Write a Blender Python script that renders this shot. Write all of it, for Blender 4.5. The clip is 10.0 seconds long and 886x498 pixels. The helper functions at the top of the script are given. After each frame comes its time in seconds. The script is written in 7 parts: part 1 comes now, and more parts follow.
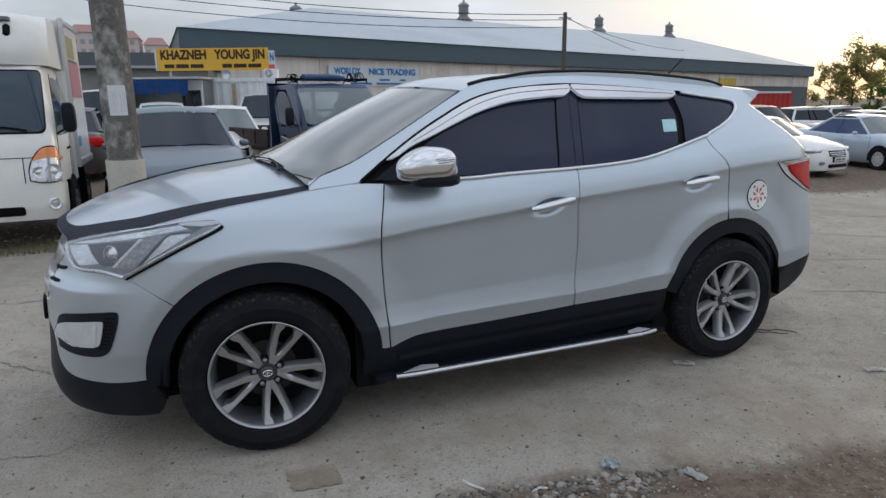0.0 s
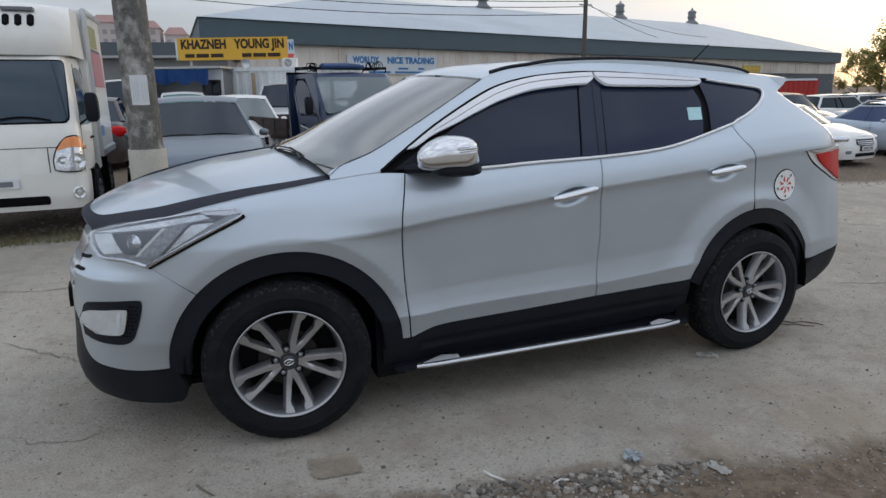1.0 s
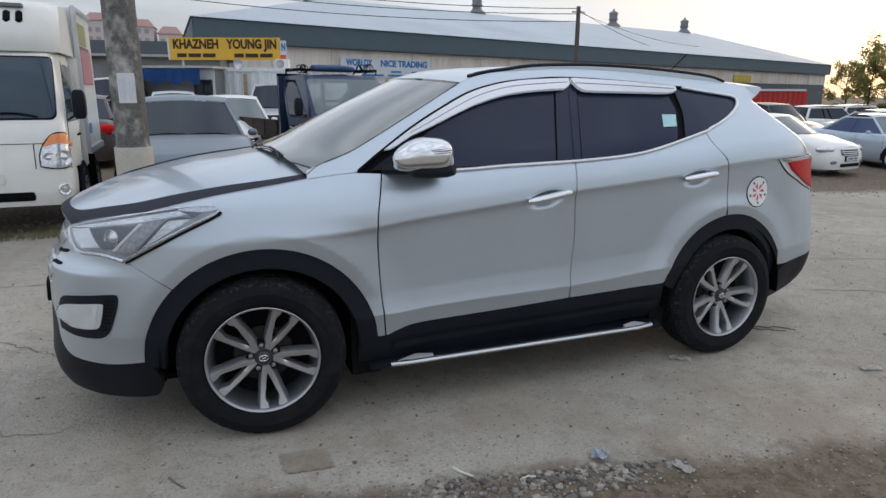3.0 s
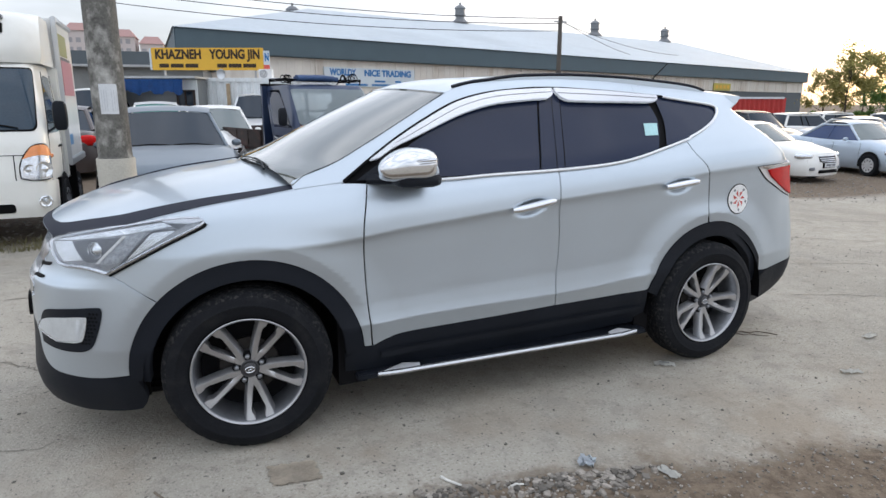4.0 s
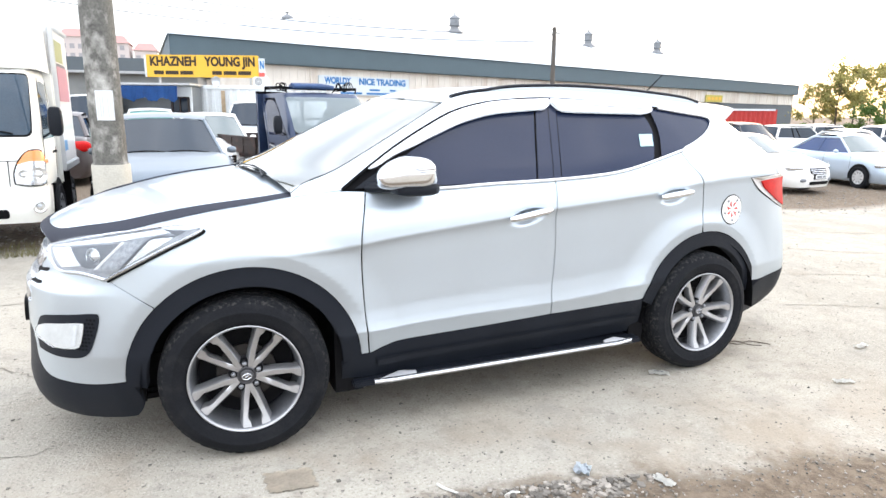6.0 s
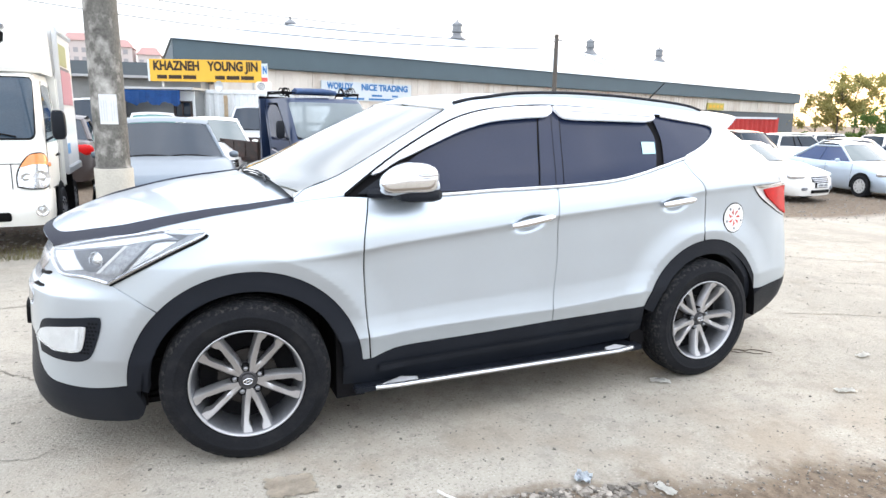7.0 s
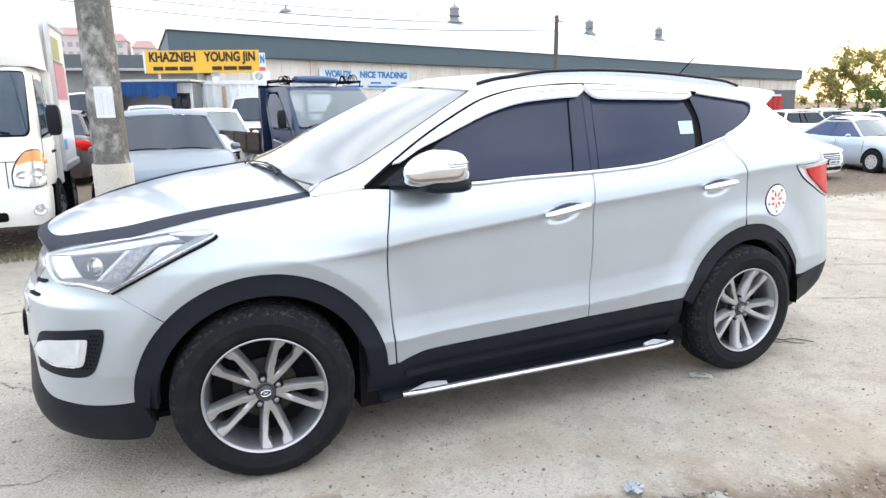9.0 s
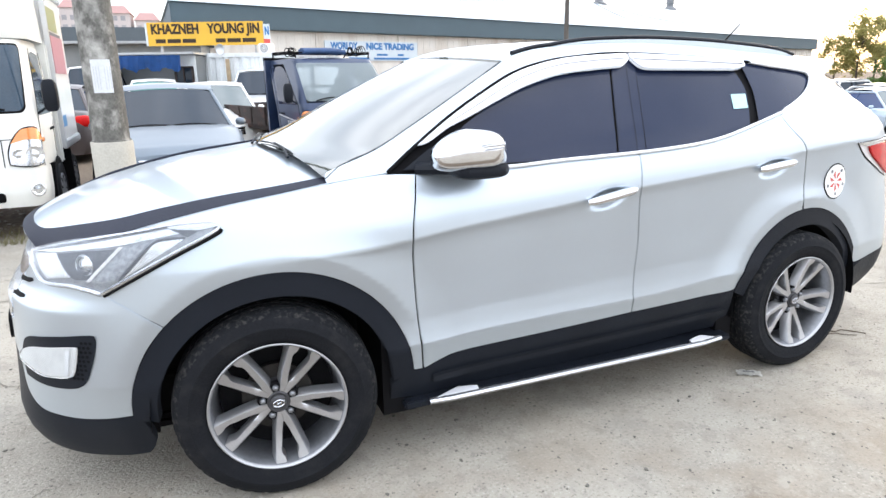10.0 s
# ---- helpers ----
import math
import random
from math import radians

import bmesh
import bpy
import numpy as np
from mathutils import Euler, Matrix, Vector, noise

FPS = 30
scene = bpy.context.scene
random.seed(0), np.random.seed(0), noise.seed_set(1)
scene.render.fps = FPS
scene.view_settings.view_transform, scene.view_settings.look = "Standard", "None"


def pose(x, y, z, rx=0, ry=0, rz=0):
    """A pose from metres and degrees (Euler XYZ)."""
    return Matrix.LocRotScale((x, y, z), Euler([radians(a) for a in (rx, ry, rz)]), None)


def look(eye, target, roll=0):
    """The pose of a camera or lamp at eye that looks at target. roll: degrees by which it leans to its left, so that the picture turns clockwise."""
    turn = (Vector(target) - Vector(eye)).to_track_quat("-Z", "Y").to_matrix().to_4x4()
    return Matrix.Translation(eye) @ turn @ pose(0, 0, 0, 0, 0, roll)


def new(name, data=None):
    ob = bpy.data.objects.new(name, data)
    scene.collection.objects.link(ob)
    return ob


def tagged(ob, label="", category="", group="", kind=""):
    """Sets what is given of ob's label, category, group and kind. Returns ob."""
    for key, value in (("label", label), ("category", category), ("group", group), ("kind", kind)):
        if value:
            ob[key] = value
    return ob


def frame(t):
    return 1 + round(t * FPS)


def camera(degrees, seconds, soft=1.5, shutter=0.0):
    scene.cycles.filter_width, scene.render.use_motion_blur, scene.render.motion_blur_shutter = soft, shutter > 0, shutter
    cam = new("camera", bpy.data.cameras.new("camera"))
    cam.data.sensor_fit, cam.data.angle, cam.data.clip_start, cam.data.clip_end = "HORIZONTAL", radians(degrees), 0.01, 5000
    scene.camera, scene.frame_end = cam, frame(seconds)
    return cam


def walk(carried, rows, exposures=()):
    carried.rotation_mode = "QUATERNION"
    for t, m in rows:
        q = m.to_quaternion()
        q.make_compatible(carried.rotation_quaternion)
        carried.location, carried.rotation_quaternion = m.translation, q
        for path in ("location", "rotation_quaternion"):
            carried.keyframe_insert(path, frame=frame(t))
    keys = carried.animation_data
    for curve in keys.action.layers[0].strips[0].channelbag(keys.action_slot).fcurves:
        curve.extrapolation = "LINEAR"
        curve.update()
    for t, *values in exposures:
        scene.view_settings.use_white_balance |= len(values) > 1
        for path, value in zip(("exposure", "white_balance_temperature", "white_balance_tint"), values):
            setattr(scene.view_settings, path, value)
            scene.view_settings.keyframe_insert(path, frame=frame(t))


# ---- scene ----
cam = camera(69.3, 10.0)
PATH = [
    (0, (-0.277, -3.675, 1.551), (0.462, -1.872, 1.103), -0.6),
    (0.5, (-0.293, -3.662, 1.547), (0.403, -1.846, 1.077), -0.9),
    (1, (-0.283, -3.653, 1.55), (0.401, -1.836, 1.07), -0.8),
    (1.5, (-0.277, -3.659, 1.549), (0.4, -1.84, 1.066), -0.5),
    (2, (-0.259, -3.672, 1.542), (0.417, -1.853, 1.058), -0.0),
    (2.5, (-0.229, -3.709, 1.542), (0.458, -1.893, 1.063), 0.2),
    (4, (-0.236, -3.742, 1.55), (0.518, -1.943, 1.108), -0.0),
    (4.5, (-0.248, -3.745, 1.549), (0.512, -1.947, 1.116), -0.1),
    (5, (-0.253, -3.75, 1.549), (0.518, -1.955, 1.122), 0.1),
    (5.5, (-0.258, -3.751, 1.55), (0.518, -1.956, 1.128), 0.3),
    (7, (-0.269, -3.75, 1.554), (0.506, -1.95, 1.156), 0.9),
    (7.5, (-0.272, -3.751, 1.552), (0.504, -1.95, 1.161), 1.0),
    (8, (-0.263, -3.75, 1.552), (0.511, -1.95, 1.155), 0.8),
    (8.5, (-0.251, -3.682, 1.539), (0.514, -1.88, 1.127), 0.6),
    (9, (-0.283, -3.47, 1.539), (0.484, -1.676, 1.1), -0.6),
    (9.5, (-0.329, -3.294, 1.515), (0.419, -1.513, 0.999), -0.8),
    (10, (-0.25, -3.141, 1.542), (0.49, -1.357, 1.024), -0.9),
]
walk(cam, [(t, look(eye, target, roll)) for t, eye, target, roll in PATH],
     exposures=((0, .18, 6450, 10), (2.6, .17, 6470, 10), (3.8, 0.77, 6560, 10), (4.7, 0.90, 6580, 10), (5.0, 1.20, 6620, 10), (5.4, 2.0, 6840, 10), (7.0, 1.86, 6740, 10), (7.5, 1.74, 6720, 10), (9.0, 1.72, 6690, 10), (10, 1.78, 6680, 10)))

# ---- world and sun ----
SUN_TURN, SUN_UP = radians(62), radians(9)
world = bpy.data.worlds.new("world")
scene.world = world
world.use_nodes = True
wn, wl = world.node_tree.nodes, world.node_tree.links
wn.clear()
w_out, w_bg, w_sky = wn.new("ShaderNodeOutputWorld"), wn.new("ShaderNodeBackground"), wn.new("ShaderNodeTexSky")
w_sky.sky_type, w_sky.sun_disc = "NISHITA", False
w_sky.sun_elevation, w_sky.sun_rotation = SUN_UP, SUN_TURN
w_sky.dust_density, w_sky.ozone_density = 3.0, 1.0
w_co, w_map, w_noise, w_ramp = (wn.new("ShaderNodeTexCoord"), wn.new("ShaderNodeMapping"),
                               wn.new("ShaderNodeTexNoise"), wn.new("ShaderNodeValToRGB"))
w_map.inputs["Scale"].default_value = (1.0, 1.6, 4.5)
w_noise.inputs["Scale"].default_value, w_noise.inputs["Detail"].default_value = 1.6, 5.0
w_noise.inputs["Roughness"].default_value = 0.55
w_ramp.color_ramp.elements[0].position, w_ramp.color_ramp.elements[0].color = 0.36, (0.55, 0.55, 0.55, 1)
w_ramp.color_ramp.elements[1].position, w_ramp.color_ramp.elements[1].color = 0.66, (0.97, 0.97, 0.97, 1)
w_mix = wn.new("ShaderNodeMix")
w_mix.data_type = "RGBA"
w_cloud = wn.new("ShaderNodeMix")
w_cloud.data_type = "RGBA"
w_cloud.inputs[6].default_value, w_cloud.inputs[7].default_value = (5.2, 6.1, 7.7, 1), (10.2, 10.4, 10.9, 1)
wl.new(w_co.outputs["Generated"], w_map.inputs["Vector"])
wl.new(w_map.outputs["Vector"], w_noise.inputs["Vector"])
wl.new(w_noise.outputs["Fac"], w_ramp.inputs["Fac"])
wl.new(w_ramp.outputs["Color"], w_mix.inputs[0])
wl.new(w_noise.outputs["Fac"], w_cloud.inputs[0])
wl.new(w_sky.outputs["Color"], w_mix.inputs[6])
wl.new(w_cloud.outputs[2], w_mix.inputs[7])
w_sep, w_lift, w_mul = wn.new("ShaderNodeSeparateXYZ"), wn.new("ShaderNodeMapRange"), wn.new("ShaderNodeVectorMath")
w_mul.operation = "SCALE"
w_lift.inputs["From Min"].default_value, w_lift.inputs["From Max"].default_value = 0.0, 1.0
w_lift.inputs["To Min"].default_value, w_lift.inputs["To Max"].default_value = 1.02, 1.62
wl.new(w_co.outputs["Generated"], w_sep.inputs["Vector"])
wl.new(w_sep.outputs["Z"], w_lift.inputs["Value"])
wl.new(w_mix.outputs[2], w_mul.inputs[0])
wl.new(w_lift.outputs["Result"], w_mul.inputs["Scale"])
wl.new(w_mul.outputs["Vector"], w_bg.inputs["Color"])
w_bg.inputs["Strength"].default_value = 0.08
wl.new(w_bg.outputs["Background"], w_out.inputs["Surface"])
sun = new("sun", bpy.data.lights.new("sun", "SUN"))
sun.data.energy, sun.data.angle, sun.data.color = 0.32, radians(22), (1.0, 0.86, 0.68)
sun.matrix_world = look((30 * math.sin(SUN_TURN), 30 * math.cos(SUN_TURN), 30 * math.tan(SUN_UP)), (0, 0, 0))


# ---- materials ----
def mat(name, base, rough=0.6, metal=0.0, vary=0.12, scale=6.0, bump=0.0, fine=60.0, coat=0.0, stain=None, stain_amount=0.0,
        stain_scale=1.2, spec=0.5, transmission=0.0, ior=1.45, stretch=(1, 1, 1), per_piece=0.0):
    """A surface with colour variation at two scales, stains and fine relief."""
    m = bpy.data.materials.new(name)
    m.use_nodes = True
    n, l = m.node_tree.nodes, m.node_tree.links
    p = n["Principled BSDF"]
    p.inputs["Metallic"].default_value = metal
    p.inputs["Coat Weight"].default_value, p.inputs["Coat Roughness"].default_value = coat, 0.06
    p.inputs["Specular IOR Level"].default_value = spec
    p.inputs["Transmission Weight"].default_value, p.inputs["IOR"].default_value = transmission, ior
    co, mp = n.new("ShaderNodeTexCoord"), n.new("ShaderNodeMapping")
    mp.inputs["Scale"].default_value = stretch
    l.new(co.outputs["Object"], mp.inputs["Vector"])
    big, small = n.new("ShaderNodeTexNoise"), n.new("ShaderNodeTexNoise")
    big.inputs["Scale"].default_value, big.inputs["Detail"].default_value = scale, 4
    small.inputs["Scale"].default_value, small.inputs["Detail"].default_value = fine, 3
    for k in (big, small):
        l.new(mp.outputs["Vector"], k.inputs["Vector"])
    add = n.new("ShaderNodeMath")
    add.operation = "ADD"
    l.new(big.outputs["Fac"], add.inputs[0])
    l.new(small.outputs["Fac"], add.inputs[1])
    rng = n.new("ShaderNodeMapRange")
    rng.inputs["From Min"].default_value, rng.inputs["From Max"].default_value = 0.6, 1.4
    rng.inputs["To Min"].default_value, rng.inputs["To Max"].default_value = 1 - vary, 1 + vary
    l.new(add.outputs["Value"], rng.inputs["Value"])
    hsv = n.new("ShaderNodeHueSaturation")
    hsv.inputs["Color"].default_value = (*base, 1)
    l.new(rng.outputs["Result"], hsv.inputs["Value"])
    colour = hsv.outputs["Color"]
    if per_piece:
        info, pr, mul = n.new("ShaderNodeObjectInfo"), n.new("ShaderNodeMapRange"), n.new("ShaderNodeMath")
        pr.inputs["To Min"].default_value, pr.inputs["To Max"].default_value = 1 - per_piece, 1 + per_piece
        mul.operation = "MULTIPLY"
        l.new(info.outputs["Random"], pr.inputs["Value"])
        l.new(rng.outputs["Result"], mul.inputs[0])
        l.new(pr.outputs["Result"], mul.inputs[1])
        l.new(mul.outputs["Value"], hsv.inputs["Value"])
    if stain:
        st, ramp, mix = n.new("ShaderNodeTexNoise"), n.new("ShaderNodeMapRange"), n.new("ShaderNodeMix")
        st.inputs["Scale"].default_value, st.inputs["Detail"].default_value, st.inputs["Roughness"].default_value = stain_scale, 7, 0.62
        ramp.inputs["From Min"].default_value, ramp.inputs["From Max"].default_value = 0.5, 0.68
        ramp.inputs["To Max"].default_value = stain_amount
        mix.data_type = "RGBA"
        mix.inputs[7].default_value = (*stain, 1)
        l.new(mp.outputs["Vector"], st.inputs["Vector"])
        l.new(st.outputs["Fac"], ramp.inputs["Value"])
        l.new(ramp.outputs["Result"], mix.inputs[0])
        l.new(colour, mix.inputs[6])
        colour = mix.outputs[2]
    l.new(colour, p.inputs["Base Color"])
    rr = n.new("ShaderNodeMapRange")
    rr.inputs["To Min"].default_value, rr.inputs["To Max"].default_value = max(0.01, rough * 0.85), min(1, rough * 1.15)
    l.new(big.outputs["Fac"], rr.inputs["Value"])
    l.new(rr.outputs["Result"], p.inputs["Roughness"])
    if bump:
        b = n.new("ShaderNodeBump")
        b.inputs["Strength"].default_value, b.inputs["Distance"].default_value = bump, 0.01
        l.new(add.outputs["Value"], b.inputs["Height"])
        l.new(b.outputs["Normal"], p.inputs["Normal"])
    return m


SILVER = mat("silver_paint", (0.535, 0.602, 0.668), 0.37, 0.84, 0.05, 2, 0, 500, coat=0.7)
CLAD = mat("black_plastic", (0.010, 0.0125, 0.018), 0.46, 0, 0.2, 5, 0.1, 300, spec=0.2)
TAPE = mat("hood_film", (0.024, 0.027, 0.040), 0.58, 0, 0.2, 5, 0.05, 120, spec=0.12)
SEAL = mat("rubber_seal", (0.004, 0.004, 0.005), 0.7, spec=0.15)
TINT = mat("tinted_glass", (0.012, 0.019, 0.046), 0.03, 0, 0.05, 3, spec=0.36)
SCREEN = mat("windscreen_glass", (0.055, 0.063, 0.055), 0.04, 0, 0.1, 3, spec=0.6, coat=1.0, ior=1.7)
CHROME = mat("chrome", (0.74, 0.75, 0.77), 0.09, 1.0, 0.02)
BRIGHT = mat("polished_strip", (0.82, 0.83, 0.845), 0.38, 0.55, 0.02)
SHIELD = mat("satin_chrome_shield", (0.62, 0.63, 0.655), 0.22, 0.95, 0.03, 4)
SATIN = mat("satin_alloy", (0.52, 0.525, 0.54), 0.34, 0.85, 0.1, 9, 0.02, 200)
ALLOY_LIP = mat("machined_alloy", (0.45, 0.455, 0.47), 0.46, 0.9, 0.06, 9)
ALLOY_MID = mat("alloy_barrel", (0.27, 0.28, 0.30), 0.40, 0.85, 0.15, 9)
# alloy darkened in colour for the hub's shade; also the dark centre cap
ALLOY_DARK = mat("alloy_dark_shaded", (0.07, 0.07, 0.075), 0.45, 0.5, 0.15, 9)
TYRE = mat("tyre_rubber", (0.0085, 0.0095, 0.012), 0.8, 0, 0.3, 7, 0.2, 120, stain=(0.05, 0.046, 0.042), stain_amount=0.22, stain_scale=7, spec=0.2)
TREAD = mat("dusty_tread", (0.010, 0.011, 0.013), 0.9, 0, 0.35, 9, 0.3, 90, stain=(0.10, 0.095, 0.088), stain_amount=0.4, stain_scale=55, spec=0.15)
BRAKE = mat("brake_iron", (0.035, 0.032, 0.03), 0.5, 0.7, 0.3, 20)
LENS = mat("lamp_lens", (0.80, 0.83, 0.86), 0.05, 0, 0.02, spec=0.5, transmission=0.97, ior=1.22)
LAMP_IN = mat("lamp_reflector", (0.76, 0.78, 0.80), 0.18, 0.85, 0.15, 14)
LAMP_BASE = mat("lamp_chamber", (0.36, 0.375, 0.40), 0.3, 0.6, 0.2, 30)
LAMP_MID = mat("lamp_satin", (0.70, 0.72, 0.75), 0.2, 0.8, 0.25, 35)
LAMP_SOFT = mat("lamp_light_guide", (0.40, 0.42, 0.45), 0.3, 0.3, 0.25, 60)
LAMP_FOG = mat("fog_lamp_bowl", (0.74, 0.74, 0.72), 0.3, 0.25, 0.12, 14)
LAMP_GREY = mat("lamp_housing", (0.17, 0.18, 0.20), 0.35, 0.3, 0.15, 14)
RED_LENS = mat("red_lens", (0.52, 0.012, 0.012), 0.2, 0, 0.2, 20, spec=0.2)
AMBER = mat("amber_lens", (0.85, 0.30, 0.10), 0.12, 0, 0.1, 20, coat=0.6)
WHITE = mat("white_sticker", (0.80, 0.80, 0.79), 0.5)
RED = mat("red_print", (0.60, 0.10, 0.08), 0.5)
TEAL = mat("teal_sticker", (0.42, 0.68, 0.70), 0.45)
CABIN = mat("cabin_trim", (0.03, 0.03, 0.032), 0.7)


# ---- helpers ----
def smooth(a, b, x):
    t = min(1, max(0, (x - a) / (b - a)))
    return t * t * (3 - 2 * t)


def finish(name, bm, material, parent=None, label="", soft=35):
    """Links a bmesh as one mesh object; edges sharper than soft degrees stay sharp."""
    me = bpy.data.meshes.new(name)
    bm.normal_update()
    for f in bm.faces:
        f.smooth = True
    for e in bm.edges:
        if len(e.link_faces) == 2 and e.calc_face_angle(0) > radians(soft):
            e.smooth = False
    bm.to_mesh(me)
    bm.free()
    for k in (material if isinstance(material, (list, tuple)) else [material]):
        me.materials.append(k)
    ob = new(name, me)
    if parent is not None:
        ob.parent = parent
    if label:
        ob["label"] = label
    return ob


def part(name, bm, material, parent, label=""):
    return finish(name, bm, material, parent, label)


def thing(name, x=0, y=0, z=0, turn=0, label="", category="", group="", kind=""):
    ob = new(name)
    ob.empty_display_size = 0.1
    ob.matrix_basis = pose(x, y, z, 0, 0, turn)
    return tagged(ob, label, category, group, kind)


def box(bm, x0, x1, y0, y1, z0, z1, bevel=0.0, m=None):
    r = bmesh.ops.create_cube(bm, size=1)
    bmesh.ops.scale(bm, vec=(abs(x1 - x0), abs(y1 - y0), abs(z1 - z0)), verts=r["verts"])
    bmesh.ops.translate(bm, vec=((x0 + x1) / 2, (y0 + y1) / 2, (z0 + z1) / 2), verts=r["verts"])
    vs = r["verts"]
    if bevel:
        es = list({e for v in vs for e in v.link_edges})
        vs = [v for v in bmesh.ops.bevel(bm, geom=es, offset=bevel, segments=2, affect="EDGES")["verts"]]
    if m is not None:
        bmesh.ops.transform(bm, matrix=m, verts=vs)
    return vs


def boxes(*rows, bevel=0.0):
    bm = bmesh.new()
    for r in rows:
        box(bm, *r, bevel=bevel)
    return bm


def lathe(bm, profile, n=48, axis="y", centre=(0, 0, 0), a0=0.0, a1=360.0):
    """Turns (radius, along) points about an axis through centre."""
    full = abs(a1 - a0) >= 359.9
    rings, cols = [], n if full else n + 1
    for i in range(cols):
        a = radians(a0 + (a1 - a0) * i / n)
        c, s = math.cos(a), math.sin(a)
        ring = []
        for r, h in profile:
            p = {"y": (r * c, h, r * s), "z": (r * c, r * s, h), "x": (h, r * c, r * s)}[axis]
            ring.append(bm.verts.new(Vector(p) + Vector(centre)))
        rings.append(ring)
    for i in range(n):
        A, B = rings[i], rings[(i + 1) % cols]
        for j in range(len(profile) - 1):
            try:
                bm.faces.new((A[j], B[j], B[j + 1], A[j + 1]))
            except ValueError:
                pass
    return rings


def tube(bm, pts, r, n=8, closed=False, flat=1.0):
    """A round bar along points."""
    P = [Vector(p) for p in pts]
    rings = []
    up = Vector((0, 0, 1))
    for i, p in enumerate(P):
        a = P[i - 1] if i > 0 else (P[-1] if closed else p)
        b = P[i + 1] if i + 1 < len(P) else (P[0] if closed else p)
        d = (b - a).normalized()
        s = d.cross(up)
        s = s.normalized() if s.length > 1e-4 else Vector((1, 0, 0))
        t = s.cross(d)
        rr = r(i / max(1, len(P) - 1)) if callable(r) else r
        rings.append([bm.verts.new(p + s * rr * math.cos(2 * math.pi * k / n) + t * rr * flat * math.sin(2 * math.pi * k / n)) for k in range(n)])
    m = len(P) if closed else len(P) - 1
    for i in range(m):
        A, B = rings[i], rings[(i + 1) % len(P)]
        for k in range(n):
            bm.faces.new((A[k], A[(k + 1) % n], B[(k + 1) % n], B[k]))
    if not closed:
        bm.faces.new(rings[0][::-1])
        bm.faces.new(rings[-1])
    return rings


def grid(bm, rows):
    """Faces between rows of points."""
    V = [[bm.verts.new(p) for p in row] for row in rows]
    for a, b in zip(V, V[1:]):
        for i in range(len(a) - 1):
            try:
                bm.faces.new((a[i], a[i + 1], b[i + 1], b[i]))
            except ValueError:
                pass
    return V


def spline(xs, ys):
    """Smooth curve through points, straight beyond the ends."""
    xs, ys, n = [float(x) for x in xs], [float(y) for y in ys], len(xs)
    d = [(ys[i + 1] - ys[i]) / (xs[i + 1] - xs[i]) for i in range(n - 1)]
    m = [d[0]] + [0.0 if d[i - 1] * d[i] <= 0 else 2 * d[i - 1] * d[i] / (d[i - 1] + d[i]) for i in range(1, n - 1)] + [d[-1]]

    def f(x):
        if x <= xs[0]:
            return ys[0] + m[0] * (x - xs[0])
        if x >= xs[-1]:
            return ys[-1] + m[-1] * (x - xs[-1])
        lo, hi = 0, n - 1
        while hi - lo > 1:
            k = (lo + hi) // 2
            lo, hi = (k, hi) if xs[k] <= x else (lo, k)
        h = xs[lo + 1] - xs[lo]
        t = (x - xs[lo]) / h
        return (ys[lo] * (1 + 2 * t) * (1 - t) ** 2 + m[lo] * h * t * (1 - t) ** 2
                + ys[lo + 1] * t * t * (3 - 2 * t) + m[lo + 1] * h * t * t * (t - 1))
    return f


def catmull(pts, steps, closed=False):
    out, n, P = [], len(pts), [np.array(p, float) for p in pts]
    for i in range(n if closed else n - 1):
        p0 = P[i - 1] if (i > 0 or closed) else 2 * P[0] - P[1]
        p1, p2 = P[i], P[(i + 1) % n]
        p3 = P[(i + 2) % n] if (i + 2 < n or closed) else 2 * P[-1] - P[-2]
        for k in range(steps):
            t = k / steps
            out.append(0.5 * (2 * p1 + (p2 - p0) * t + (2 * p0 - 5 * p1 + 4 * p2 - p3) * t * t + (3 * p1 - p0 - 3 * p2 + p3) * t ** 3))
    if not closed:
        out.append(P[-1])
    return out


def outline(*edges, steps=5):
    """A closed outline out of edges, each smooth through its points; corners where edges meet."""
    out = []
    for e in edges:
        pts = catmull(e, steps) if len(e) > 2 else [np.array(p, float) for p in e]
        for p in pts:
            if not out or np.linalg.norm(p - out[-1]) > 1e-4:
                out.append(p)
    if np.linalg.norm(out[0] - out[-1]) < 1e-4:
        out.pop()
    return [(float(p[0]), float(p[1])) for p in out]


def clip(poly, axis, value, keep_more):
    out = []
    for i, p in enumerate(poly):
        q = poly[(i + 1) % len(poly)]
        a, b = (p[axis] - value, q[axis] - value) if keep_more else (value - p[axis], value - q[axis])
        if a >= 0:
            out.append(p)
        if (a >= 0) != (b >= 0):
            k = a / (a - b)
            out.append((p[0] + (q[0] - p[0]) * k, p[1] + (q[1] - p[1]) * k))
    return out


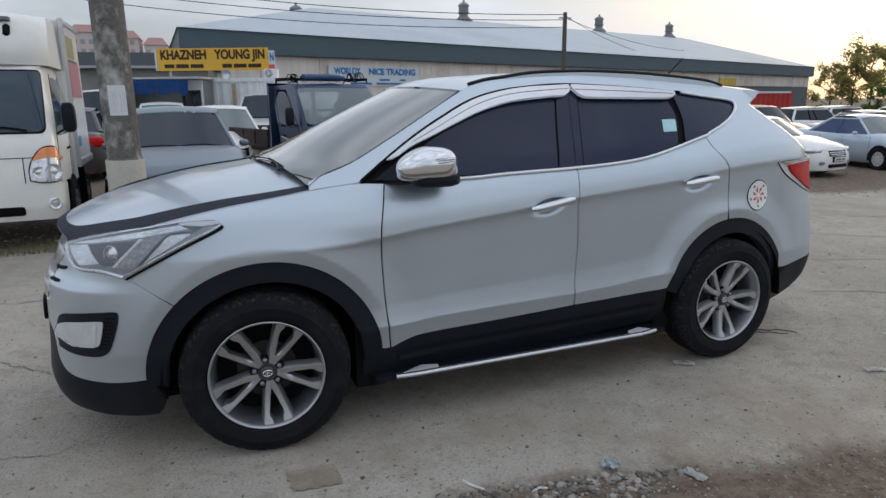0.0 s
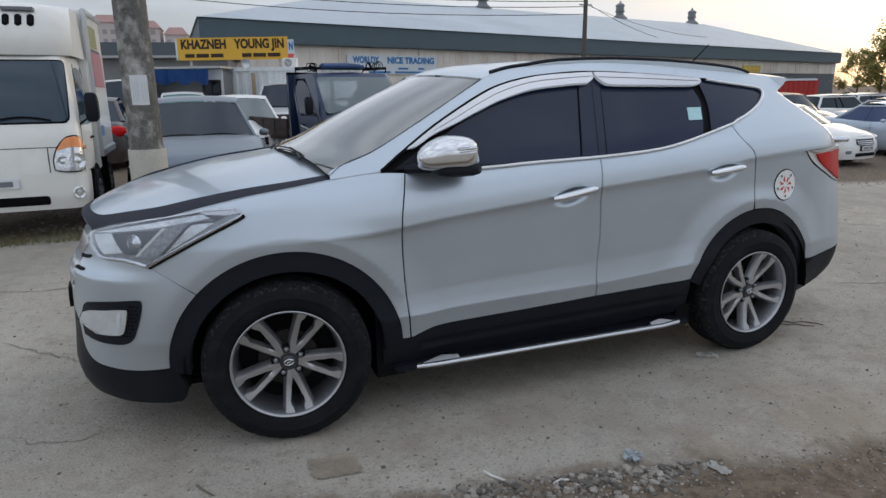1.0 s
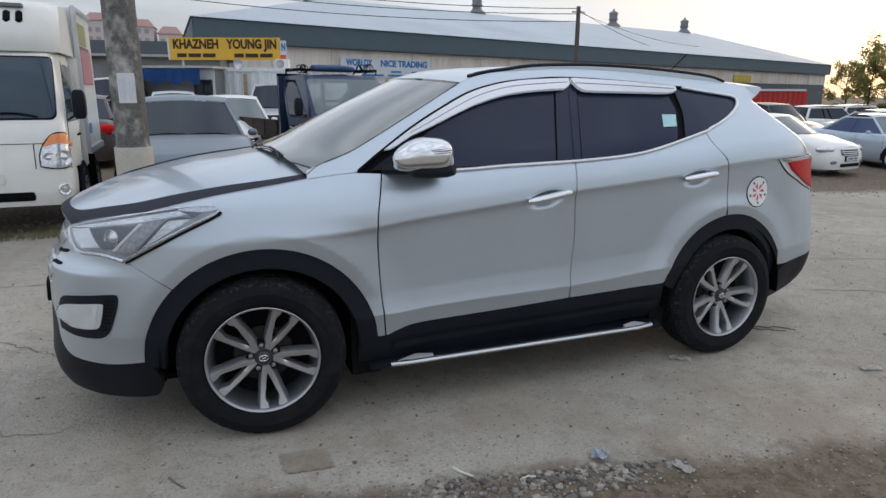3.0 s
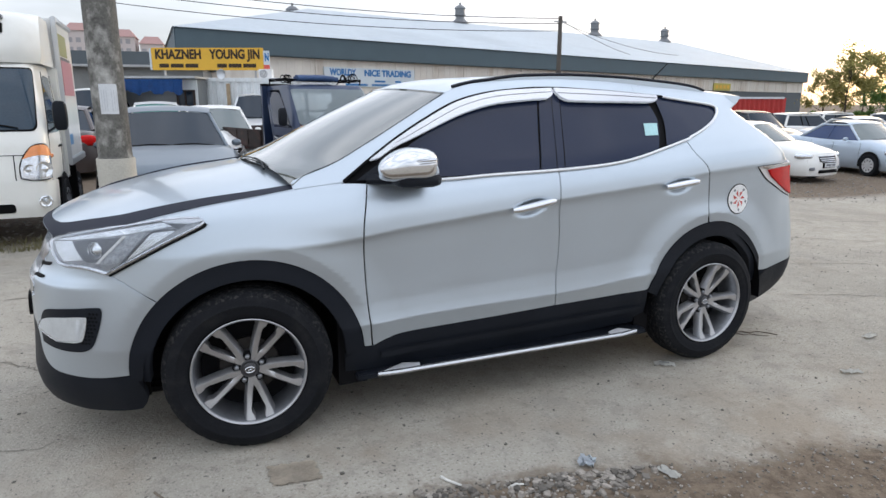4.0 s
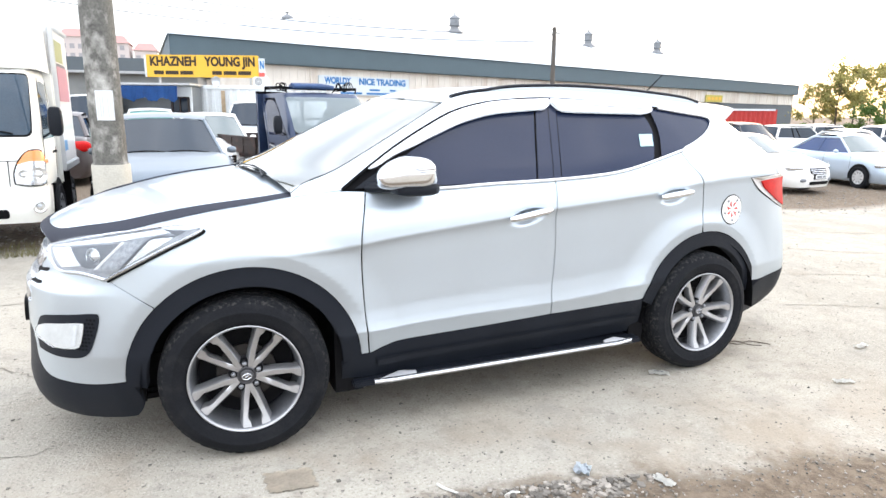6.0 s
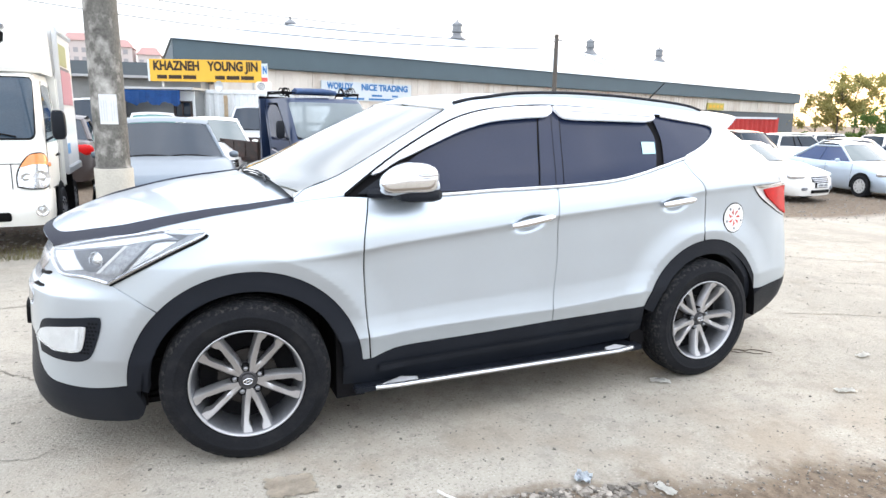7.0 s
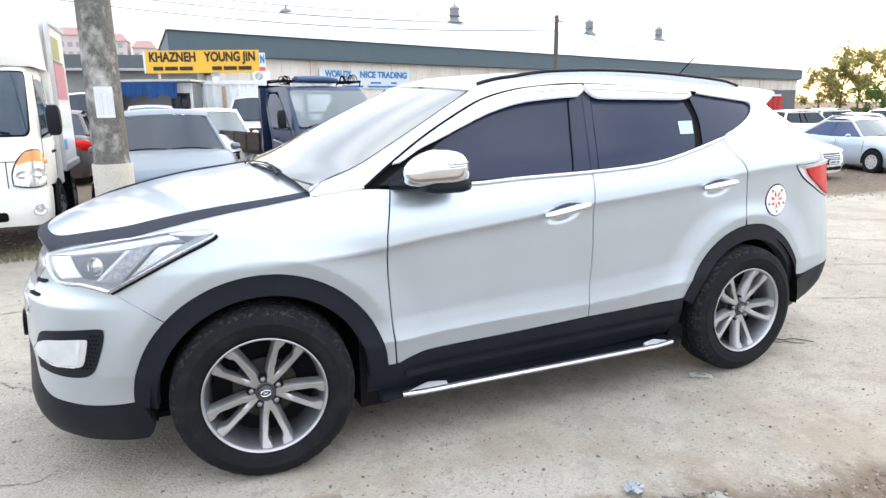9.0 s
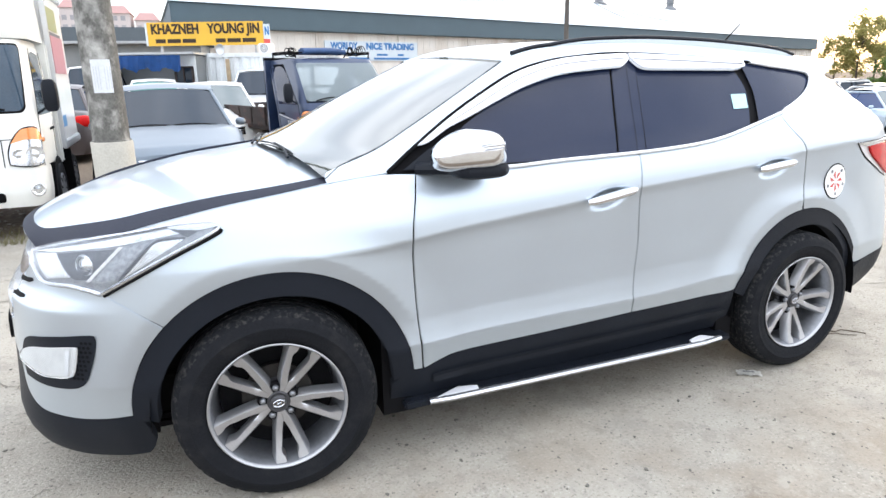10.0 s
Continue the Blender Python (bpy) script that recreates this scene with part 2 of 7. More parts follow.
def patch(name, poly, surface, material, parent, step=0.04, lift=0.0, depth=0.012, flip=False, label=""):
    """A panel: a flat outline cut into small cells and laid on a curved surface, its rim turned inwards by depth."""
    u0, u1 = min(p[0] for p in poly), max(p[0] for p in poly)
    v0, v1 = min(p[1] for p in poly), max(p[1] for p in poly)
    verts, index, faces = [], {}, []

    def vid(p):
        key = (round(p[0], 4), round(p[1], 4))
        if key not in index:
            index[key] = len(verts)
            verts.append(key)
        return index[key]

    def add_face(ids):
        if len(ids) > 2:
            area = sum(verts[a][0] * verts[b][1] - verts[b][0] * verts[a][1] for a, b in zip(ids, ids[1:] + ids[:1]))
            if abs(area) > 2e-7:
                faces.append(ids if area > 0 else ids[::-1])
    su, sv = step if isinstance(step, tuple) else (step, step)
    nu, nv = max(1, math.ceil((u1 - u0) / su)), max(1, math.ceil((v1 - v0) / sv))
    if isinstance(step, tuple):
        v0, v1 = math.floor(v0 / sv) * sv, math.ceil(v1 / sv) * sv
        nv = round((v1 - v0) / sv)
    for i in range(nu):
        a, b = u0 + (u1 - u0) * i / nu, u0 + (u1 - u0) * (i + 1) / nu
        strip = clip(clip(poly, 0, a, True), 0, b, False)
        if len(strip) < 3:
            continue
        for j in range(nv):
            c, d = v0 + (v1 - v0) * j / nv, v0 + (v1 - v0) * (j + 1) / nv
            cell = clip(clip(strip, 1, c, True), 1, d, False)
            ids = []
            for p in cell:
                k = vid(p)
                if not ids or ids[-1] != k:
                    ids.append(k)
            if len(ids) > 1 and ids[0] == ids[-1]:
                ids.pop()
            # an outline that doubles back on itself falls apart into loops
            loops, trail = [], []
            for k in ids:
                if k in trail:
                    at = trail.index(k)
                    loops.append(trail[at:])
                    trail = trail[:at]
                trail.append(k)
            for ids in loops + [trail]:
                add_face(ids)
    pts = [Vector(surface(u, v)) for u, v in verts]
    nor = []
    e = 0.004
    for u, v in verts:
        n = (Vector(surface(u + e, v)) - Vector(surface(u - e, v))).cross(Vector(surface(u, v + e)) - Vector(surface(u, v - e)))
        nor.append(n.normalized())
    sgn = -1 if flip else 1
    pts = [p + n * lift * sgn for p, n in zip(pts, nor)]
    count, edges = {}, {}
    for f in faces:
        for k in range(len(f)):
            a, b = f[k], f[(k + 1) % len(f)]
            count[frozenset((a, b))] = count.get(frozenset((a, b)), 0) + 1
            edges[frozenset((a, b))] = (a, b)
    n0 = len(pts)
    inner, norm = {}, [n * sgn for n in nor]
    if depth:
        for key, c in count.items():
            if c == 1:
                a, b = edges[key]
                for k in (a, b):
                    if k not in inner:
                        inner[k] = len(pts)
                        pts.append(pts[k] - nor[k] * depth * sgn)
                        norm.append(nor[k] * sgn)
                faces.append([b, a, inner[a], inner[b]])
    if flip:
        faces = [f[::-1] for f in faces]
    me = bpy.data.meshes.new(name)
    me.from_pydata(pts, [], faces)
    me.polygons.foreach_set("use_smooth", [True] * len(me.polygons))
    me.update()
    me.normals_split_custom_set_from_vertices([tuple(n) for n in norm])
    me.materials.append(material)
    ob = new(name, me)
    ob.parent = parent
    if label:
        ob["label"] = label
    return ob


def text(name, words, size, m, material, parent=None, width=None, depth=0.004):
    """Raised lettering in the built-in font as a mesh; width squeezes it to a length."""
    cu = bpy.data.curves.new(name, "FONT")
    cu.body, cu.size, cu.align_x, cu.extrude, cu.offset = words, size, "CENTER", depth, size * .042
    ob = bpy.data.objects.new(name, cu)
    scene.collection.objects.link(ob)
    bpy.context.view_layer.update()
    me = bpy.data.meshes.new_from_object(ob.evaluated_get(bpy.context.evaluated_depsgraph_get()))
    bpy.data.objects.remove(ob)
    if width:
        xs = [v.co.x for v in me.vertices]
        me.transform(Matrix.Diagonal((width / (max(xs) - min(xs)), 1, 1, 1)))
    me.materials.clear()
    me.materials.append(material)
    o = new(name, me)
    o.matrix_basis = m
    if parent is not None:
        o.parent = parent
    return o


def blob(bm, c, r, p=2.5, seg=16):
    v0 = len(bm.verts)
    res = bmesh.ops.create_uvsphere(bm, u_segments=seg, v_segments=seg // 2 + 2, radius=1)
    for v in res["verts"]:
        k = sum(abs(a) ** p for a in v.co) ** (-1 / p)
        v.co = Vector((c[0] + v.co.x * k * r[0], c[1] + v.co.y * k * r[1], c[2] + v.co.z * k * r[2]))


# ---- the silver car: its surfaces ----
PLAN = catmull([(-.925, 0), (-.915, -.25), (-.87, -.48), (-.785, -.645), (-.66, -.76), (-.5, -.84), (-.3, -.89), (0, -.918), (.5, -.928),
                (1.2, -.932), (2.0, -.92), (2.6, -.888), (3.0, -.855), (3.3, -.819), (3.43, -.793), (3.525, -.768), (3.585, -.735), (3.622, -.685), (3.655, -.59), (3.71, -.37), (3.73, 0)], 12)
along = [0.0]
for a, b in zip(PLAN, PLAN[1:]):
    along.append(along[-1] + float(np.linalg.norm(b - a)))
at_one = next(s + (1 - a[0]) / (b[0] - a[0]) * float(np.linalg.norm(b - a)) for s, a, b in zip(along, PLAN, PLAN[1:]) if b[0] >= 1)
along = [s + 1 - at_one for s in along]
plan_x, plan_y = spline(along, [p[0] for p in PLAN]), spline(along, [p[1] for p in PLAN])
NOSE_U, TAIL_U = along[0], along[-1]
crease = spline([-0.6, .35, .75, 1.2, 1.6, 2.0, 2.35, 2.66, 3.15, 3.5], [.92, .93, .975, 1.02, 1.062, 1.092, 1.12, 1.16, 1.185, 1.19])
low_crease = spline([0, .63, .84, 1.15, 1.49, 1.85, 2.24, 3], [.518, .521, .534, .544, .548, .561, .588, .60])
tumble = spline([0, 1, 2, 3, 3.5], [.29, .29, .29, .30, .32])
above_belt = spline([0, .1, .2, .33, .6, 1], [0, .02, .07, .2, .523, 1])
hollow = spline([0, .03, .08, .2, .5, .74, .88, .95, 1], [0, .0042, .0074, .0106, .0135, .0122, .0074, .0035, 0])
below = spline([0, .03, .12, .3], [0, .0065, .024, .09])
nose_in = spline([.15, .20, .25, .3, .36, .42, .55, .68, .785, .805, .84, .92, 1.0, 1.08], [-.10, -.045, -.010, .010, .018, .012, .002, -.004, -.012, -.024, -.052, -.085, -.14, -.25])
tail_in = spline([.2, .3, .42, .55, .7, .85, 1.0, 1.15, 1.35, 1.55, 1.62], [-.16, -.09, -.02, 0, -.012, -.035, -.065, -.09, -.12, -.16, -.18])
HANDLES = ((1.435, 1.044, .17), (2.425, 1.103, .10))
ARCH_F, ARCH_R = (0.02, 0.365, 0.52), (2.725, 0.365, 0.495)


def offset(u, z):
    zc, zl = crease(u), low_crease(u)
    if z > zc:
        s = -tumble(u) * above_belt((z - zc) / (1.62 - zc))
    elif z > zl:
        s = -hollow((zc - z) / (zc - zl)) * smooth(-.05, .5, u) * (1 - smooth(2.1, 2.75, u) * .45)
    else:
        s = -below(zl - z)
    for cx, cr, k, wide in ((.02, .52, .013, .16), (2.72, .49, .014, .15)):
        # the body swells towards each wheel arch and ends in a flat lip that turns in
        r = math.hypot(u - cx, z - .365) - cr
        lip = .072 - r
        lip = 0 if lip < -.045 else (lip + .045) ** 2 / .18 if lip < .045 else lip
        s += (k * min(1, max(0, 1 - (r - .06) / wide)) ** 1.5 - .075 * min(lip, .085)) * (1 - smooth(.9, 1.05, z))
    for u0, z0, tilt in HANDLES:
        a, b = (u - u0) / .085, (z - z0 - tilt * (u - u0) + .012) / .036
        s -= .017 * math.exp(-(a * a + b * b) ** 2)
    wf, wr = 1 - smooth(-1.05, -.4, u), smooth(3.15, 3.75, u)
    return s * (1 - wf - wr) + wf * nose_in(z) + wr * tail_in(z)


def side(u, z):
    """The car's left flank, from the middle of its nose round to the middle of its tail."""
    e = .01
    corner = max(3.565 - 1.19 * max(0, z - 1.07), 3.02 + .15 * smooth(1.5, 1.58, z)) if z > 1.07 else 9.0
    past, u = max(0, u - corner), min(u, corner)
    tx, ty = plan_x(u + e) - plan_x(u - e), plan_y(u + e) - plan_y(u - e)
    k = offset(u, z) / math.hypot(tx, ty)
    x, y = plan_x(u) + ty * k, plan_y(u) - tx * k
    if past:
        # the body turns tightly round to the raked tailgate
        r = .05
        a = min(past / r, math.pi / 2)
        run = max(0, past - r * math.pi / 2)
        x, y = x + r * math.sin(a) + .08 * run, min(0, y + r * (1 - math.cos(a)) + run)
    return (x, y, z)


def along_creases(u, z):
    """Height as a coordinate that is 0 on the shoulder crease and -.5 on the lower one."""
    zc, zl = crease(u), low_crease(u)
    return z - zc if z > zc else (z - zc) / (zc - zl) * .5 if z > zl else z - zl - .5


def from_creases(u, q):
    zc, zl = crease(u), low_crease(u)
    return zc + q if q > 0 else zc + q / .5 * (zc - zl) if q > -.5 else zl + q + .5


def raised(u, z, lift):
    """A point held off the flank along its normal."""
    e = .006
    n = (Vector(side(u + e, z)) - Vector(side(u - e, z))).cross(Vector(side(u, z + e)) - Vector(side(u, z - e))).normalized()
    return Vector(side(u, z)) + n * lift


def right_side(u, z):
    x, y, z = side(u, z)
    return (x, -y, z)


hood_edge = spline([-.95, -.78, -.6, -.45, -.3, -.108, .08, .27], [.965, .998, 1.035, 1.062, 1.095, 1.13, 1.155, 1.182])
hood_bow = spline([-.95, -.6, 0, .27], [.115, .09, .11, .15])
hood_crown = spline([-.95, -.6, 0, .27], [.035, .055, .065, .062])


def hood_at(u, s):
    x, y, z = side(u, hood_edge(u))
    k = min(1.0, s * s)
    back = smooth(-.35, .25, u)
    k = k * (1 - back) + smooth(.1, .85, abs(s)) * back
    return (x - hood_bow(u) * (1 - k), -y * s, z + hood_crown(u) * (1 - abs(s) ** 2.8))


pillar = spline([.0, .12, .2, .36, .541, .736, .91, 1], [1.060, 1.165, 1.226, 1.281, 1.369, 1.468, 1.557, 1.604])


def screen_at(s, v):
    u = .1 + .965 * v
    x, y, z = side(u + .0, pillar(v))
    k = 1 - s * s
    return (x - (.19 - .07 * v) * k - .025 * 4 * v * (1 - v) * k, -y * s, z + (.03 * v + .02 * 4 * v * (1 - v)) * k)


roof_edge = spline([1.065, 1.137, 1.3, 1.715, 2.1, 2.52, 3.03, 3.3], [1.604, 1.632, 1.662, 1.685, 1.675, 1.645, 1.61, 1.56])


def roof_at(u, s):
    x, y, z = side(u, roof_edge(u))
    k = 1 - s * s
    bow = .12 * (1 - smooth(1.06, 1.9, u)) - .12 * smooth(2.4, 3.1, u)
    return (x - bow * k, -y * s, z + .03 * k)


def arc(c, r, a0, a1, n=18):
    return [(c[0] + r * math.cos(radians(a0 + (a1 - a0) * i / n)), c[1] + r * math.sin(radians(a0 + (a1 - a0) * i / n))) for i in range(n + 1)]


def wheel_parts(parent, x, y, mirror=False, size=1.0, steer=0.0):
    """One wheel: tyre with notched shoulders, alloy rim with five forked spokes, nuts, centre cap and brake disc."""
    w = new("wheel")
    w.parent = parent
    w.matrix_basis = pose(x, y, .368 * size, 0, 8 if mirror else -8, (180 if mirror else 0) + steer) @ Matrix.Scale(size, 4)
    bm = bmesh.new()
    half = [(.240, -.088), (.248, -.103), (.264, -.112), (.287, -.118), (.302, -.1185), (.304, -.1200), (.309, -.1200), (.311, -.1180), (.328, -.1145), (.343, -.107), (.354, -.098), (.3615, -.088), (.3655, -.076),
            (.3675, -.062), (.359, -.060), (.359, -.052), (.3685, -.050), (.3685, -.024), (.359, -.022), (.359, -.012), (.369, -.010)]
    rings = lathe(bm, half + [(r, -h) for r, h in half[::-1]], 216)
    last = len(rings[0]) - 1
    for i, ring in enumerate(rings):
        # shoulder blocks parted by cross grooves
        if i % 5 == 0:
            for j in (10, 11, 12):
                for q in (ring[j], ring[last - j]):
                    q.co.x, q.co.z = q.co.x * .992, q.co.z * .992
    for f in bm.faces:
        mid = f.calc_center_median()
        f.material_index = 1 if math.hypot(mid.x, mid.z) > .345 else 0
    part("tyre", bm, [TYRE, TREAD], w, "black tyre with dusty sidewall")
    bm = bmesh.new()
    lathe(bm, [(.236, -.092), (.241, -.101), (.2455, -.1045), (.2475, -.1075), (.2475, -.111), (.2440, -.1125), (.2395, -.1095), (.2365, -.102)], 72)
    rim = part("rim", bm, ALLOY_LIP, w, "machined alloy rim")
    bm = bmesh.new()
    lathe(bm, [(.238, -.102), (.232, -.090), (.226, -.066), (.218, -.02), (.214, .05), (.20, .09)], 72)
    part("barrel", bm, ALLOY_MID, rim)
    bm = bmesh.new()
    lathe(bm, [(.012, -.012), (.13, -.012), (.13, .01), (.012, .01)], 40)
    part("brake_disc", bm, BRAKE, w, "rusty brake disc")
    bm = bmesh.new()
    lathe(bm, [(.001, .03), (.21, .03)], 40)
    part("backing_plate", bm, SEAL, w)
    bm = bmesh.new()
    lathe(bm, [(.001, -.060), (.036, -.060), (.050, -.056), (.068, -.046), (.076, -.034), (.078, -.0)], 40)
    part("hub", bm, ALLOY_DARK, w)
    # stations of a forked spoke: outer edge (radius, half width), inner edge of the fork (radius, half width)
    fork = (((.034, .017), (.034, 0)), ((.055, .024), (.055, 0)), ((.074, .030), (.080, 0)), ((.095, .0360), (.092, .0050)), ((.12, .0425), (.117, .0115)), ((.15, .0495), (.15, .0190)),
            ((.175, .0550), (.182, .0280)), ((.192, .0590), (.198, .0285)), ((.206, .0625), (.212, .0215)), ((.222, .0650), (.226, .0205)), ((.2385, .0655), (.2415, .0205)))
    face = lambda r: -.063 - .037 * max(0, (r - .036) / .205) ** 1.5
    for k in range(5):
        mid = radians(-90 + 72 * k)
        c, s = math.cos(mid), math.sin(mid)
        bm = bmesh.new()
        for sgn in (-1, 1):
            rows = []
            for (ro, to), (ri, ti) in fork:
                bank = .010 * min(1, ti / .02)
                row = []
                for r, t, y in ((ro, to + .007, face(ro) + .045), (ro, to, face(ro) + .008), (ro, to - .006, face(ro)), (ri, ti + .0030, face(ri) + .2 * bank), (ri, ti + .0004, face(ri) + bank), (ri, ti + .0004, face(ri) + .05)):
                    row.append((r * c - sgn * t * s, y, r * s + sgn * t * c))
                rows.append(row if sgn > 0 else row[::-1])
            grid(bm, rows)
        bmesh.ops.recalc_face_normals(bm, faces=bm.faces)
        part("spoke", bm, SATIN, rim)
        bm = bmesh.new()
        a = mid + radians(36)
        c = (.057 * math.cos(a), 0, .057 * math.sin(a))
        # flat black disc: the pocket's shade is put into its colour
        lathe(bm, [(.0205, -.040), (.0205, -.0600), (.0005, -.0605)], 16, centre=c)
        part("nut_pocket_shade", bm, SEAL, rim)
        bm = bmesh.new()
        lathe(bm, [(.0145, -.046), (.0125, -.047), (.0115, -.066), (.0095, -.071), (.004, -.0735), (.0005, -.074)], 12, centre=c)
        part("wheel_nut", bm, ALLOY_MID, rim)
    bm = bmesh.new()
    lathe(bm, [(.03, -.064), (.03, -.073), (.026, -.076), (.0005, -.077)], 28)
    ring = bmesh.new()
    lathe(ring, [(.030, -.066), (.038, -.068), (.042, -.064), (.043, -.056)], 36)
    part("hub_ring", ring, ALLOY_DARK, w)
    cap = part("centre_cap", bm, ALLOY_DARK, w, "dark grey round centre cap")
    bm = bmesh.new()
    tube(bm, [(.020 * math.cos(radians(i * 15)), -.078, .013 * math.sin(radians(i * 15))) for i in range(24)], .0022, 6, True)
    for s in (-1, 1):
        tube(bm, [(s * .008 - .003, -.078, -.009), (s * .008 + .003, -.078, .009)], .002, 6)
    tube(bm, [(-.007, -.078, -.002), (.007, -.078, .002)], .002, 6)
    part("emblem", bm, CHROME, cap, "chrome oval emblem")
    return w


def build_suv():
    car = thing("suv", label="silver mid-size SUV with black cladding and chrome trim, parked", category="car")

    def both(name, poly, m, lift=0.0, depth=0.014, label="", step=0.04, parent=None):
        left, right = side, right_side
        if isinstance(step, tuple):
            # cells that run along the shoulder crease and the lower door crease
            poly = [(u, along_creases(u, z)) for u, z in poly]
            left, right = (lambda u, q: side(u, from_creases(u, q))), (lambda u, q: right_side(u, from_creases(u, q)))
        a = patch(name, poly, left, m, parent or car, step, lift, depth, False, label)
        b = patch(name, poly, right, m, parent or car, step, lift, depth, True, label)
        if m is LENS:
            a.visible_shadow = b.visible_shadow = False
        return a

    # lower edge of the painted doors, gaps, belt, window lines
    gap_f = [(.579, .412), (.560, .62), (.551, .80), (.549, .92), (.555, 1.02), (.586, 1.18)]
    gap_m = [(1.606, .487), (1.602, .612), (1.617, .82), (1.609, 1.0), (1.610, 1.12), (1.612, 1.207)]
    gap_r = [(2.674, .92), (2.670, 1.05), (2.646, 1.18), (2.57, 1.265), (2.535, 1.341)]
    sill = [(.579, .412), (.66, .44), (.775, .458), (1.209, .472), (1.606, .487)]
    sill_r = [(1.612, .487), (2.04, .495), (2.236, .50)]
    belt = [(.511, 1.196), (.95, 1.190), (1.23, 1.201), (1.611, 1.211), (1.913, 1.227), (2.111, 1.251), (2.334, 1.297), (2.56, 1.348)]
    frame_line = [(.478, 1.200), (.603, 1.286), (.762, 1.386), (.927, 1.474), (1.10, 1.553), (1.273, 1.598), (1.45, 1.620), (1.69, 1.633), (2.077, 1.618), (2.498, 1.590)]
    dx = lambda pts, d: [(p[0] + d, p[1]) for p in pts]
    rev = lambda pts: pts[::-1]
    e = .0044
    both("front_door", outline(dx(sill[:-1] + [(1.603 - e, .487)], e)[:1] + sill[1:-1] + [(1.606 - e, .487)], dx(gap_m, -e), [(1.612 - e, 1.207), (1.23, 1.198), (.95, 1.187), (.586 + e, 1.190)], rev(dx(gap_f, e))), SILVER, step=(.025, .010))
    a_r = arc(ARCH_R, ARCH_R[2] + .004, 164, 96, 12)
    both("rear_door", outline(sill_r, a_r, [(a_r[-1][0], a_r[-1][1]), (2.674 - e, .92)], dx(gap_r, -e), [(2.535 - e, 1.341), (2.334, 1.293), (2.111, 1.247), (1.913, 1.223), (1.612 + e, 1.207)], rev(dx(gap_m, e))), SILVER, step=(.025, .010))
    a_f = arc(ARCH_F, ARCH_F[2] + .003, 135, 5, 24)
    both("front_fender", outline([(-.54, .862), (-.44, .80), a_f[0]], a_f, [a_f[-1], (.574, .412)], dx(gap_f, -e), [(.583, 1.187), (.45, 1.192), (.27, 1.176), (.08, 1.149), (-.108, 1.124), (-.3, 1.089), (-.45, 1.056), (-.58, 1.03)], [(-.58, 1.03), (-.60, .93), (-.54, .862)]), SILVER, step=(.025, .0125))
    a_q = arc(ARCH_R, ARCH_R[2] + .004, 94, 16, 14)
    both("rear_quarter_panel", outline([(2.674 + e, .92), (2.680, .90), a_q[0]], a_q, [a_q[-1], (3.30, .50), (3.52, .53), (3.72, .55)], [(3.72, .55), (3.74, .9), (3.66, 1.2), (3.42, 1.45), (3.22, 1.60)],
         [(3.22, 1.588), (3.03, 1.61), (2.52, 1.643), (2.30, 1.657)], [(2.30, 1.612), (2.50, 1.597)], [(2.50, 1.597), (2.72, 1.568), (2.892, 1.548), (2.917, 1.52), (2.888, 1.485), (2.79, 1.426), (2.54, 1.343)], rev(dx(gap_r, e))), SILVER, depth=.005, step=(.025, .0125))
    both("roof_pillar", outline([(.245, 1.172), (.27, 1.180), (.45, 1.197), (.478, 1.200)], frame_line[:9], [(2.077, 1.622), (2.297, 1.612)], [(2.297, 1.657), (2.1, 1.672), (1.715, 1.682), (1.3, 1.659), (1.137, 1.630), (1.068, 1.602)],
         rev([(.245, 1.209), (.27, 1.222), (.446, 1.281), (.622, 1.369), (.81, 1.468), (.978, 1.557), (1.068, 1.602)]), [(.245, 1.209), (.245, 1.172)]), SILVER, depth=.02)
    # front bumper, lower apron, lamps
    a_b = arc(ARCH_F, ARCH_F[2] + .003, 136, 176, 10)
    both("front_bumper", outline([(NOSE_U, .70), (-1.06, .70), (-1.04, .80), (-1.0, .945), (-.965, .945)], [(-.965, .945), (-.848, .907), (-.774, .878), (-.66, .879), (-.594, .870), (-.543, .853), (-.445, .795), a_b[0]], a_b, [a_b[-1], (-.658, .389), (-.772, .396), (-.88, .415), (-.955, .47), (-1.0, .56), (-1.1, .60), (NOSE_U, .60)]), SILVER, step=(.03, .0125))
    both("front_apron", outline([(NOSE_U, .595), (-1.1, .595), (-1.0, .555), (-.955, .465), (-.88, .41), (-.772, .391), (-.658, .384), (-.48, .395)], [(-.48, .395), (-.452, .31), (-.458, .25), (-.49, .211)], [(-.49, .211), (-.60, .203), (-.75, .205), (-.95, .228), (NOSE_U, .24)]), CLAD, step=.04, depth=.03)
    both("number_plate_holder", outline([(NOSE_U, .56), (-1.27, .56), (-1.27, .66), (NOSE_U, .66)]), SEAL, lift=.018, depth=.02)
    grille = both("grille", outline([(NOSE_U, .705), (-1.065, .705), (-1.045, .80), (-1.005, .955), (-1.2, .968), (NOSE_U, .972)]), SEAL, lift=-.03, depth=.0)
    for z0, z1, end in ((.712, .782, -1.05), (.808, .83, -1.035), (.862, .935, -1.02)):
        both("grille_slat", outline([(NOSE_U, z0), (end - .03, z0 + .004), (end, z0 + .016), (end, z1 - .006), (NOSE_U, z1)]), SHIELD, lift=.004, depth=.03, parent=grille, label="satin silver grille bar")
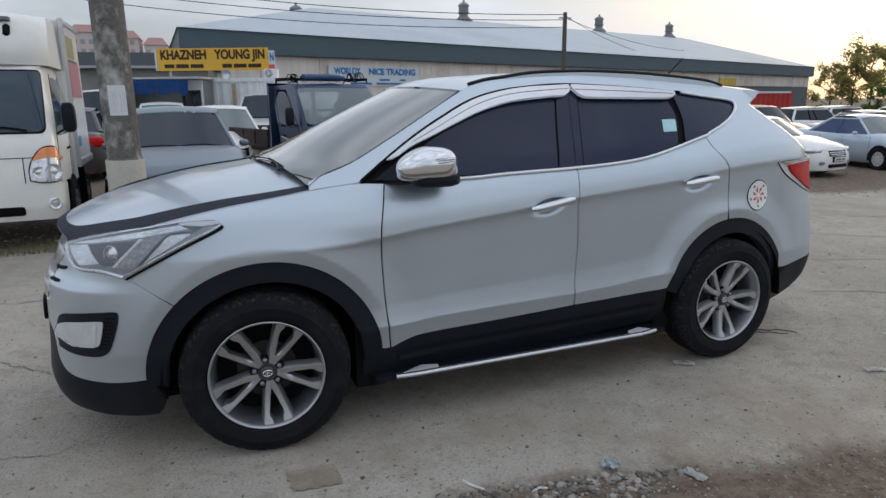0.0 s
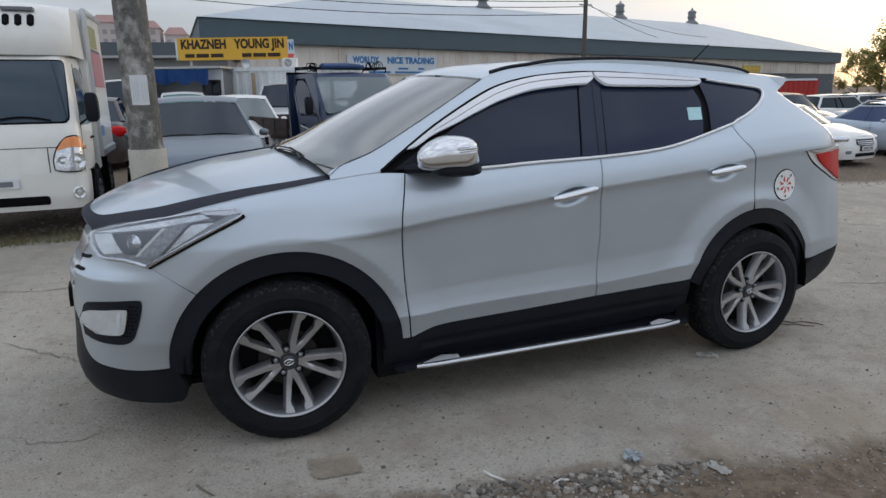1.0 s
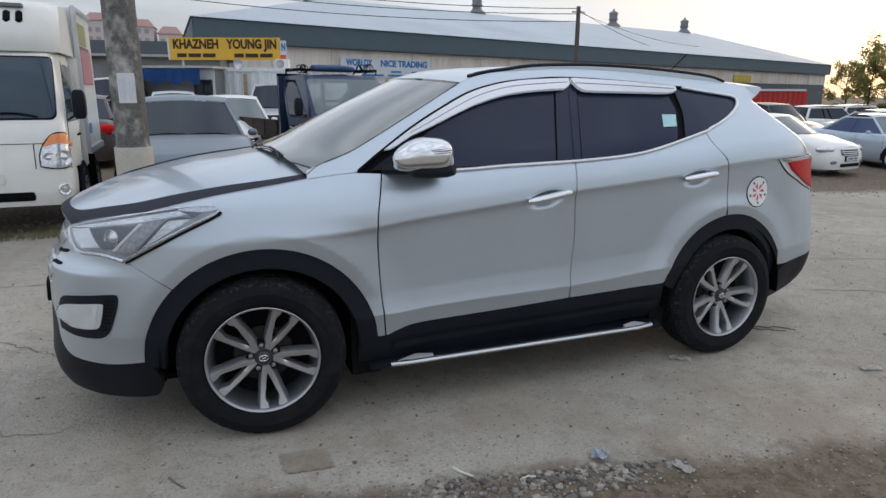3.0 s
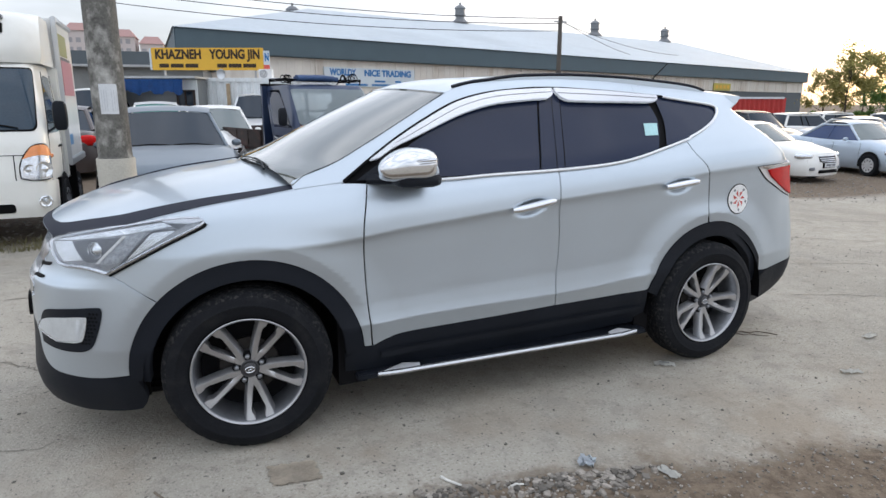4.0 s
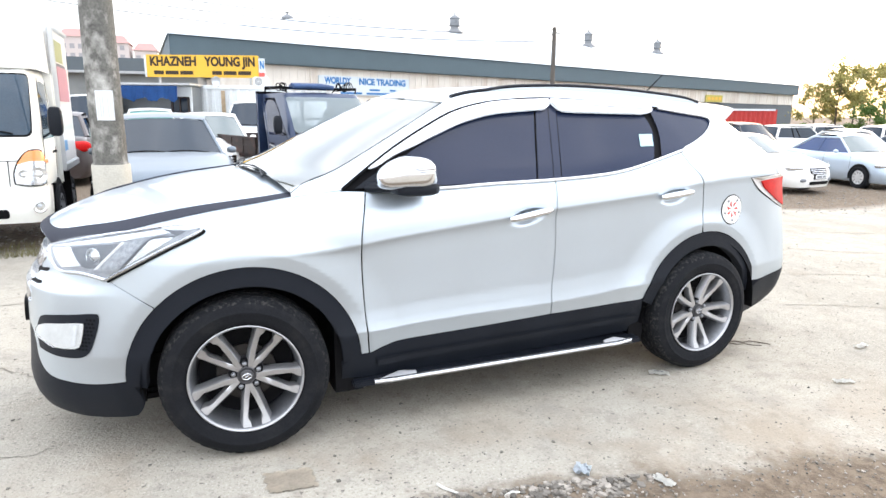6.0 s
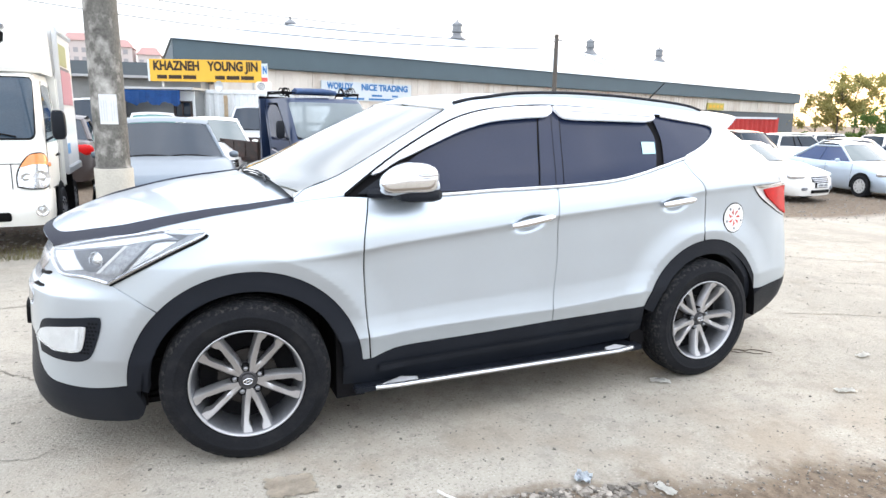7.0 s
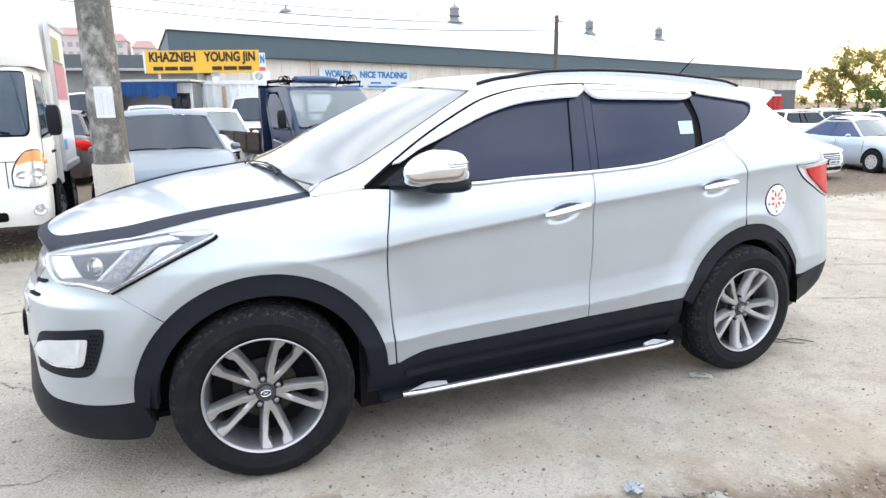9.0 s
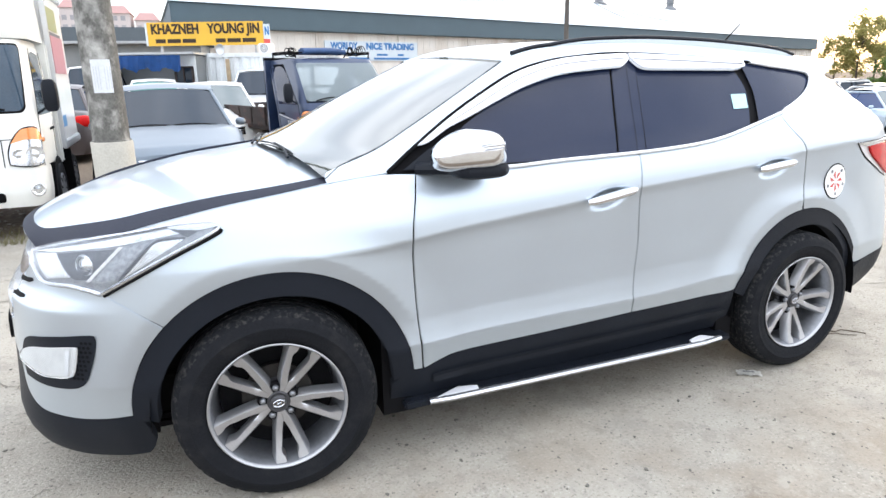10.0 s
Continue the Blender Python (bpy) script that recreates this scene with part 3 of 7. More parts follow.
    for slot in ([(-1.06, .862), (-.98, .868), (-.899, .878), (-.893, .869), (-.93, .858), (-1.06, .846)], [(-1.05, .818), (-.98, .819), (-.926, .820), (-.919, .812), (-.95, .806), (-1.05, .803)],
                 [(-1.04, .925), (-1.005, .938), (-.985, .945), (-.992, .934), (-1.03, .914)]):
        both("grille_slot", slot, SEAL, lift=.0025, depth=.004, parent=grille, step=.02)
    head = [(-.965, .958), (-.80, .994), (-.696, 1.015), (-.53, 1.047), (-.406, 1.066), (-.30, 1.080), (-.217, 1.084), (-.159, 1.082)]
    head_low = [(-.139, 1.066), (-.161, 1.048), (-.299, .985), (-.414, .927), (-.539, .862)]
    head_in = [(-.539, .862), (-.594, .876), (-.66, .884), (-.774, .884), (-.848, .913), (-.965, .958)]
    lamp = both("headlamp", outline(head, [head[-1], head_low[0]], head_low, head_in), LAMP_BASE, lift=.003, depth=.02, label="swept-back clear headlamp with chrome edge")
    both("reflector", outline([(-.885, .960), (-.72, .982)], [(-.72, .982), (-.645, .912)], [(-.645, .912), (-.756, .897)], [(-.756, .897), (-.885, .960)]), LAMP_MID, lift=.008, depth=.006, parent=lamp)
    both("chamber", outline([(-.715, .980), (-.600, .998)], [(-.600, .998), (-.455, 1.012)], [(-.455, 1.012), (-.572, .907)], [(-.572, .907), (-.640, .911), (-.715, .980)]), LAMP_GREY, lift=.005, depth=.004, parent=lamp)
    both("upper_reflector", outline([(-.885, .966), (-.618, 1.014), (-.441, 1.047), (-.300, 1.066)], [(-.300, 1.066), (-.264, 1.050)], [(-.264, 1.050), (-.367, 1.036), (-.457, 1.022), (-.605, 1.001), (-.72, .985), (-.885, .966)]), LAMP_MID, lift=.010, depth=.008, parent=lamp)
    both("light_guide", outline([(-.572, .902), (-.448, 1.018)], [(-.448, 1.018), (-.367, 1.026)], [(-.367, 1.026), (-.471, .913)], [(-.471, .913), (-.527, .899), (-.572, .902)]), LAMP_SOFT, lift=.009, depth=.006, parent=lamp, label="grey light bar with a bright edge")
    both("light_bar", outline([(-.580, .902), (-.566, .902)], [(-.566, .902), (-.442, 1.018)], [(-.442, 1.018), (-.456, 1.018)], [(-.456, 1.018), (-.580, .902)]), WHITE, lift=.013, depth=.006, parent=lamp, label="white light bar")
    both("indicator", outline([(-.345, 1.026), (-.250, 1.033)], [(-.250, 1.033), (-.341, .980)], [(-.341, .980), (-.452, .915)], [(-.452, .915), (-.345, 1.026)]), LAMP_MID, lift=.008, depth=.005, parent=lamp)
    both("lamp_shadow_panel", outline([(-.292, 1.062), (-.205, 1.055)], [(-.205, 1.055), (-.242, 1.036)], [(-.242, 1.036), (-.267, 1.050), (-.292, 1.062)]), LAMP_GREY, lift=.008, depth=.005, parent=lamp)
    both("chrome_tip", outline([(-.30, 1.078), (-.217, 1.082), (-.157, 1.080)], [(-.157, 1.080), (-.143, 1.066), (-.202, 1.057)], [(-.202, 1.057), (-.292, 1.066), (-.30, 1.078)]), SHIELD, lift=.012, depth=.008, parent=lamp)
    for sgn in (1, -1):
        bm = bmesh.new()
        c = Vector(side(-.590, .955)) + Vector((.004, -.004, 0))
        c.y *= sgn
        lathe(bm, [(.038, .012), (.037, -.006), (.033, -.010), (.029, -.006), (.027, .0), (.020, -.008), (.010, -.013), (.0005, -.015)], 28, centre=(0, 0, 0))
        bmesh.ops.transform(bm, matrix=Matrix.Translation(c) @ Matrix.Rotation(radians(-42 * sgn), 4, "Z") @ Matrix.Scale(sgn, 4, (0, 1, 0)), verts=bm.verts)
        bmesh.ops.recalc_face_normals(bm, faces=bm.faces)
        part("projector", bm, LAMP_IN, lamp)
        for pts, m, r, nm in ((head, SHIELD, .006, "chrome_edge"), (head_in, SHIELD, .010, "chrome_edge"), (head_low, SHIELD, .0075, "chrome_edge"), ([(p[0] + .008, p[1] - .009) for p in head_low], SEAL, .0055, "lamp_seal"), ([(-.471, .909), (-.410, .972), (-.352, 1.027), (-.301, 1.039), (-.249, 1.037)], LAMP_GREY, .004, "lamp_divider")):
            bm = bmesh.new()
            row = [Vector(side(*p)) for p in catmull(pts, 6)]
            tube(bm, [(p.x, p.y * sgn - .010 * sgn, p.z) for p in row], r, 6)
            part(nm, bm, m, lamp)
    lens = both("lens", outline(head, [head[-1], head_low[0]], head_low, head_in), LENS, lift=.022, depth=.012, parent=lamp, label="clear lens")
    bezel = both("fog_lamp_bezel", outline([(-.955, .60), (-.90, .672), (-.80, .692), (-.70, .703), (-.60, .712), (-.581, .70), (-.586, .66), (-.609, .595), (-.64, .535), (-.69, .512), (-.80, .51), (-.93, .525)], steps=4), CLAD, lift=.005, depth=.02, label="black honeycomb bezel")
    both("fog_lamp", outline([(-.935, .595), (-.885, .640), (-.76, .659), (-.665, .668), (-.650, .655), (-.672, .575), (-.70, .558), (-.80, .555)], steps=4), LAMP_FOG, lift=.012, depth=.012, parent=bezel, label="clear fog lamp")
    bezel_edge = spline([.50, .535, .595, .66, .70], [-.66, -.64, -.609, -.586, -.581])
    for j in range(9):
        for i in range(3):
            z0 = .553 + .0165 * j
            u0 = bezel_edge(z0) - .015 - .0165 * i - .008 * (j % 2)
            both("mesh_hole", [(u0 + .0066 * math.cos(radians(60 * k)), z0 + .0058 * math.sin(radians(60 * k))) for k in range(6)], SEAL, lift=.0068, depth=.0, parent=bezel, step=.1)
    both("divider", outline([(-.705, .568), (-.690, .570)], [(-.690, .570), (-.672, .660)], [(-.672, .660), (-.688, .659)], [(-.688, .659), (-.705, .568)]), WHITE, lift=.016, depth=.006, parent=bezel)
    both("lens", outline([(-.935, .595), (-.885, .640), (-.76, .659), (-.665, .668), (-.650, .655), (-.672, .575), (-.70, .558), (-.80, .555)], steps=4), LENS, lift=.024, depth=.01, parent=bezel)
    # hood with its dark protective film, windscreen, roof
    patch("hood", outline([(-.945, -1), (.268, -1)], [(.268, -1), (.268, 1)], [(.268, 1), (-.945, 1)], [(-.945, 1), (-.945, -1)]), hood_at, SILVER, car, .05, depth=.015)
    for s in (-1, 1):
        edge = [(-.94, 0), (-.94, .5), (-.94, .998)]
        inner = [(.262, .93), (.0, .905), (-.3, .868), (-.55, .825), (-.70, .775), (-.785, .69), (-.83, .52), (-.85, .28), (-.855, 0)]
        poly = outline(edge, [(-.94, .998), (-.6, .998), (0, .998), (.255, .998)], [(.255, .998), inner[0]], inner, [inner[-1], edge[0]])
        patch("hood_film", [(p[0], p[1] * s) for p in poly][:: s], hood_at, TAPE, car, .05, .0025, .003, label="dark protective film along the hood edge")
    for s in (1,):
        bm = bmesh.new()
        tube(bm, [Vector(hood_at(-.90 + 1.10 * i / 24, s * (.90 - .04 * (1 - i / 24)))) + Vector((0, 0, .017)) for i in range(25)], lambda t: .014 - .008 * t, 8, flat=.9)
        part("film_lip", bm, TAPE, car, "raised dark edge of the hood film")
    screen_low = spline([-1, -.95, -.8, -.5, -.25, 0, .25, .5, .8, .95, 1], [.15, .160, .188, .222, .222, .216, .222, .222, .188, .160, .15])
    patch("windscreen", [(-.999 + 1.998 * i / 24, screen_low(-.999 + 1.998 * i / 24)) for i in range(25)] + [(.999, .995), (-.999, .995)], screen_at, SCREEN, car, .06, depth=.006, label="raked windscreen reflecting the sky")
    for s in (-1, 1):
        bm = bmesh.new()
        tube(bm, [screen_at(s * .997, .2 + .8 * i / 20) for i in range(21)], .0014, 6)
        part("windscreen_seal", bm, SEAL, car)
    patch("roof", [(1.07, -1), (3.07, -1), (3.07, 1), (1.07, 1)], roof_at, SILVER, car, .08, depth=.02)
    # black border printed round the glass
    for s0, s1 in ((.93, .998), (-.998, -.985)):
        patch("screen_border", [(s0, .19), (s1, .19), (s1, .99), (s0, .99)], screen_at, SEAL, car, .06, .0025, .001)
    # cowl with wipers
    bm = bmesh.new()
    grid(bm, [[Vector(hood_at(.262, -.97 + 1.94 * i / 20)) + Vector((0, 0, -.02)) for i in range(21)], [Vector(screen_at(-.97 + 1.94 * i / 20, screen_low(-.97 + 1.94 * i / 20) + .012)) + Vector((0, 0, -.005)) for i in range(21)]])
    cowl = part("cowl", bm, CLAD, car)
    for s0, s1 in ((-.62, -.02), (.10, .70)):
        bm = bmesh.new()
        pts = [Vector(screen_at(s0 + (s1 - s0) * i / 10, screen_low(s0 + (s1 - s0) * i / 10) + .004 + .02 * math.sin(i / 10 * 2.6))) + Vector((-.004, 0, .006)) for i in range(11)]
        tube(bm, pts, .004, 6)
        tube(bm, [pts[0] + Vector((-.02, 0, -.012)), pts[2] + Vector((-.010, 0, .004)), pts[5] + Vector((-.004, 0, .006))], .006, 6)
        part("wiper", bm, CLAD, car)
    # windows: dark frames, tinted panes, chrome weather shields and belt strip
    dlo = outline(frame_line, [(2.498, 1.594), (2.72, 1.566), (2.87, 1.546), (2.905, 1.52), (2.88, 1.488), (2.785, 1.428), (2.56, 1.353)], rev(belt))
    for sgn in (1, -1):
        bm = bmesh.new()
        rows = [Vector(side(*p)) for p in catmull(frame_line, 6)]
        tube(bm, [(p.x, (p.y - .004) * sgn, p.z + .002) for p in rows], .0075, 6)
        part("door_frame_seal", bm, SEAL, car)
    both("window_frame", dlo, SEAL, lift=-.016, depth=.03)
    both("side_window", outline([(.80, 1.21), (1.23, 1.212), (1.508, 1.216)], [(1.508, 1.216), (1.565, 1.42), (1.618, 1.595)], rev([(.80, 1.34), (.861, 1.378), (1.011, 1.455), (1.149, 1.52), (1.323, 1.568), (1.618, 1.595)]), [(.80, 1.34), (.80, 1.21)]), TINT, lift=-.012, depth=.004, label="dark tinted front door glass")
    both("side_window", outline([(1.668, 1.224), (1.913, 1.238), (2.111, 1.262), (2.325, 1.305)], [(2.325, 1.305), (2.392, 1.43), (2.402, 1.50), (2.375, 1.58)], [(2.375, 1.58), (2.05, 1.598), (1.768, 1.60)], [(1.768, 1.60), (1.715, 1.40), (1.668, 1.224)]), TINT, lift=-.012, depth=.004, label="dark tinted rear door glass")
    both("quarter_window", outline([(2.385, 1.312), (2.56, 1.350), (2.785, 1.424), (2.88, 1.484), (2.903, 1.516), (2.876, 1.545)], [(2.876, 1.545), (2.70, 1.573), (2.445, 1.597)], [(2.445, 1.584), (2.44, 1.45), (2.385, 1.322)]), TINT, lift=-.003, depth=.004, label="dark tinted quarter glass")
    both("door_pillar", outline([(1.518, 1.216), (1.607, 1.219)], [(1.607, 1.219), (1.708, 1.62)], [(1.708, 1.62), (1.635, 1.618)], [(1.635, 1.618), (1.518, 1.216)]), TINT, lift=-.004, depth=.01)
    both("door_pillar", outline([(1.615, 1.219), (1.655, 1.221)], [(1.655, 1.221), (1.762, 1.617)], [(1.762, 1.617), (1.716, 1.62)], [(1.716, 1.62), (1.615, 1.219)]), TINT, lift=-.004, depth=.01)
    strip = [p for p in catmull(belt, 6)] + [p for p in catmull([(2.56, 1.353), (2.66, 1.383), (2.76, 1.419), (2.845, 1.460), (2.904, 1.505), (2.892, 1.534), (2.80, 1.549), (2.65, 1.566), (2.498, 1.586)], 6)][1:]
    for sgn in (1, -1):
        bm = bmesh.new()
        rows = []
        for p in [k for k in strip if k[0] > .60]:
            q = raised(p[0], p[1], .008)
            rows.append((q.x, q.y * sgn, q.z))
        tube(bm, rows, .0085, 8, flat=.9)
        part("belt_strip", bm, BRIGHT, car, "chrome strip round the windows")
    shield = outline([(.612, 1.286), (.766, 1.381), (.931, 1.468), (1.104, 1.546), (1.277, 1.590), (1.45, 1.612), (1.704, 1.624)], [(1.704, 1.624), (1.698, 1.590), (1.66, 1.569)], [(1.66, 1.569), (1.52, 1.561), (1.323, 1.541), (1.149, 1.499), (1.011, 1.449), (.861, 1.388), (.75, 1.345), (.66, 1.297), (.612, 1.286)])
    both("weather_shield", shield, SHIELD, lift=.022, depth=.02, label="chrome weather shield over the window")
    shield = outline([(1.720, 1.625), (1.80, 1.622), (2.077, 1.611), (2.44, 1.588)], [(2.44, 1.588), (2.43, 1.562), (2.36, 1.550)], [(2.36, 1.550), (2.05, 1.554), (1.82, 1.558), (1.76, 1.570), (1.720, 1.606)])
    both("weather_shield", shield, SHIELD, lift=.022, depth=.02, label="chrome weather shield over the window")
    for line in ([(.75, 1.358), (.861, 1.408), (1.011, 1.478), (1.149, 1.533), (1.323, 1.574), (1.52, 1.592), (1.69, 1.602)], [(1.735, 1.598), (1.85, 1.594), (2.077, 1.586), (2.42, 1.571)]):
        for sgn in (1, -1):
            bm = bmesh.new()
            pts = [raised(p[0], p[1], .0225) for p in catmull(line, 6)]
            tube(bm, [(p.x, p.y * sgn, p.z) for p in pts], .0022, 5)
            part("shield_groove", bm, ALLOY_MID, car)
    both("sticker", outline([(2.262, 1.378), (2.358, 1.380)], [(2.358, 1.380), (2.385, 1.445)], [(2.385, 1.445), (2.285, 1.445)], [(2.285, 1.445), (2.262, 1.378)]), TEAL, lift=-.008, depth=.001, label="pale teal paper sticker on the glass")
    # arches, sills, tail
    for c, a0, a1 in ((ARCH_F, 178, 4), (ARCH_R, 166, 10)):
        both("wheel_arch_trim", outline(arc(c, c[2], a0, a1, 30), [arc(c, c[2], a1, a1, 1)[0], arc(c, c[2] - .085, a1 - 2, a1 - 2, 1)[0]], arc(c, c[2] - .085, a1 - 2, a0 + 2, 30)), CLAD, lift=.006, depth=.05)
    both("sill_cladding", outline([(.45, .36), (.52, .405), (.579, .408), (.66, .436), (.775, .454), (1.209, .468), (1.606, .483), (2.04, .491), (2.24, .497)], [(2.24, .497), (2.26, .40), (2.27, .29)], [(2.27, .29), (1.4, .27), (.45, .265)], [(.45, .265), (.45, .36)]), CLAD, lift=.003, depth=.04)
    both("sill_ledge", outline([(.62, .375), (1.4, .392), (2.21, .405)], [(2.21, .405), (2.215, .375)], [(2.215, .375), (1.4, .362), (.62, .345)], [(.62, .345), (.62, .375)]), CLAD, lift=.020, depth=.02)
    both("rear_apron", outline([(3.20, .42), (3.30, .495), (3.52, .525), (3.72, .545), (TAIL_U, .56)], [(TAIL_U, .56), (TAIL_U, .36)], [(TAIL_U, .36), (3.66, .35), (3.52, .305), (3.42, .262), (3.30, .245)], [(3.30, .245), (3.235, .30), (3.20, .42)]), CLAD, lift=.004, depth=.04)
    both("tailgate", outline([(3.724, .55), (TAIL_U, .565)], [(TAIL_U, .565), (TAIL_U, 1.58)], [(TAIL_U, 1.58), (3.224, 1.60)], [(3.224, 1.60), (3.424, 1.45), (3.664, 1.2), (3.744, .9), (3.724, .55)]), SILVER, step=.08)
    tail = both("tail_lamp", outline([(3.085, 1.172), (3.25, 1.178), (3.50, 1.18)], [(3.50, 1.18), (3.53, .96)], [(3.53, .96), (3.40, 1.00), (3.19, 1.09), (3.085, 1.172)]), BRIGHT, lift=.004, depth=.02, label="red tail lamp with chrome edge")
    both("lamp_seal", outline([(3.076, 1.174), (3.25, 1.181), (3.50, 1.183)], [(3.50, 1.183), (3.532, .954)], [(3.532, .954), (3.395, .995), (3.182, 1.085), (3.076, 1.174)]), SEAL, lift=.002, depth=.01, parent=tail)
    both("red_lens", outline([(3.175, 1.150), (3.28, 1.156), (3.495, 1.158)], [(3.495, 1.158), (3.526, .972)], [(3.526, .972), (3.41, 1.014), (3.235, 1.096), (3.175, 1.150)]), RED_LENS, lift=.016, depth=.012, parent=tail)
    both("chrome_edge", outline([(3.085, 1.174), (3.25, 1.18), (3.50, 1.182)], [(3.50, 1.182), (3.50, 1.170)], [(3.50, 1.170), (3.26, 1.168), (3.16, 1.158), (3.085, 1.174)]), CHROME, lift=.018, depth=.012, parent=tail)
    # fuel flap with a white printed sticker
    flap = patch("fuel_flap", outline(arc((2.925, .985), .093, 0, 360, 28)[:-1] + [(3.018, .985)]), side, SEAL, car, .04, .002, .004)
    patch("flap_sticker", outline(arc((2.925, .985), .087, 0, 360, 28)[:-1] + [(3.012, .985)]), side, WHITE, flap, .04, .005, .003, label="round white sticker with a red flower print")
    for k in range(7):
        a = k * 51.4
        c, s = math.cos(radians(a)), math.sin(radians(a))
        c2, s2 = math.cos(radians(a + 24)), math.sin(radians(a + 24))
        patch("petal_print", outline([(2.925 + .012 * c, .985 + .012 * s), (2.925 + .04 * c2, .985 + .04 * s2)], [(2.925 + .04 * c2, .985 + .04 * s2), (2.925 + .056 * c, .985 + .056 * s)], [(2.925 + .056 * c, .985 + .056 * s), (2.925 + .03 * c, .985 + .03 * s), (2.925 + .012 * c, .985 + .012 * s)]), side, RED, flap, .04, .007, .001)
    for k in range(5):
        a = radians(54 + 72 * k)
        q = (2.925 + .068 * math.cos(a), .985 + .066 * math.sin(a))
        patch("dot_print", outline(arc(q, .008, 0, 360, 10)[:-1] + [(q[0] + .008, q[1])]), side, LAMP_GREY, flap, .04, .007, .001)
    # handles
    for u0, z0, u1, z1 in ((1.325, 1.025, 1.565, 1.066), (2.318, 1.092, 2.555, 1.116)):
        for sgn in (1, -1):
            bm = bmesh.new()
            pts = []
            for i in range(13):
                t = i / 12
                p = Vector(side(u0 + (u1 - u0) * t, z0 + (z1 - z0) * t))
                p.y -= .012 + .030 * math.sin(math.pi * t) ** .6
                p.y *= sgn
                pts.append(p)
            tube(bm, pts, lambda t: .0155 + .008 * math.sin(math.pi * t) ** .35, 12, flat=.85)
            handle = part("door_handle", bm, CHROME, car, "chrome door handle")
            # black bar behind the grip, standing in for shade in the recess
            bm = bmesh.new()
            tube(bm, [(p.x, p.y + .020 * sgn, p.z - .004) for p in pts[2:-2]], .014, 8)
            part("handle_shade_bar", bm, CLAD, handle)
            if u0 < 2:
                bm = bmesh.new()
                blob(bm, (pts[-1].x - .012, pts[-1].y - .018 * sgn, pts[-1].z), (.008, .006, .008), 2, 8)
                part("key_lock", bm, SEAL, handle)
    # mirrors
    for sgn in (-1, 1):
        mirror = new("door_mirror")
        mirror.parent = car
        bm = bmesh.new()
        bmesh.ops.create_uvsphere(bm, u_segments=28, v_segments=18, radius=1)
        for v in bm.verts:
            x, y, z = v.co
            k = (abs(x) ** 3 + abs(y) ** 3 + abs(z) ** 3) ** (-1 / 3)
            x, y, z = x * k, y * k, z * k
            front = max(0, -x)
            top = .084 * (1 - .34 * front ** 1.6)
            v.co = (x * .143, y * .118 * (1 - .30 * front), z * (top if z > 0 else .060 + .004 * x))
            v.co.z += -.020 * front ** 1.3 + (-.006 if z < 0 else 0) * max(0, x)
            v.co.y += .02 * front
            v.co.x += .02 * y
            v.co.y *= -sgn
        bmesh.ops.recalc_face_normals(bm, faces=bm.faces)
        bmesh.ops.transform(bm, matrix=Matrix.Translation((.745, sgn * 1.005, 1.275)), verts=bm.verts)
        part("mirror_shell", bm, CHROME, mirror, "chrome mirror cover")
        bm = bmesh.new()
        blob(bm, (.780, sgn * .990, 1.212), (.106, .108, .032), 4, 20)
        part("mirror_base", bm, CLAD, mirror)
        bm = bmesh.new()
        tube(bm, [(.60, sgn * .85, 1.205), (.65, sgn * .90, 1.208), (.70, sgn * .96, 1.212)], .028, 8, flat=.9)
        part("mirror_arm", bm, CLAD, mirror)
        bm = boxes((.80, .846, sgn * 1.04, sgn * .965, 1.245, 1.295), bevel=.004)
        part("mirror_glass", bm, CHROME, mirror)
        bm = bmesh.new()
        line = catmull([(.652, 1.062, 1.272), (.70, 1.104, 1.288), (.755, 1.118, 1.298), (.80, 1.120, 1.302), (.832, 1.112, 1.303)], 6)
        tube(bm, [(p[0], sgn * p[1], p[2] + .008) for p in line], lambda t: .003 + .006 * t, 6, flat=.9)
        part("repeater", bm, LAMP_MID, mirror, "clear repeater lamp in the mirror cover")
        for d in (.004, -.013):
            bm = bmesh.new()
            tube(bm, [(p[0], sgn * (p[1] + .003), p[2] + .008 + d * min(1, .3 + i / 12)) for i, p in enumerate(line)], .0022, 5)
            part("groove", bm, LAMP_GREY, mirror)
    both("mirror_patch", outline([(.54, 1.204), (.80, 1.205)], [(.80, 1.205), (.80, 1.345)], [(.80, 1.345), (.66, 1.275), (.54, 1.204)]), CLAD, lift=.004, depth=.012)
    # roof rails, spoiler, aerial
    rail_top = spline([1.12, 1.32, 1.57, 1.86, 2.18, 2.52, 2.78, 2.9], [1.622, 1.682, 1.712, 1.720, 1.713, 1.693, 1.668, 1.640])
    for sgn in (-1, 1):
        pts = []
        for i in range(41):
            u = 1.125 + 1.765 * i / 40
            x, y, z = roof_at(u, sgn * .985)
            pts.append((x, y, max(rail_top(u) - .012, z + .006), z))
        bm = bmesh.new()
        tube(bm, [p[:3] for p in pts], .0125, 8, flat=.8)
        rail = part("roof_rail", bm, CLAD, car, "black roof rail")
        bm = bmesh.new()
        grid(bm, [[(x, y - .007, z - .004), (x, y - .007, max(z, top - .003)), (x, y + .007, max(z, top - .003)), (x, y + .007, z - .004)] for x, y, top, z in pts])
        bmesh.ops.recalc_face_normals(bm, faces=bm.faces)
        part("rail_foot", bm, SILVER, rail)
    bm = bmesh.new()
    rows = []
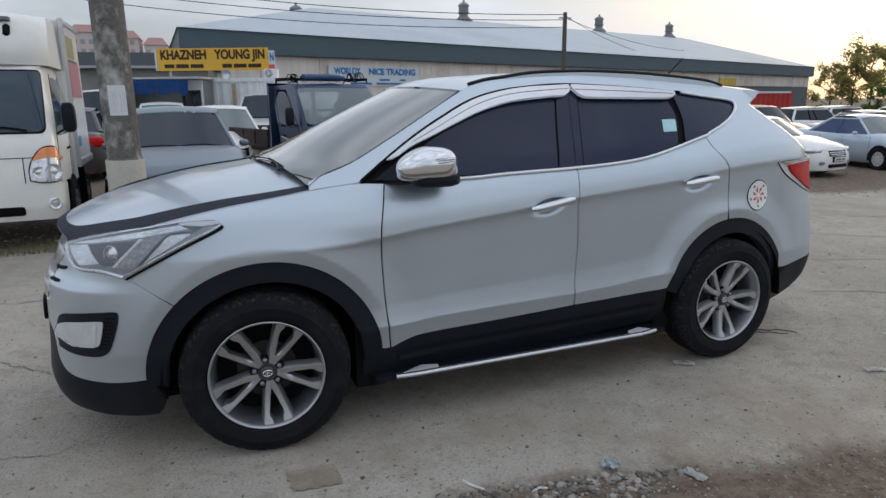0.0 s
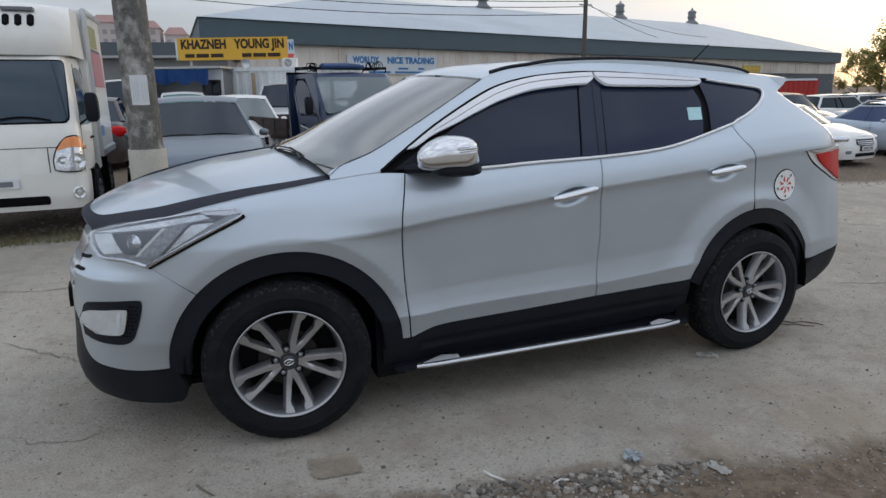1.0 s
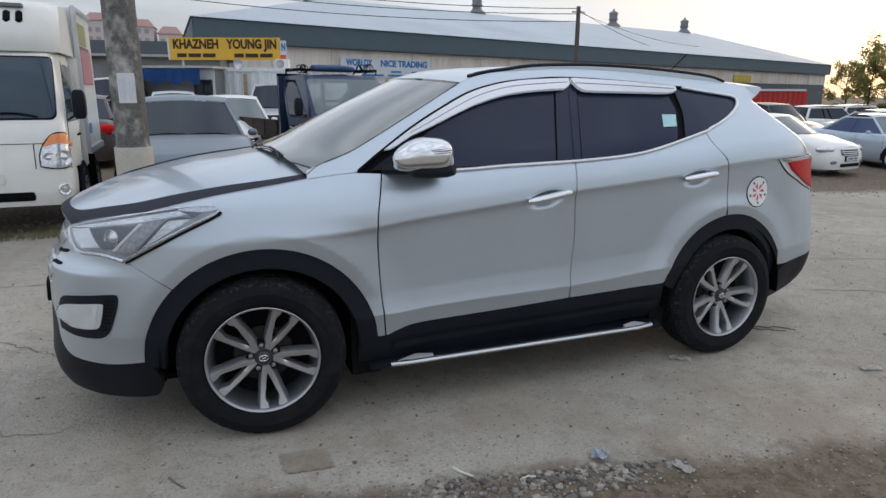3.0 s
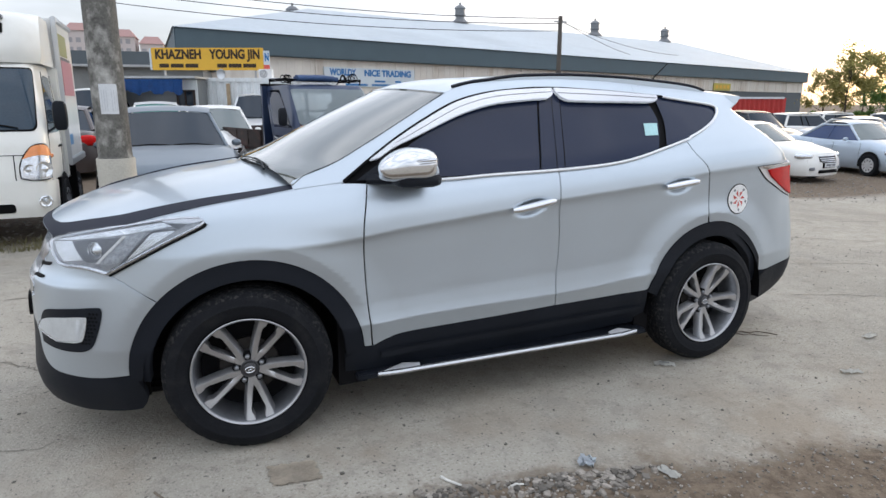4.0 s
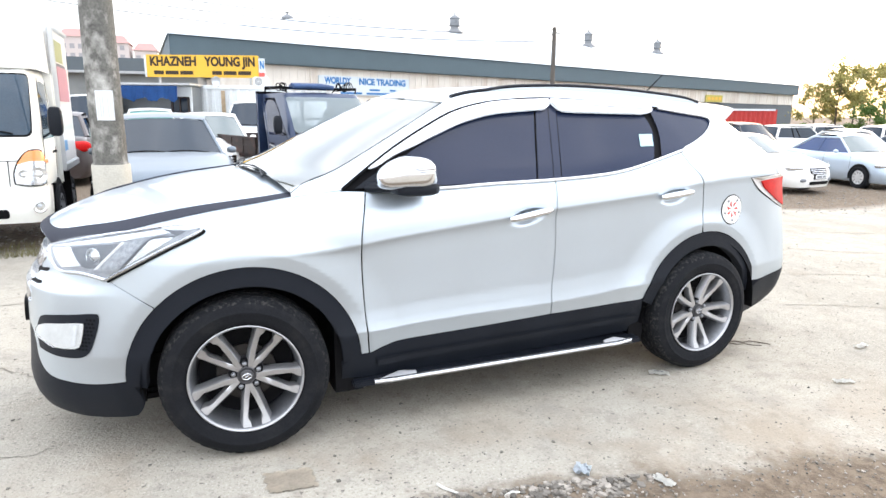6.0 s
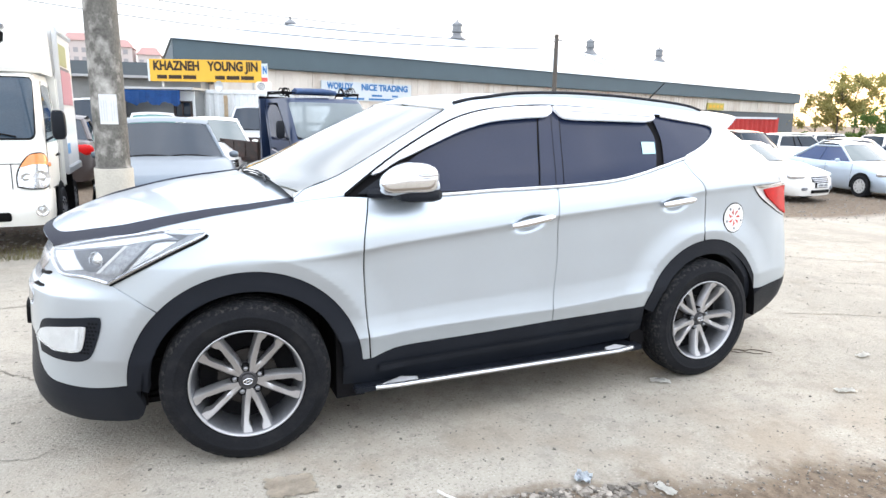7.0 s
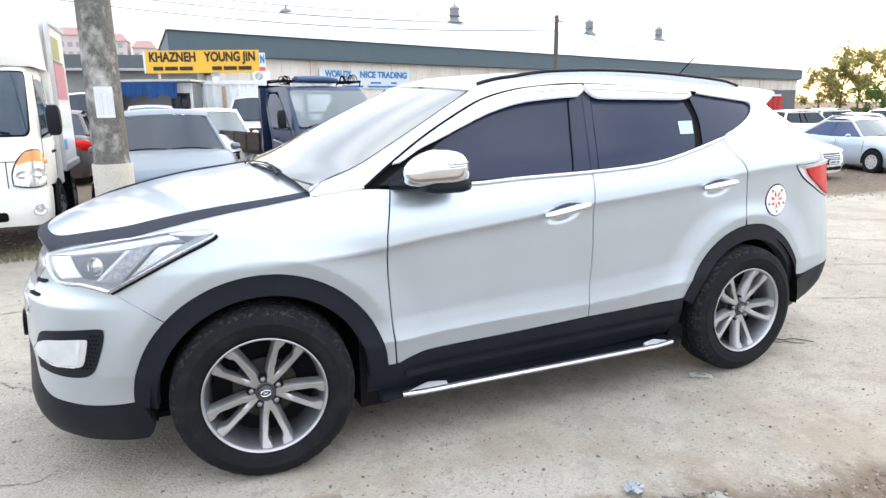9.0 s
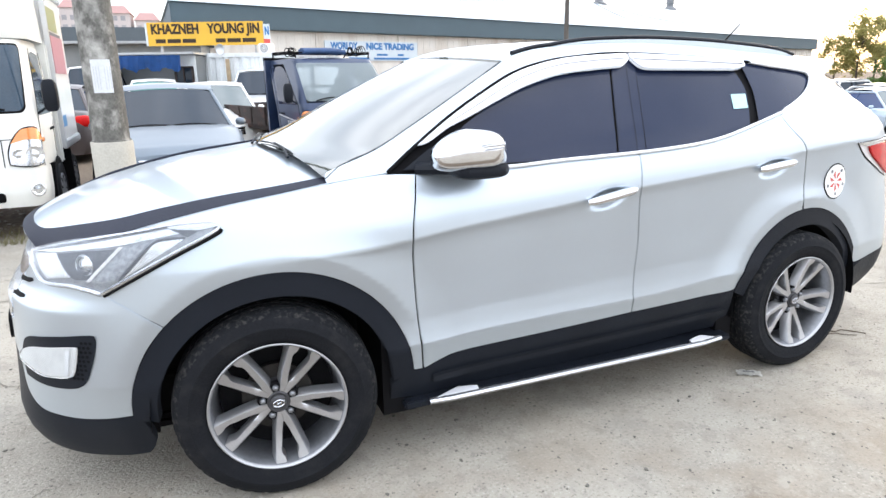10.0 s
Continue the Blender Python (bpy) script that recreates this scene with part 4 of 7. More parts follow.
    for i in range(17):
        s = -1 + 2 * i / 16
        y = s * .60
        b = .035 * s * s - .012 * (1 - s * s)
        rows.append([(2.86, y * .88, 1.618 - b), (2.98, y * .91, 1.640 - b), (3.07, y * .95, 1.640 - b), (3.20 - .07 * s * s, y, 1.632 - b), (3.205 - .07 * s * s, y, 1.618 - b), (3.14 - .07 * s * s, y * 1.0, 1.56 - b), (3.05, y * .95, 1.52 - b)])
    grid(bm, rows)
    for r in (rows[0], rows[-1]):
        bm.faces.new([bm.verts.new(p) for p in r])
    bmesh.ops.recalc_face_normals(bm, faces=bm.faces)
    part("spoiler", bm, SILVER, car)
    bm = bmesh.new()
    tube(bm, [(2.86, 0, 1.67), (2.90, 0, 1.69), (3.06, 0, 1.83)], lambda t: .007 - .004 * t, 6)
    part("aerial", bm, SEAL, car)
    # running boards
    for sgn in (-1, 1):
        board = part("running_board", boxes((.50, 2.24, sgn * .72, sgn * .915, .235, .268), bevel=.008), CLAD, car, "black running board with a chrome edge")
        bm = bmesh.new()
        tube(bm, [(.60, sgn * .924, .262), (.70, sgn * .934, .262), (2.05, sgn * .934, .262), (2.155, sgn * .926, .268)], .014, 8)
        part("chrome_edge", bm, SHIELD, board, "bright metal edge strip")
        for x0, x1 in ((.63, .82), (2.14, 1.97)):
            bm = bmesh.new()
            up = [bm.verts.new((x, sgn * y, z)) for x, y, z in ((x0, .930, .276), (x0 + (x1 - x0) * .55, .905, .292), (x1, .915, .284), (x1, .935, .274))]
            low = [bm.verts.new(v.co - Vector((0, 0, .02))) for v in up]
            bm.faces.new(up)
            bm.faces.new(low[::-1])
            for i in range(4):
                bm.faces.new((up[i], low[i], low[(i + 1) % 4], up[(i + 1) % 4]))
            bmesh.ops.recalc_face_normals(bm, faces=bm.faces)
            part("end_cap", bm, SATIN, board)
    # inside and underneath
    part("body_shell", boxes((.5, 2.2, -.80, .80, .24, 1.12), (-.62, .5, -.70, .70, .90, 1.02), (2.2, 3.45, -.70, .70, .90, 1.1), (-.62, -.50, -.58, .58, .28, .9), (3.2, 3.55, -.62, .62, .32, .95), (.5, 2.95, -.62, .62, 1.12, 1.15)), SEAL, car)
    part("undertray", boxes((-.55, .44, -.56, .56, .185, .24), bevel=.02), SEAL, car)
    part("underbody", boxes((.44, 2.28, -.80, .80, .20, .30), (-.70, 3.45, -.52, .52, .20, .40), (.42, .56, -.87, .87, .21, .62), (2.20, 2.30, -.85, .85, .21, .60), (-.54, -.42, -.66, .66, .225, .42), (3.19, 3.28, -.72, .72, .29, .60)), SEAL, car)
    for cx, r in ((.02, .455), (2.725, .45)):
        for sgn in (-1, 1):
            bm = bmesh.new()
            lathe(bm, [(r, sgn * .87), (r, sgn * .50), (.01, sgn * .50)], 24, centre=(cx, 0, .365), a0=-4, a1=184)
            part("wheel_well", bm, SEAL, car)
    for x, y, size, steer in ((.014, .826, 1.02, -6), (2.7, .815, 1.0, 0)):
        wheel_parts(car, x, -y, False, size, steer)
        wheel_parts(car, x, y, True, size, steer)
    return car


suv = build_suv()


# ---- ground ----
def ground_z(x, y):
    """The yard falls away gently beyond the car's tail."""
    return -.40 * smooth(5.5, 14, x) * (1 - smooth(30, 60, math.hypot(x, y)))


def ground_material():
    """Worn concrete with aggregate and stains, going over into brown earth along the car row and at the near verge."""
    m = bpy.data.materials.new("worn_concrete")
    m.use_nodes = True
    n, l = m.node_tree.nodes, m.node_tree.links
    p = n["Principled BSDF"]
    p.inputs["Roughness"].default_value, p.inputs["Specular IOR Level"].default_value = 0.88, 0.25
    co = n.new("ShaderNodeTexCoord")

    def tex(scale, detail=5, rough=.6):
        k = n.new("ShaderNodeTexNoise")
        k.inputs["Scale"].default_value, k.inputs["Detail"].default_value, k.inputs["Roughness"].default_value = scale, detail, rough
        l.new(co.outputs["Object"], k.inputs["Vector"])
        return k.outputs["Fac"]

    def calc(op, a, b, clamp=False):
        k = n.new("ShaderNodeMath")
        k.operation, k.use_clamp = op, clamp
        for i, v in enumerate((a, b)):
            if isinstance(v, (int, float)):
                k.inputs[i].default_value = v
            else:
                l.new(v, k.inputs[i])
        return k.outputs["Value"]

    def ramp(v, a, b, c=0.0, d=1.0):
        k = n.new("ShaderNodeMapRange")
        k.interpolation_type = "SMOOTHSTEP"
        for name, q in (("From Min", a), ("From Max", b), ("To Min", c), ("To Max", d)):
            k.inputs[name].default_value = q
        l.new(v, k.inputs["Value"])
        return k.outputs["Result"]

    def blend(f, a, b):
        k = n.new("ShaderNodeMix")
        k.data_type = "RGBA"
        l.new(f, k.inputs[0])
        for i, v in ((6, a), (7, b)):
            if isinstance(v, tuple):
                k.inputs[i].default_value = (*v, 1)
            else:
                l.new(v, k.inputs[i])
        return k.outputs[2]
    big, mid, fine, grit = tex(.45, 6), tex(2.3, 6, .65), tex(14, 5, .7), tex(75, 3, .6)
    xyz = n.new("ShaderNodeSeparateXYZ")
    l.new(co.outputs["Object"], xyz.inputs["Vector"])
    x, y = xyz.outputs["X"], xyz.outputs["Y"]
    wob = calc("MULTIPLY", calc("SUBTRACT", mid, .5), .5)
    wob2 = calc("MULTIPLY", calc("SUBTRACT", fine, .5), .25)
    verge = calc("ADD", calc("ADD", calc("ADD", calc("MULTIPLY", x, -.217), -1.36), calc("MULTIPLY", y, -1)), calc("ADD", wob, wob2))
    near = calc("MULTIPLY", ramp(verge, -.05, .14), ramp(verge, 1.9, 1.3))
    row = ramp(calc("ADD", calc("ADD", y, calc("MULTIPLY", x, -.06)), calc("MULTIPLY", wob, 1.2)), 4.3, 4.9)
    earth = calc("MAXIMUM", near, row)
    base = blend(ramp(big, .3, .7), (.285, .264, .226), (.42, .39, .335))
    base = blend(ramp(mid, .50, .72, 0, .55), base, (.25, .222, .182))
    base = blend(ramp(fine, .54, .70, 0, .6), base, (.21, .193, .168))
    base = blend(ramp(grit, .56, .67, 0, .6), base, (.15, .135, .115))
    base = blend(ramp(grit, .42, .33, 0, .55), base, (.54, .51, .45))
    # tan dust drifting off the verge, darker worn patches and small spots
    base = blend(calc("MULTIPLY", ramp(verge, -1.3, .0, 0, .75), ramp(tex(1.1, 6, .6), .42, .62)), base, (.315, .265, .208))
    base = blend(ramp(tex(.9, 6, .62), .54, .66, 0, .45), base, (.215, .20, .178))
    base = blend(ramp(tex(6.5, 6, .7), .52, .64, 0, .4), base, (.24, .215, .18))
    base = blend(ramp(tex(6.5, 6, .7), .44, .34, 0, .4), base, (.44, .41, .355))
    base = blend(ramp(tex(30, 2, .5), .66, .72, 0, .8), base, (.11, .10, .088))
    soil = blend(ramp(fine, .35, .65), (.105, .078, .056), (.195, .152, .112))
    soil = blend(ramp(grit, .60, .70, 0, .5), soil, (.27, .235, .19))
    l.new(blend(earth, base, soil), p.inputs["Base Color"])
    h = calc("ADD", calc("MULTIPLY", fine, .6), calc("MULTIPLY", grit, .5))
    b = n.new("ShaderNodeBump")
    b.inputs["Strength"].default_value, b.inputs["Distance"].default_value = .9, .014
    l.new(h, b.inputs["Height"])
    l.new(b.outputs["Normal"], p.inputs["Normal"])
    return m


CONCRETE = ground_material()
bm = bmesh.new()


def spread(a, b, n):
    return [a + (b - a) * i / n for i in range(n)]


gx = [-900, -300, -100, -40] + spread(-20, -4, 16) + spread(-4, 6, 100) + spread(6, 30, 48) + [30, 40, 60, 100, 300, 900]
gy = [-900, -300, -100, -40] + spread(-15, -4, 11) + spread(-4, 4, 80) + spread(4, 30, 40) + [30, 40, 60, 100, 300, 1500]


def bumpy(x, y):
    if abs(x) > 40 or abs(y) > 40:
        return 0
    k = .006 * noise.noise(Vector((x * 1.3, y * 1.3, 0))) * (0 if -.7 < x < 3.5 and -1.15 < y < 1.15 else 1)
    verge = smooth(-.1, .35, -.19 * x - 1.33 - y)
    return k + verge * (-.012 + .018 * noise.noise(Vector((x * 5, y * 5, 3)))) * (1 if y > -6 else 0)


grid(bm, [[(x, y, ground_z(x, y) + bumpy(x, y)) for x in gx] for y in gy])
tagged(finish("ground", bm, CONCRETE), "worn pale concrete yard going over into brown earth", "ground", kind="structure")

# stones on the verge, grit over the yard
PEBBLE = mat("pebble", (0.26, 0.235, 0.205), 0.85, 0, 0.25, 12, 0.3, 60)
pn, pl = PEBBLE.node_tree.nodes, PEBBLE.node_tree.links
p_geo, p_rng, p_mul = pn.new("ShaderNodeNewGeometry"), pn.new("ShaderNodeMapRange"), pn.new("ShaderNodeMix")
p_mul.data_type, p_mul.blend_type = "RGBA", "MULTIPLY"
p_mul.inputs[0].default_value = 1.0
p_rng.inputs["To Min"].default_value, p_rng.inputs["To Max"].default_value = 0.35, 1.4
pl.new(p_geo.outputs["Random Per Island"], p_rng.inputs["Value"])
pl.new(pn["Principled BSDF"].inputs["Base Color"].links[0].from_socket, p_mul.inputs[6])
pl.new(p_rng.outputs["Result"], p_mul.inputs[7])
pl.new(p_mul.outputs[2], pn["Principled BSDF"].inputs["Base Color"])
GRAVEL = mat("grey_gravel", (0.24, 0.225, 0.205), 0.85, 0, 0.3, 12)
GRIT = mat("dark_grit", (0.13, 0.12, 0.105), 0.9, 0, 0.3, 12)


def stones(name, spots, m, label, seed):
    rnd = random.Random(seed)
    verts, faces = [], []
    cube = [(-1, -1, -1), (1, -1, -1), (1, 1, -1), (-1, 1, -1), (-1, -1, 1), (1, -1, 1), (1, 1, 1), (-1, 1, 1), (0, 0, 1.35), (0, -1.3, 0), (1.3, 0, 0), (0, 1.3, 0), (-1.3, 0, 0)]
    tri = [(4, 5, 8), (5, 6, 8), (6, 7, 8), (7, 4, 8), (0, 1, 9), (1, 5, 9), (5, 4, 9), (4, 0, 9), (1, 2, 10), (2, 6, 10), (6, 5, 10), (5, 1, 10),
           (2, 3, 11), (3, 7, 11), (7, 6, 11), (6, 2, 11), (3, 0, 12), (0, 4, 12), (4, 7, 12), (7, 3, 12)]
    for x, y, r in spots:
        i, a = len(verts), rnd.random() * 6.3
        c, s = math.cos(a), math.sin(a)
        sx, sy, sz = r * rnd.uniform(.6, 1.1), r * rnd.uniform(.5, .9), r * rnd.uniform(.35, .65)
        z = ground_z(x, y) + bumpy(x, y) + sz * .35
        for p in cube:
            q = [p[k] * .72 * rnd.uniform(.62, 1.2) for k in range(3)]
            verts.append((x + (q[0] * c * sx - q[1] * s * sy), y + (q[0] * s * sx + q[1] * c * sy), z + q[2] * sz))
        faces += [tuple(i + k for k in f) for f in tri]
    me = bpy.data.meshes.new(name)
    me.from_pydata(verts, [], faces)
    me.materials.append(m)
    tagged(new(name, me), label, "stones", kind="stuff")


rnd = random.Random(21)
spots = []
while len(spots) < 2600:
    x = rnd.uniform(-.3, 4.2)
    y = -1.40 - .217 * x - abs(rnd.gauss(0, .42))
    heap = math.exp(-((x - 1.22) / .33) ** 2) * math.exp(-((y + 1.72) / .13) ** 2) + .8 * math.exp(-((x - .62) / .16) ** 2) * math.exp(-((y + 1.62) / .10) ** 2)
    if rnd.random() < .16 + heap:
        spots.append((x, y, rnd.uniform(.004, .010) if rnd.random() > heap * .7 else rnd.uniform(.009, .024)))
stones("pebbles", spots, PEBBLE, "pale pebbles strewn over the brown earth verge", 1)
spots = [(rnd.uniform(-2.5, 7), rnd.uniform(-2.3, 3.0), rnd.uniform(.002, .006) if rnd.random() < .88 else rnd.uniform(.006, .012)) for _ in range(2600)]
stones("grit", spots, GRIT, "dark grit scattered over the concrete", 2)
spots = [(rnd.uniform(7, 22), rnd.uniform(4.6, 12), rnd.uniform(.010, .032)) for _ in range(2200)] + [(rnd.uniform(-4, 1), rnd.uniform(4.3, 6.5), rnd.uniform(.008, .03)) for _ in range(700)]
stones("gravel", spots, GRAVEL, "loose gravel under the parked cars", 3)

CRACK = mat("crack_dirt", (0.19, 0.17, 0.145), 0.95)


def crack(pts, w, seed):
    rnd = random.Random(seed)
    P = [Vector((p[0], p[1], 0)) for p in catmull(pts, 14)]
    rows = []
    for i, p in enumerate(P):
        d = (P[min(i + 1, len(P) - 1)] - P[max(i - 1, 0)]).normalized()
        s = Vector((-d.y, d.x, 0))
        c = p + s * rnd.gauss(0, .012)
        k = w * rnd.uniform(.3, 1.2) * min(1, 6 * i / len(P) + .1, 6 * (len(P) - 1 - i) / len(P) + .1)
        rows.append([(q.x, q.y, ground_z(q.x, q.y) + bumpy(q.x, q.y) + .004) for q in (c - s * k, c + s * k)])
    bm = bmesh.new()
    grid(bm, rows)
    bmesh.ops.recalc_face_normals(bm, faces=bm.faces)
    for f in bm.faces:
        if f.normal.z < 0:
            f.normal_flip()
    tagged(finish("crack", bm, CRACK), "dirt-filled crack in the concrete", "crack", "cracks in the concrete", "structure")


crack([(4.9, .75), (5.3, .62), (5.75, .45), (6.6, .1)], .007, 1)
crack([(5.6, 1.9), (6.3, 1.75), (7.2, 1.2), (8.5, .9)], .009, 2)
crack([(4.3, -.1), (4.9, -.35), (5.3, -.75)], .006, 3)
crack([(-1.6, 1.0), (-1.2, .6), (-.95, .35)], .006, 4)
crack([(-2.2, 2.4), (-1.5, 2.2), (-1.0, 2.3)], .006, 5)
crack([(6.8, 3.2), (8.3, 2.6), (9.8, 2.4)], .012, 6)
crack([(-1.35, -.35), (-1.0, -.55), (-.8, -.5)], .004, 7)

# small things on the ground
CARD = mat("wet_cardboard", (0.49, 0.43, 0.35), 0.95, 0, 0.22, 14, 0.05, 80)
bm = bmesh.new()
nx = 12
rows = []
for j in range(9):
    rows.append([(.03 + .20 * i / nx + .01 * math.sin(j * 2.1), -1.28 + .15 * j / 8 - .02 * i / nx + .006 * math.sin(i * 1.9), .004 + .0025 * abs(math.sin(i * 1.1 + j * .8)) + (.005 if j == 8 else 0)) for i in range(nx + 1)])
grid(bm, rows)
bmesh.ops.solidify(bm, geom=bm.faces[:], thickness=.004)
tagged(finish("cardboard", bm, CARD), "flattened brown cardboard square stuck to the ground", "litter")


def scrap(x, y, w, d, turn, m, label, curl=.01):
    bm = bmesh.new()
    grid(bm, [[(-w / 2 + w * i / 8, -d / 2 + d * j / 5, .006 + curl * abs(math.sin(i * .9 + j * 1.3 + x))) for i in range(9)] for j in range(6)])
    bmesh.ops.solidify(bm, geom=bm.faces[:], thickness=.0015)
    o = tagged(finish("paper_scrap", bm, m), label, "litter")
    o.matrix_basis = pose(x, y, ground_z(x, y) + bumpy(x, y), 0, 0, turn)
    return o


PRINT_GREY = mat("faded_print", (0.30, 0.30, 0.29), 0.7)
TWIG = mat("dry_twig", (0.16, 0.13, 0.10), 0.9, 0, 0.3, 20)
SCRAP = mat("dirty_paper", (0.62, 0.61, 0.57), 0.8, 0, 0.15, 30)
o = scrap(2.415, -.90, .12, .06, -35, SCRAP, "crumpled white paper scrap beside the rear wheel")
part("print_bar", boxes((-.030, .025, -.006, .006, .018, .020)), PRINT_GREY, o)
scrap(4.04, -1.06, .13, .05, 10, SCRAP, "flat white paper scrap on the concrete")
scrap(3.35, -1.42, .12, .05, -20, SCRAP, "flat white paper scrap on the concrete")
scrap(1.33, -1.64, .07, .07, 40, mat("pale_plastic", (0.60, 0.65, 0.70), .4), "crumpled pale plastic wrapper on the pebbles", .03)
scrap(1.62, -1.83, .05, .10, 12, SCRAP, "torn strip of white paper on the earth", .012)
scrap(4.6, -1.35, .10, .05, 60, SCRAP, "flat white paper scrap on the concrete")
for pts, m, r, lab in (([(.70, -1.485), (.715, -1.52), (.745, -1.56), (.78, -1.60)], SCRAP, .007, "pale stick lying on the earth"), ([(.93, -1.665), (.97, -1.65), (1.01, -1.668)], SCRAP, .006, "pale broken stick on the earth"),
                       ([(3.22, -.60), (3.26, -.645), (3.31, -.645), (3.35, -.69), (3.41, -.683), (3.45, -.73), (3.50, -.78)], TWIG, .005, "dark twig beside the rear wheel"), ([(3.25, -.66), (3.28, -.70), (3.33, -.705), (3.37, -.755), (3.42, -.78)], TWIG, .004, "dark twig beside the rear wheel"),
                       ([(-.42, -1.14), (-.395, -1.19), (-.36, -1.24)], TWIG, .006, "dark wood splinter on the concrete")):
    bm = bmesh.new()
    tube(bm, [(p[0], p[1], ground_z(*p) + bumpy(*p) + r * .8) for p in pts], lambda t, r=r: r * (1 - .4 * t), 6)
    tagged(finish("stick", bm, m), lab, "stick")

# weeds at the edge of the earth under the van
WEED = mat("dry_grass", (0.13, 0.12, 0.05), 0.8, 0, 0.3, 5)
verts, faces = [], []
for k in range(2600):
    x, y = rnd.uniform(-4.6, -.95), 4.15 + abs(rnd.gauss(0, .35))
    h, a, w = rnd.uniform(.02, .09), rnd.random() * 6.3, .004
    i = len(verts)
    verts += [(x - w * math.cos(a), y - w * math.sin(a), 0), (x + w * math.cos(a), y + w * math.sin(a), 0), (x + h * .5 * math.cos(a + 1), y + h * .5 * math.sin(a + 1), h)]
    faces.append((i, i + 1, i + 2))
me = bpy.data.meshes.new("dry_grass")
me.from_pydata(verts, [], faces)
me.materials.append(WEED)
tagged(new("dry_grass", me), "thin dry grass at the edge of the earth", "grass", kind="stuff")


# ---- other vehicles ----
def paint(name, c, rough=0.35, metal=0.3):
    return mat(name, c, rough, metal, 0.06, 3, 0, 300, coat=0.4, stain=(c[0] * .75, c[1] * .73, c[2] * .7), stain_amount=0.25, stain_scale=2.5)


WHITE_PAINT = paint("white_paint", (0.80, 0.80, 0.78), 0.4, 0.0)
CREAM_PAINT = paint("cream_white_paint", (0.80, 0.80, 0.76), 0.42, 0.0)
GREY_PAINT = paint("grey_paint", (0.15, 0.185, 0.222), 0.36, 0.4)
ICE_PAINT = paint("ice_blue_paint", (0.45, 0.53, 0.62), 0.34, 0.4)
NAVY_PAINT = paint("navy_paint", (0.016, 0.034, 0.085), 0.4, 0.1)
DARK_PAINT = paint("dark_brown_paint", (0.09, 0.075, 0.075), 0.35, 0.5)
PALE_PAINT = paint("pale_silver_paint", (0.60, 0.62, 0.64), 0.35, 0.5)
BLACK_PAINT = paint("black_paint", (0.015, 0.016, 0.02), 0.3, 0.2)
PANE = mat("vehicle_glass", (0.018, 0.028, 0.042), 0.05, 0, 0.1, 3, spec=0.38)
PANE_LIGHT = mat("clear_glass", (0.10, 0.125, 0.125), 0.05, 0, 0.1, 3, spec=0.8, coat=0.6)
PANE_BLUE = mat("blue_tinted_glass", (0.030, 0.055, 0.14), 0.05, 0, 0.1, 3, spec=0.5)
CLEAR = mat("truck_glass", (0.42, 0.50, 0.53), 0.04, 0, 0.05, 3, spec=0.8, coat=0.5, transmission=0.6, ior=1.1)
PANE_VAN = mat("van_glass", (0.028, 0.050, 0.075), 0.05, 0, 0.15, 3, spec=0.5)
PLATE = mat("plate_white", (0.72, 0.74, 0.76), 0.5)
PRINT = mat("grey_print", (0.18, 0.19, 0.21), 0.6)
HUBCAP = mat("hubcap_silver", (0.58, 0.59, 0.60), 0.4, 0.5)
RUST = mat("rusty_steel", (0.038, 0.028, 0.025), 0.8, 0.1, 0.3, 8, 0.2, 60, stain=(0.13, 0.06, 0.045), stain_amount=0.7, stain_scale=4)


def small_wheel(parent, x, y, r, out, cover=HUBCAP, axis="y"):
    """A plain road wheel; out is the side that faces outwards, +1 or -1 along the axle."""
    w = new("wheel")
    w.parent = parent
    w.location = (x, y, r)
    t = .095
    bm = bmesh.new()
    lathe(bm, [(r * .60, -t * out), (r * .72, -t * 1.12 * out * -1 * -1), (r * .90, -t * 1.1 * out), (r * .985, -t * .8 * out), (r, -t * .3 * out), (r, t * out), (r * .6, t * out)], 36, axis)
    bmesh.ops.recalc_face_normals(bm, faces=bm.faces)
    part("tyre", bm, TYRE, w)
    bm = bmesh.new()
    lathe(bm, [(r * .62, -t * out), (r * .60, -t * 1.08 * out), (r * .52, -t * 1.0 * out), (r * .2, -t * 1.12 * out), (.001, -t * 1.14 * out)], 30, axis)
    bmesh.ops.recalc_face_normals(bm, faces=bm.faces)
    cap = part("wheel_cover", bm, cover, w)
    for k in range(9):
        a = radians(40 * k)
        bm = bmesh.new()
        d = -t * 1.1 * out
        c = (r * .42 * math.cos(a), r * .42 * math.sin(a))
        q = [(c[0] + r * (.085 * math.cos(a) * i - .035 * math.sin(a) * j), c[1] + r * (.085 * math.sin(a) * i + .035 * math.cos(a) * j)) for i, j in ((-1, -.6), (1, -1), (1, 1), (-1, .6))]
        lo = [bm.verts.new((p[0], d, p[1]) if axis == "y" else (d, p[0], p[1])) for p in q]
        hi = [bm.verts.new((p[0], d * .9, p[1]) if axis == "y" else (d * .9, p[0], p[1])) for p in q]
        bm.faces.new(lo)
        for i in range(4):
            bm.faces.new((lo[i], lo[(i + 1) % 4], hi[(i + 1) % 4], hi[i]))
        bmesh.ops.recalc_face_normals(bm, faces=bm.faces)
        part("cover_slot", bm, SEAL, cap)
    return w


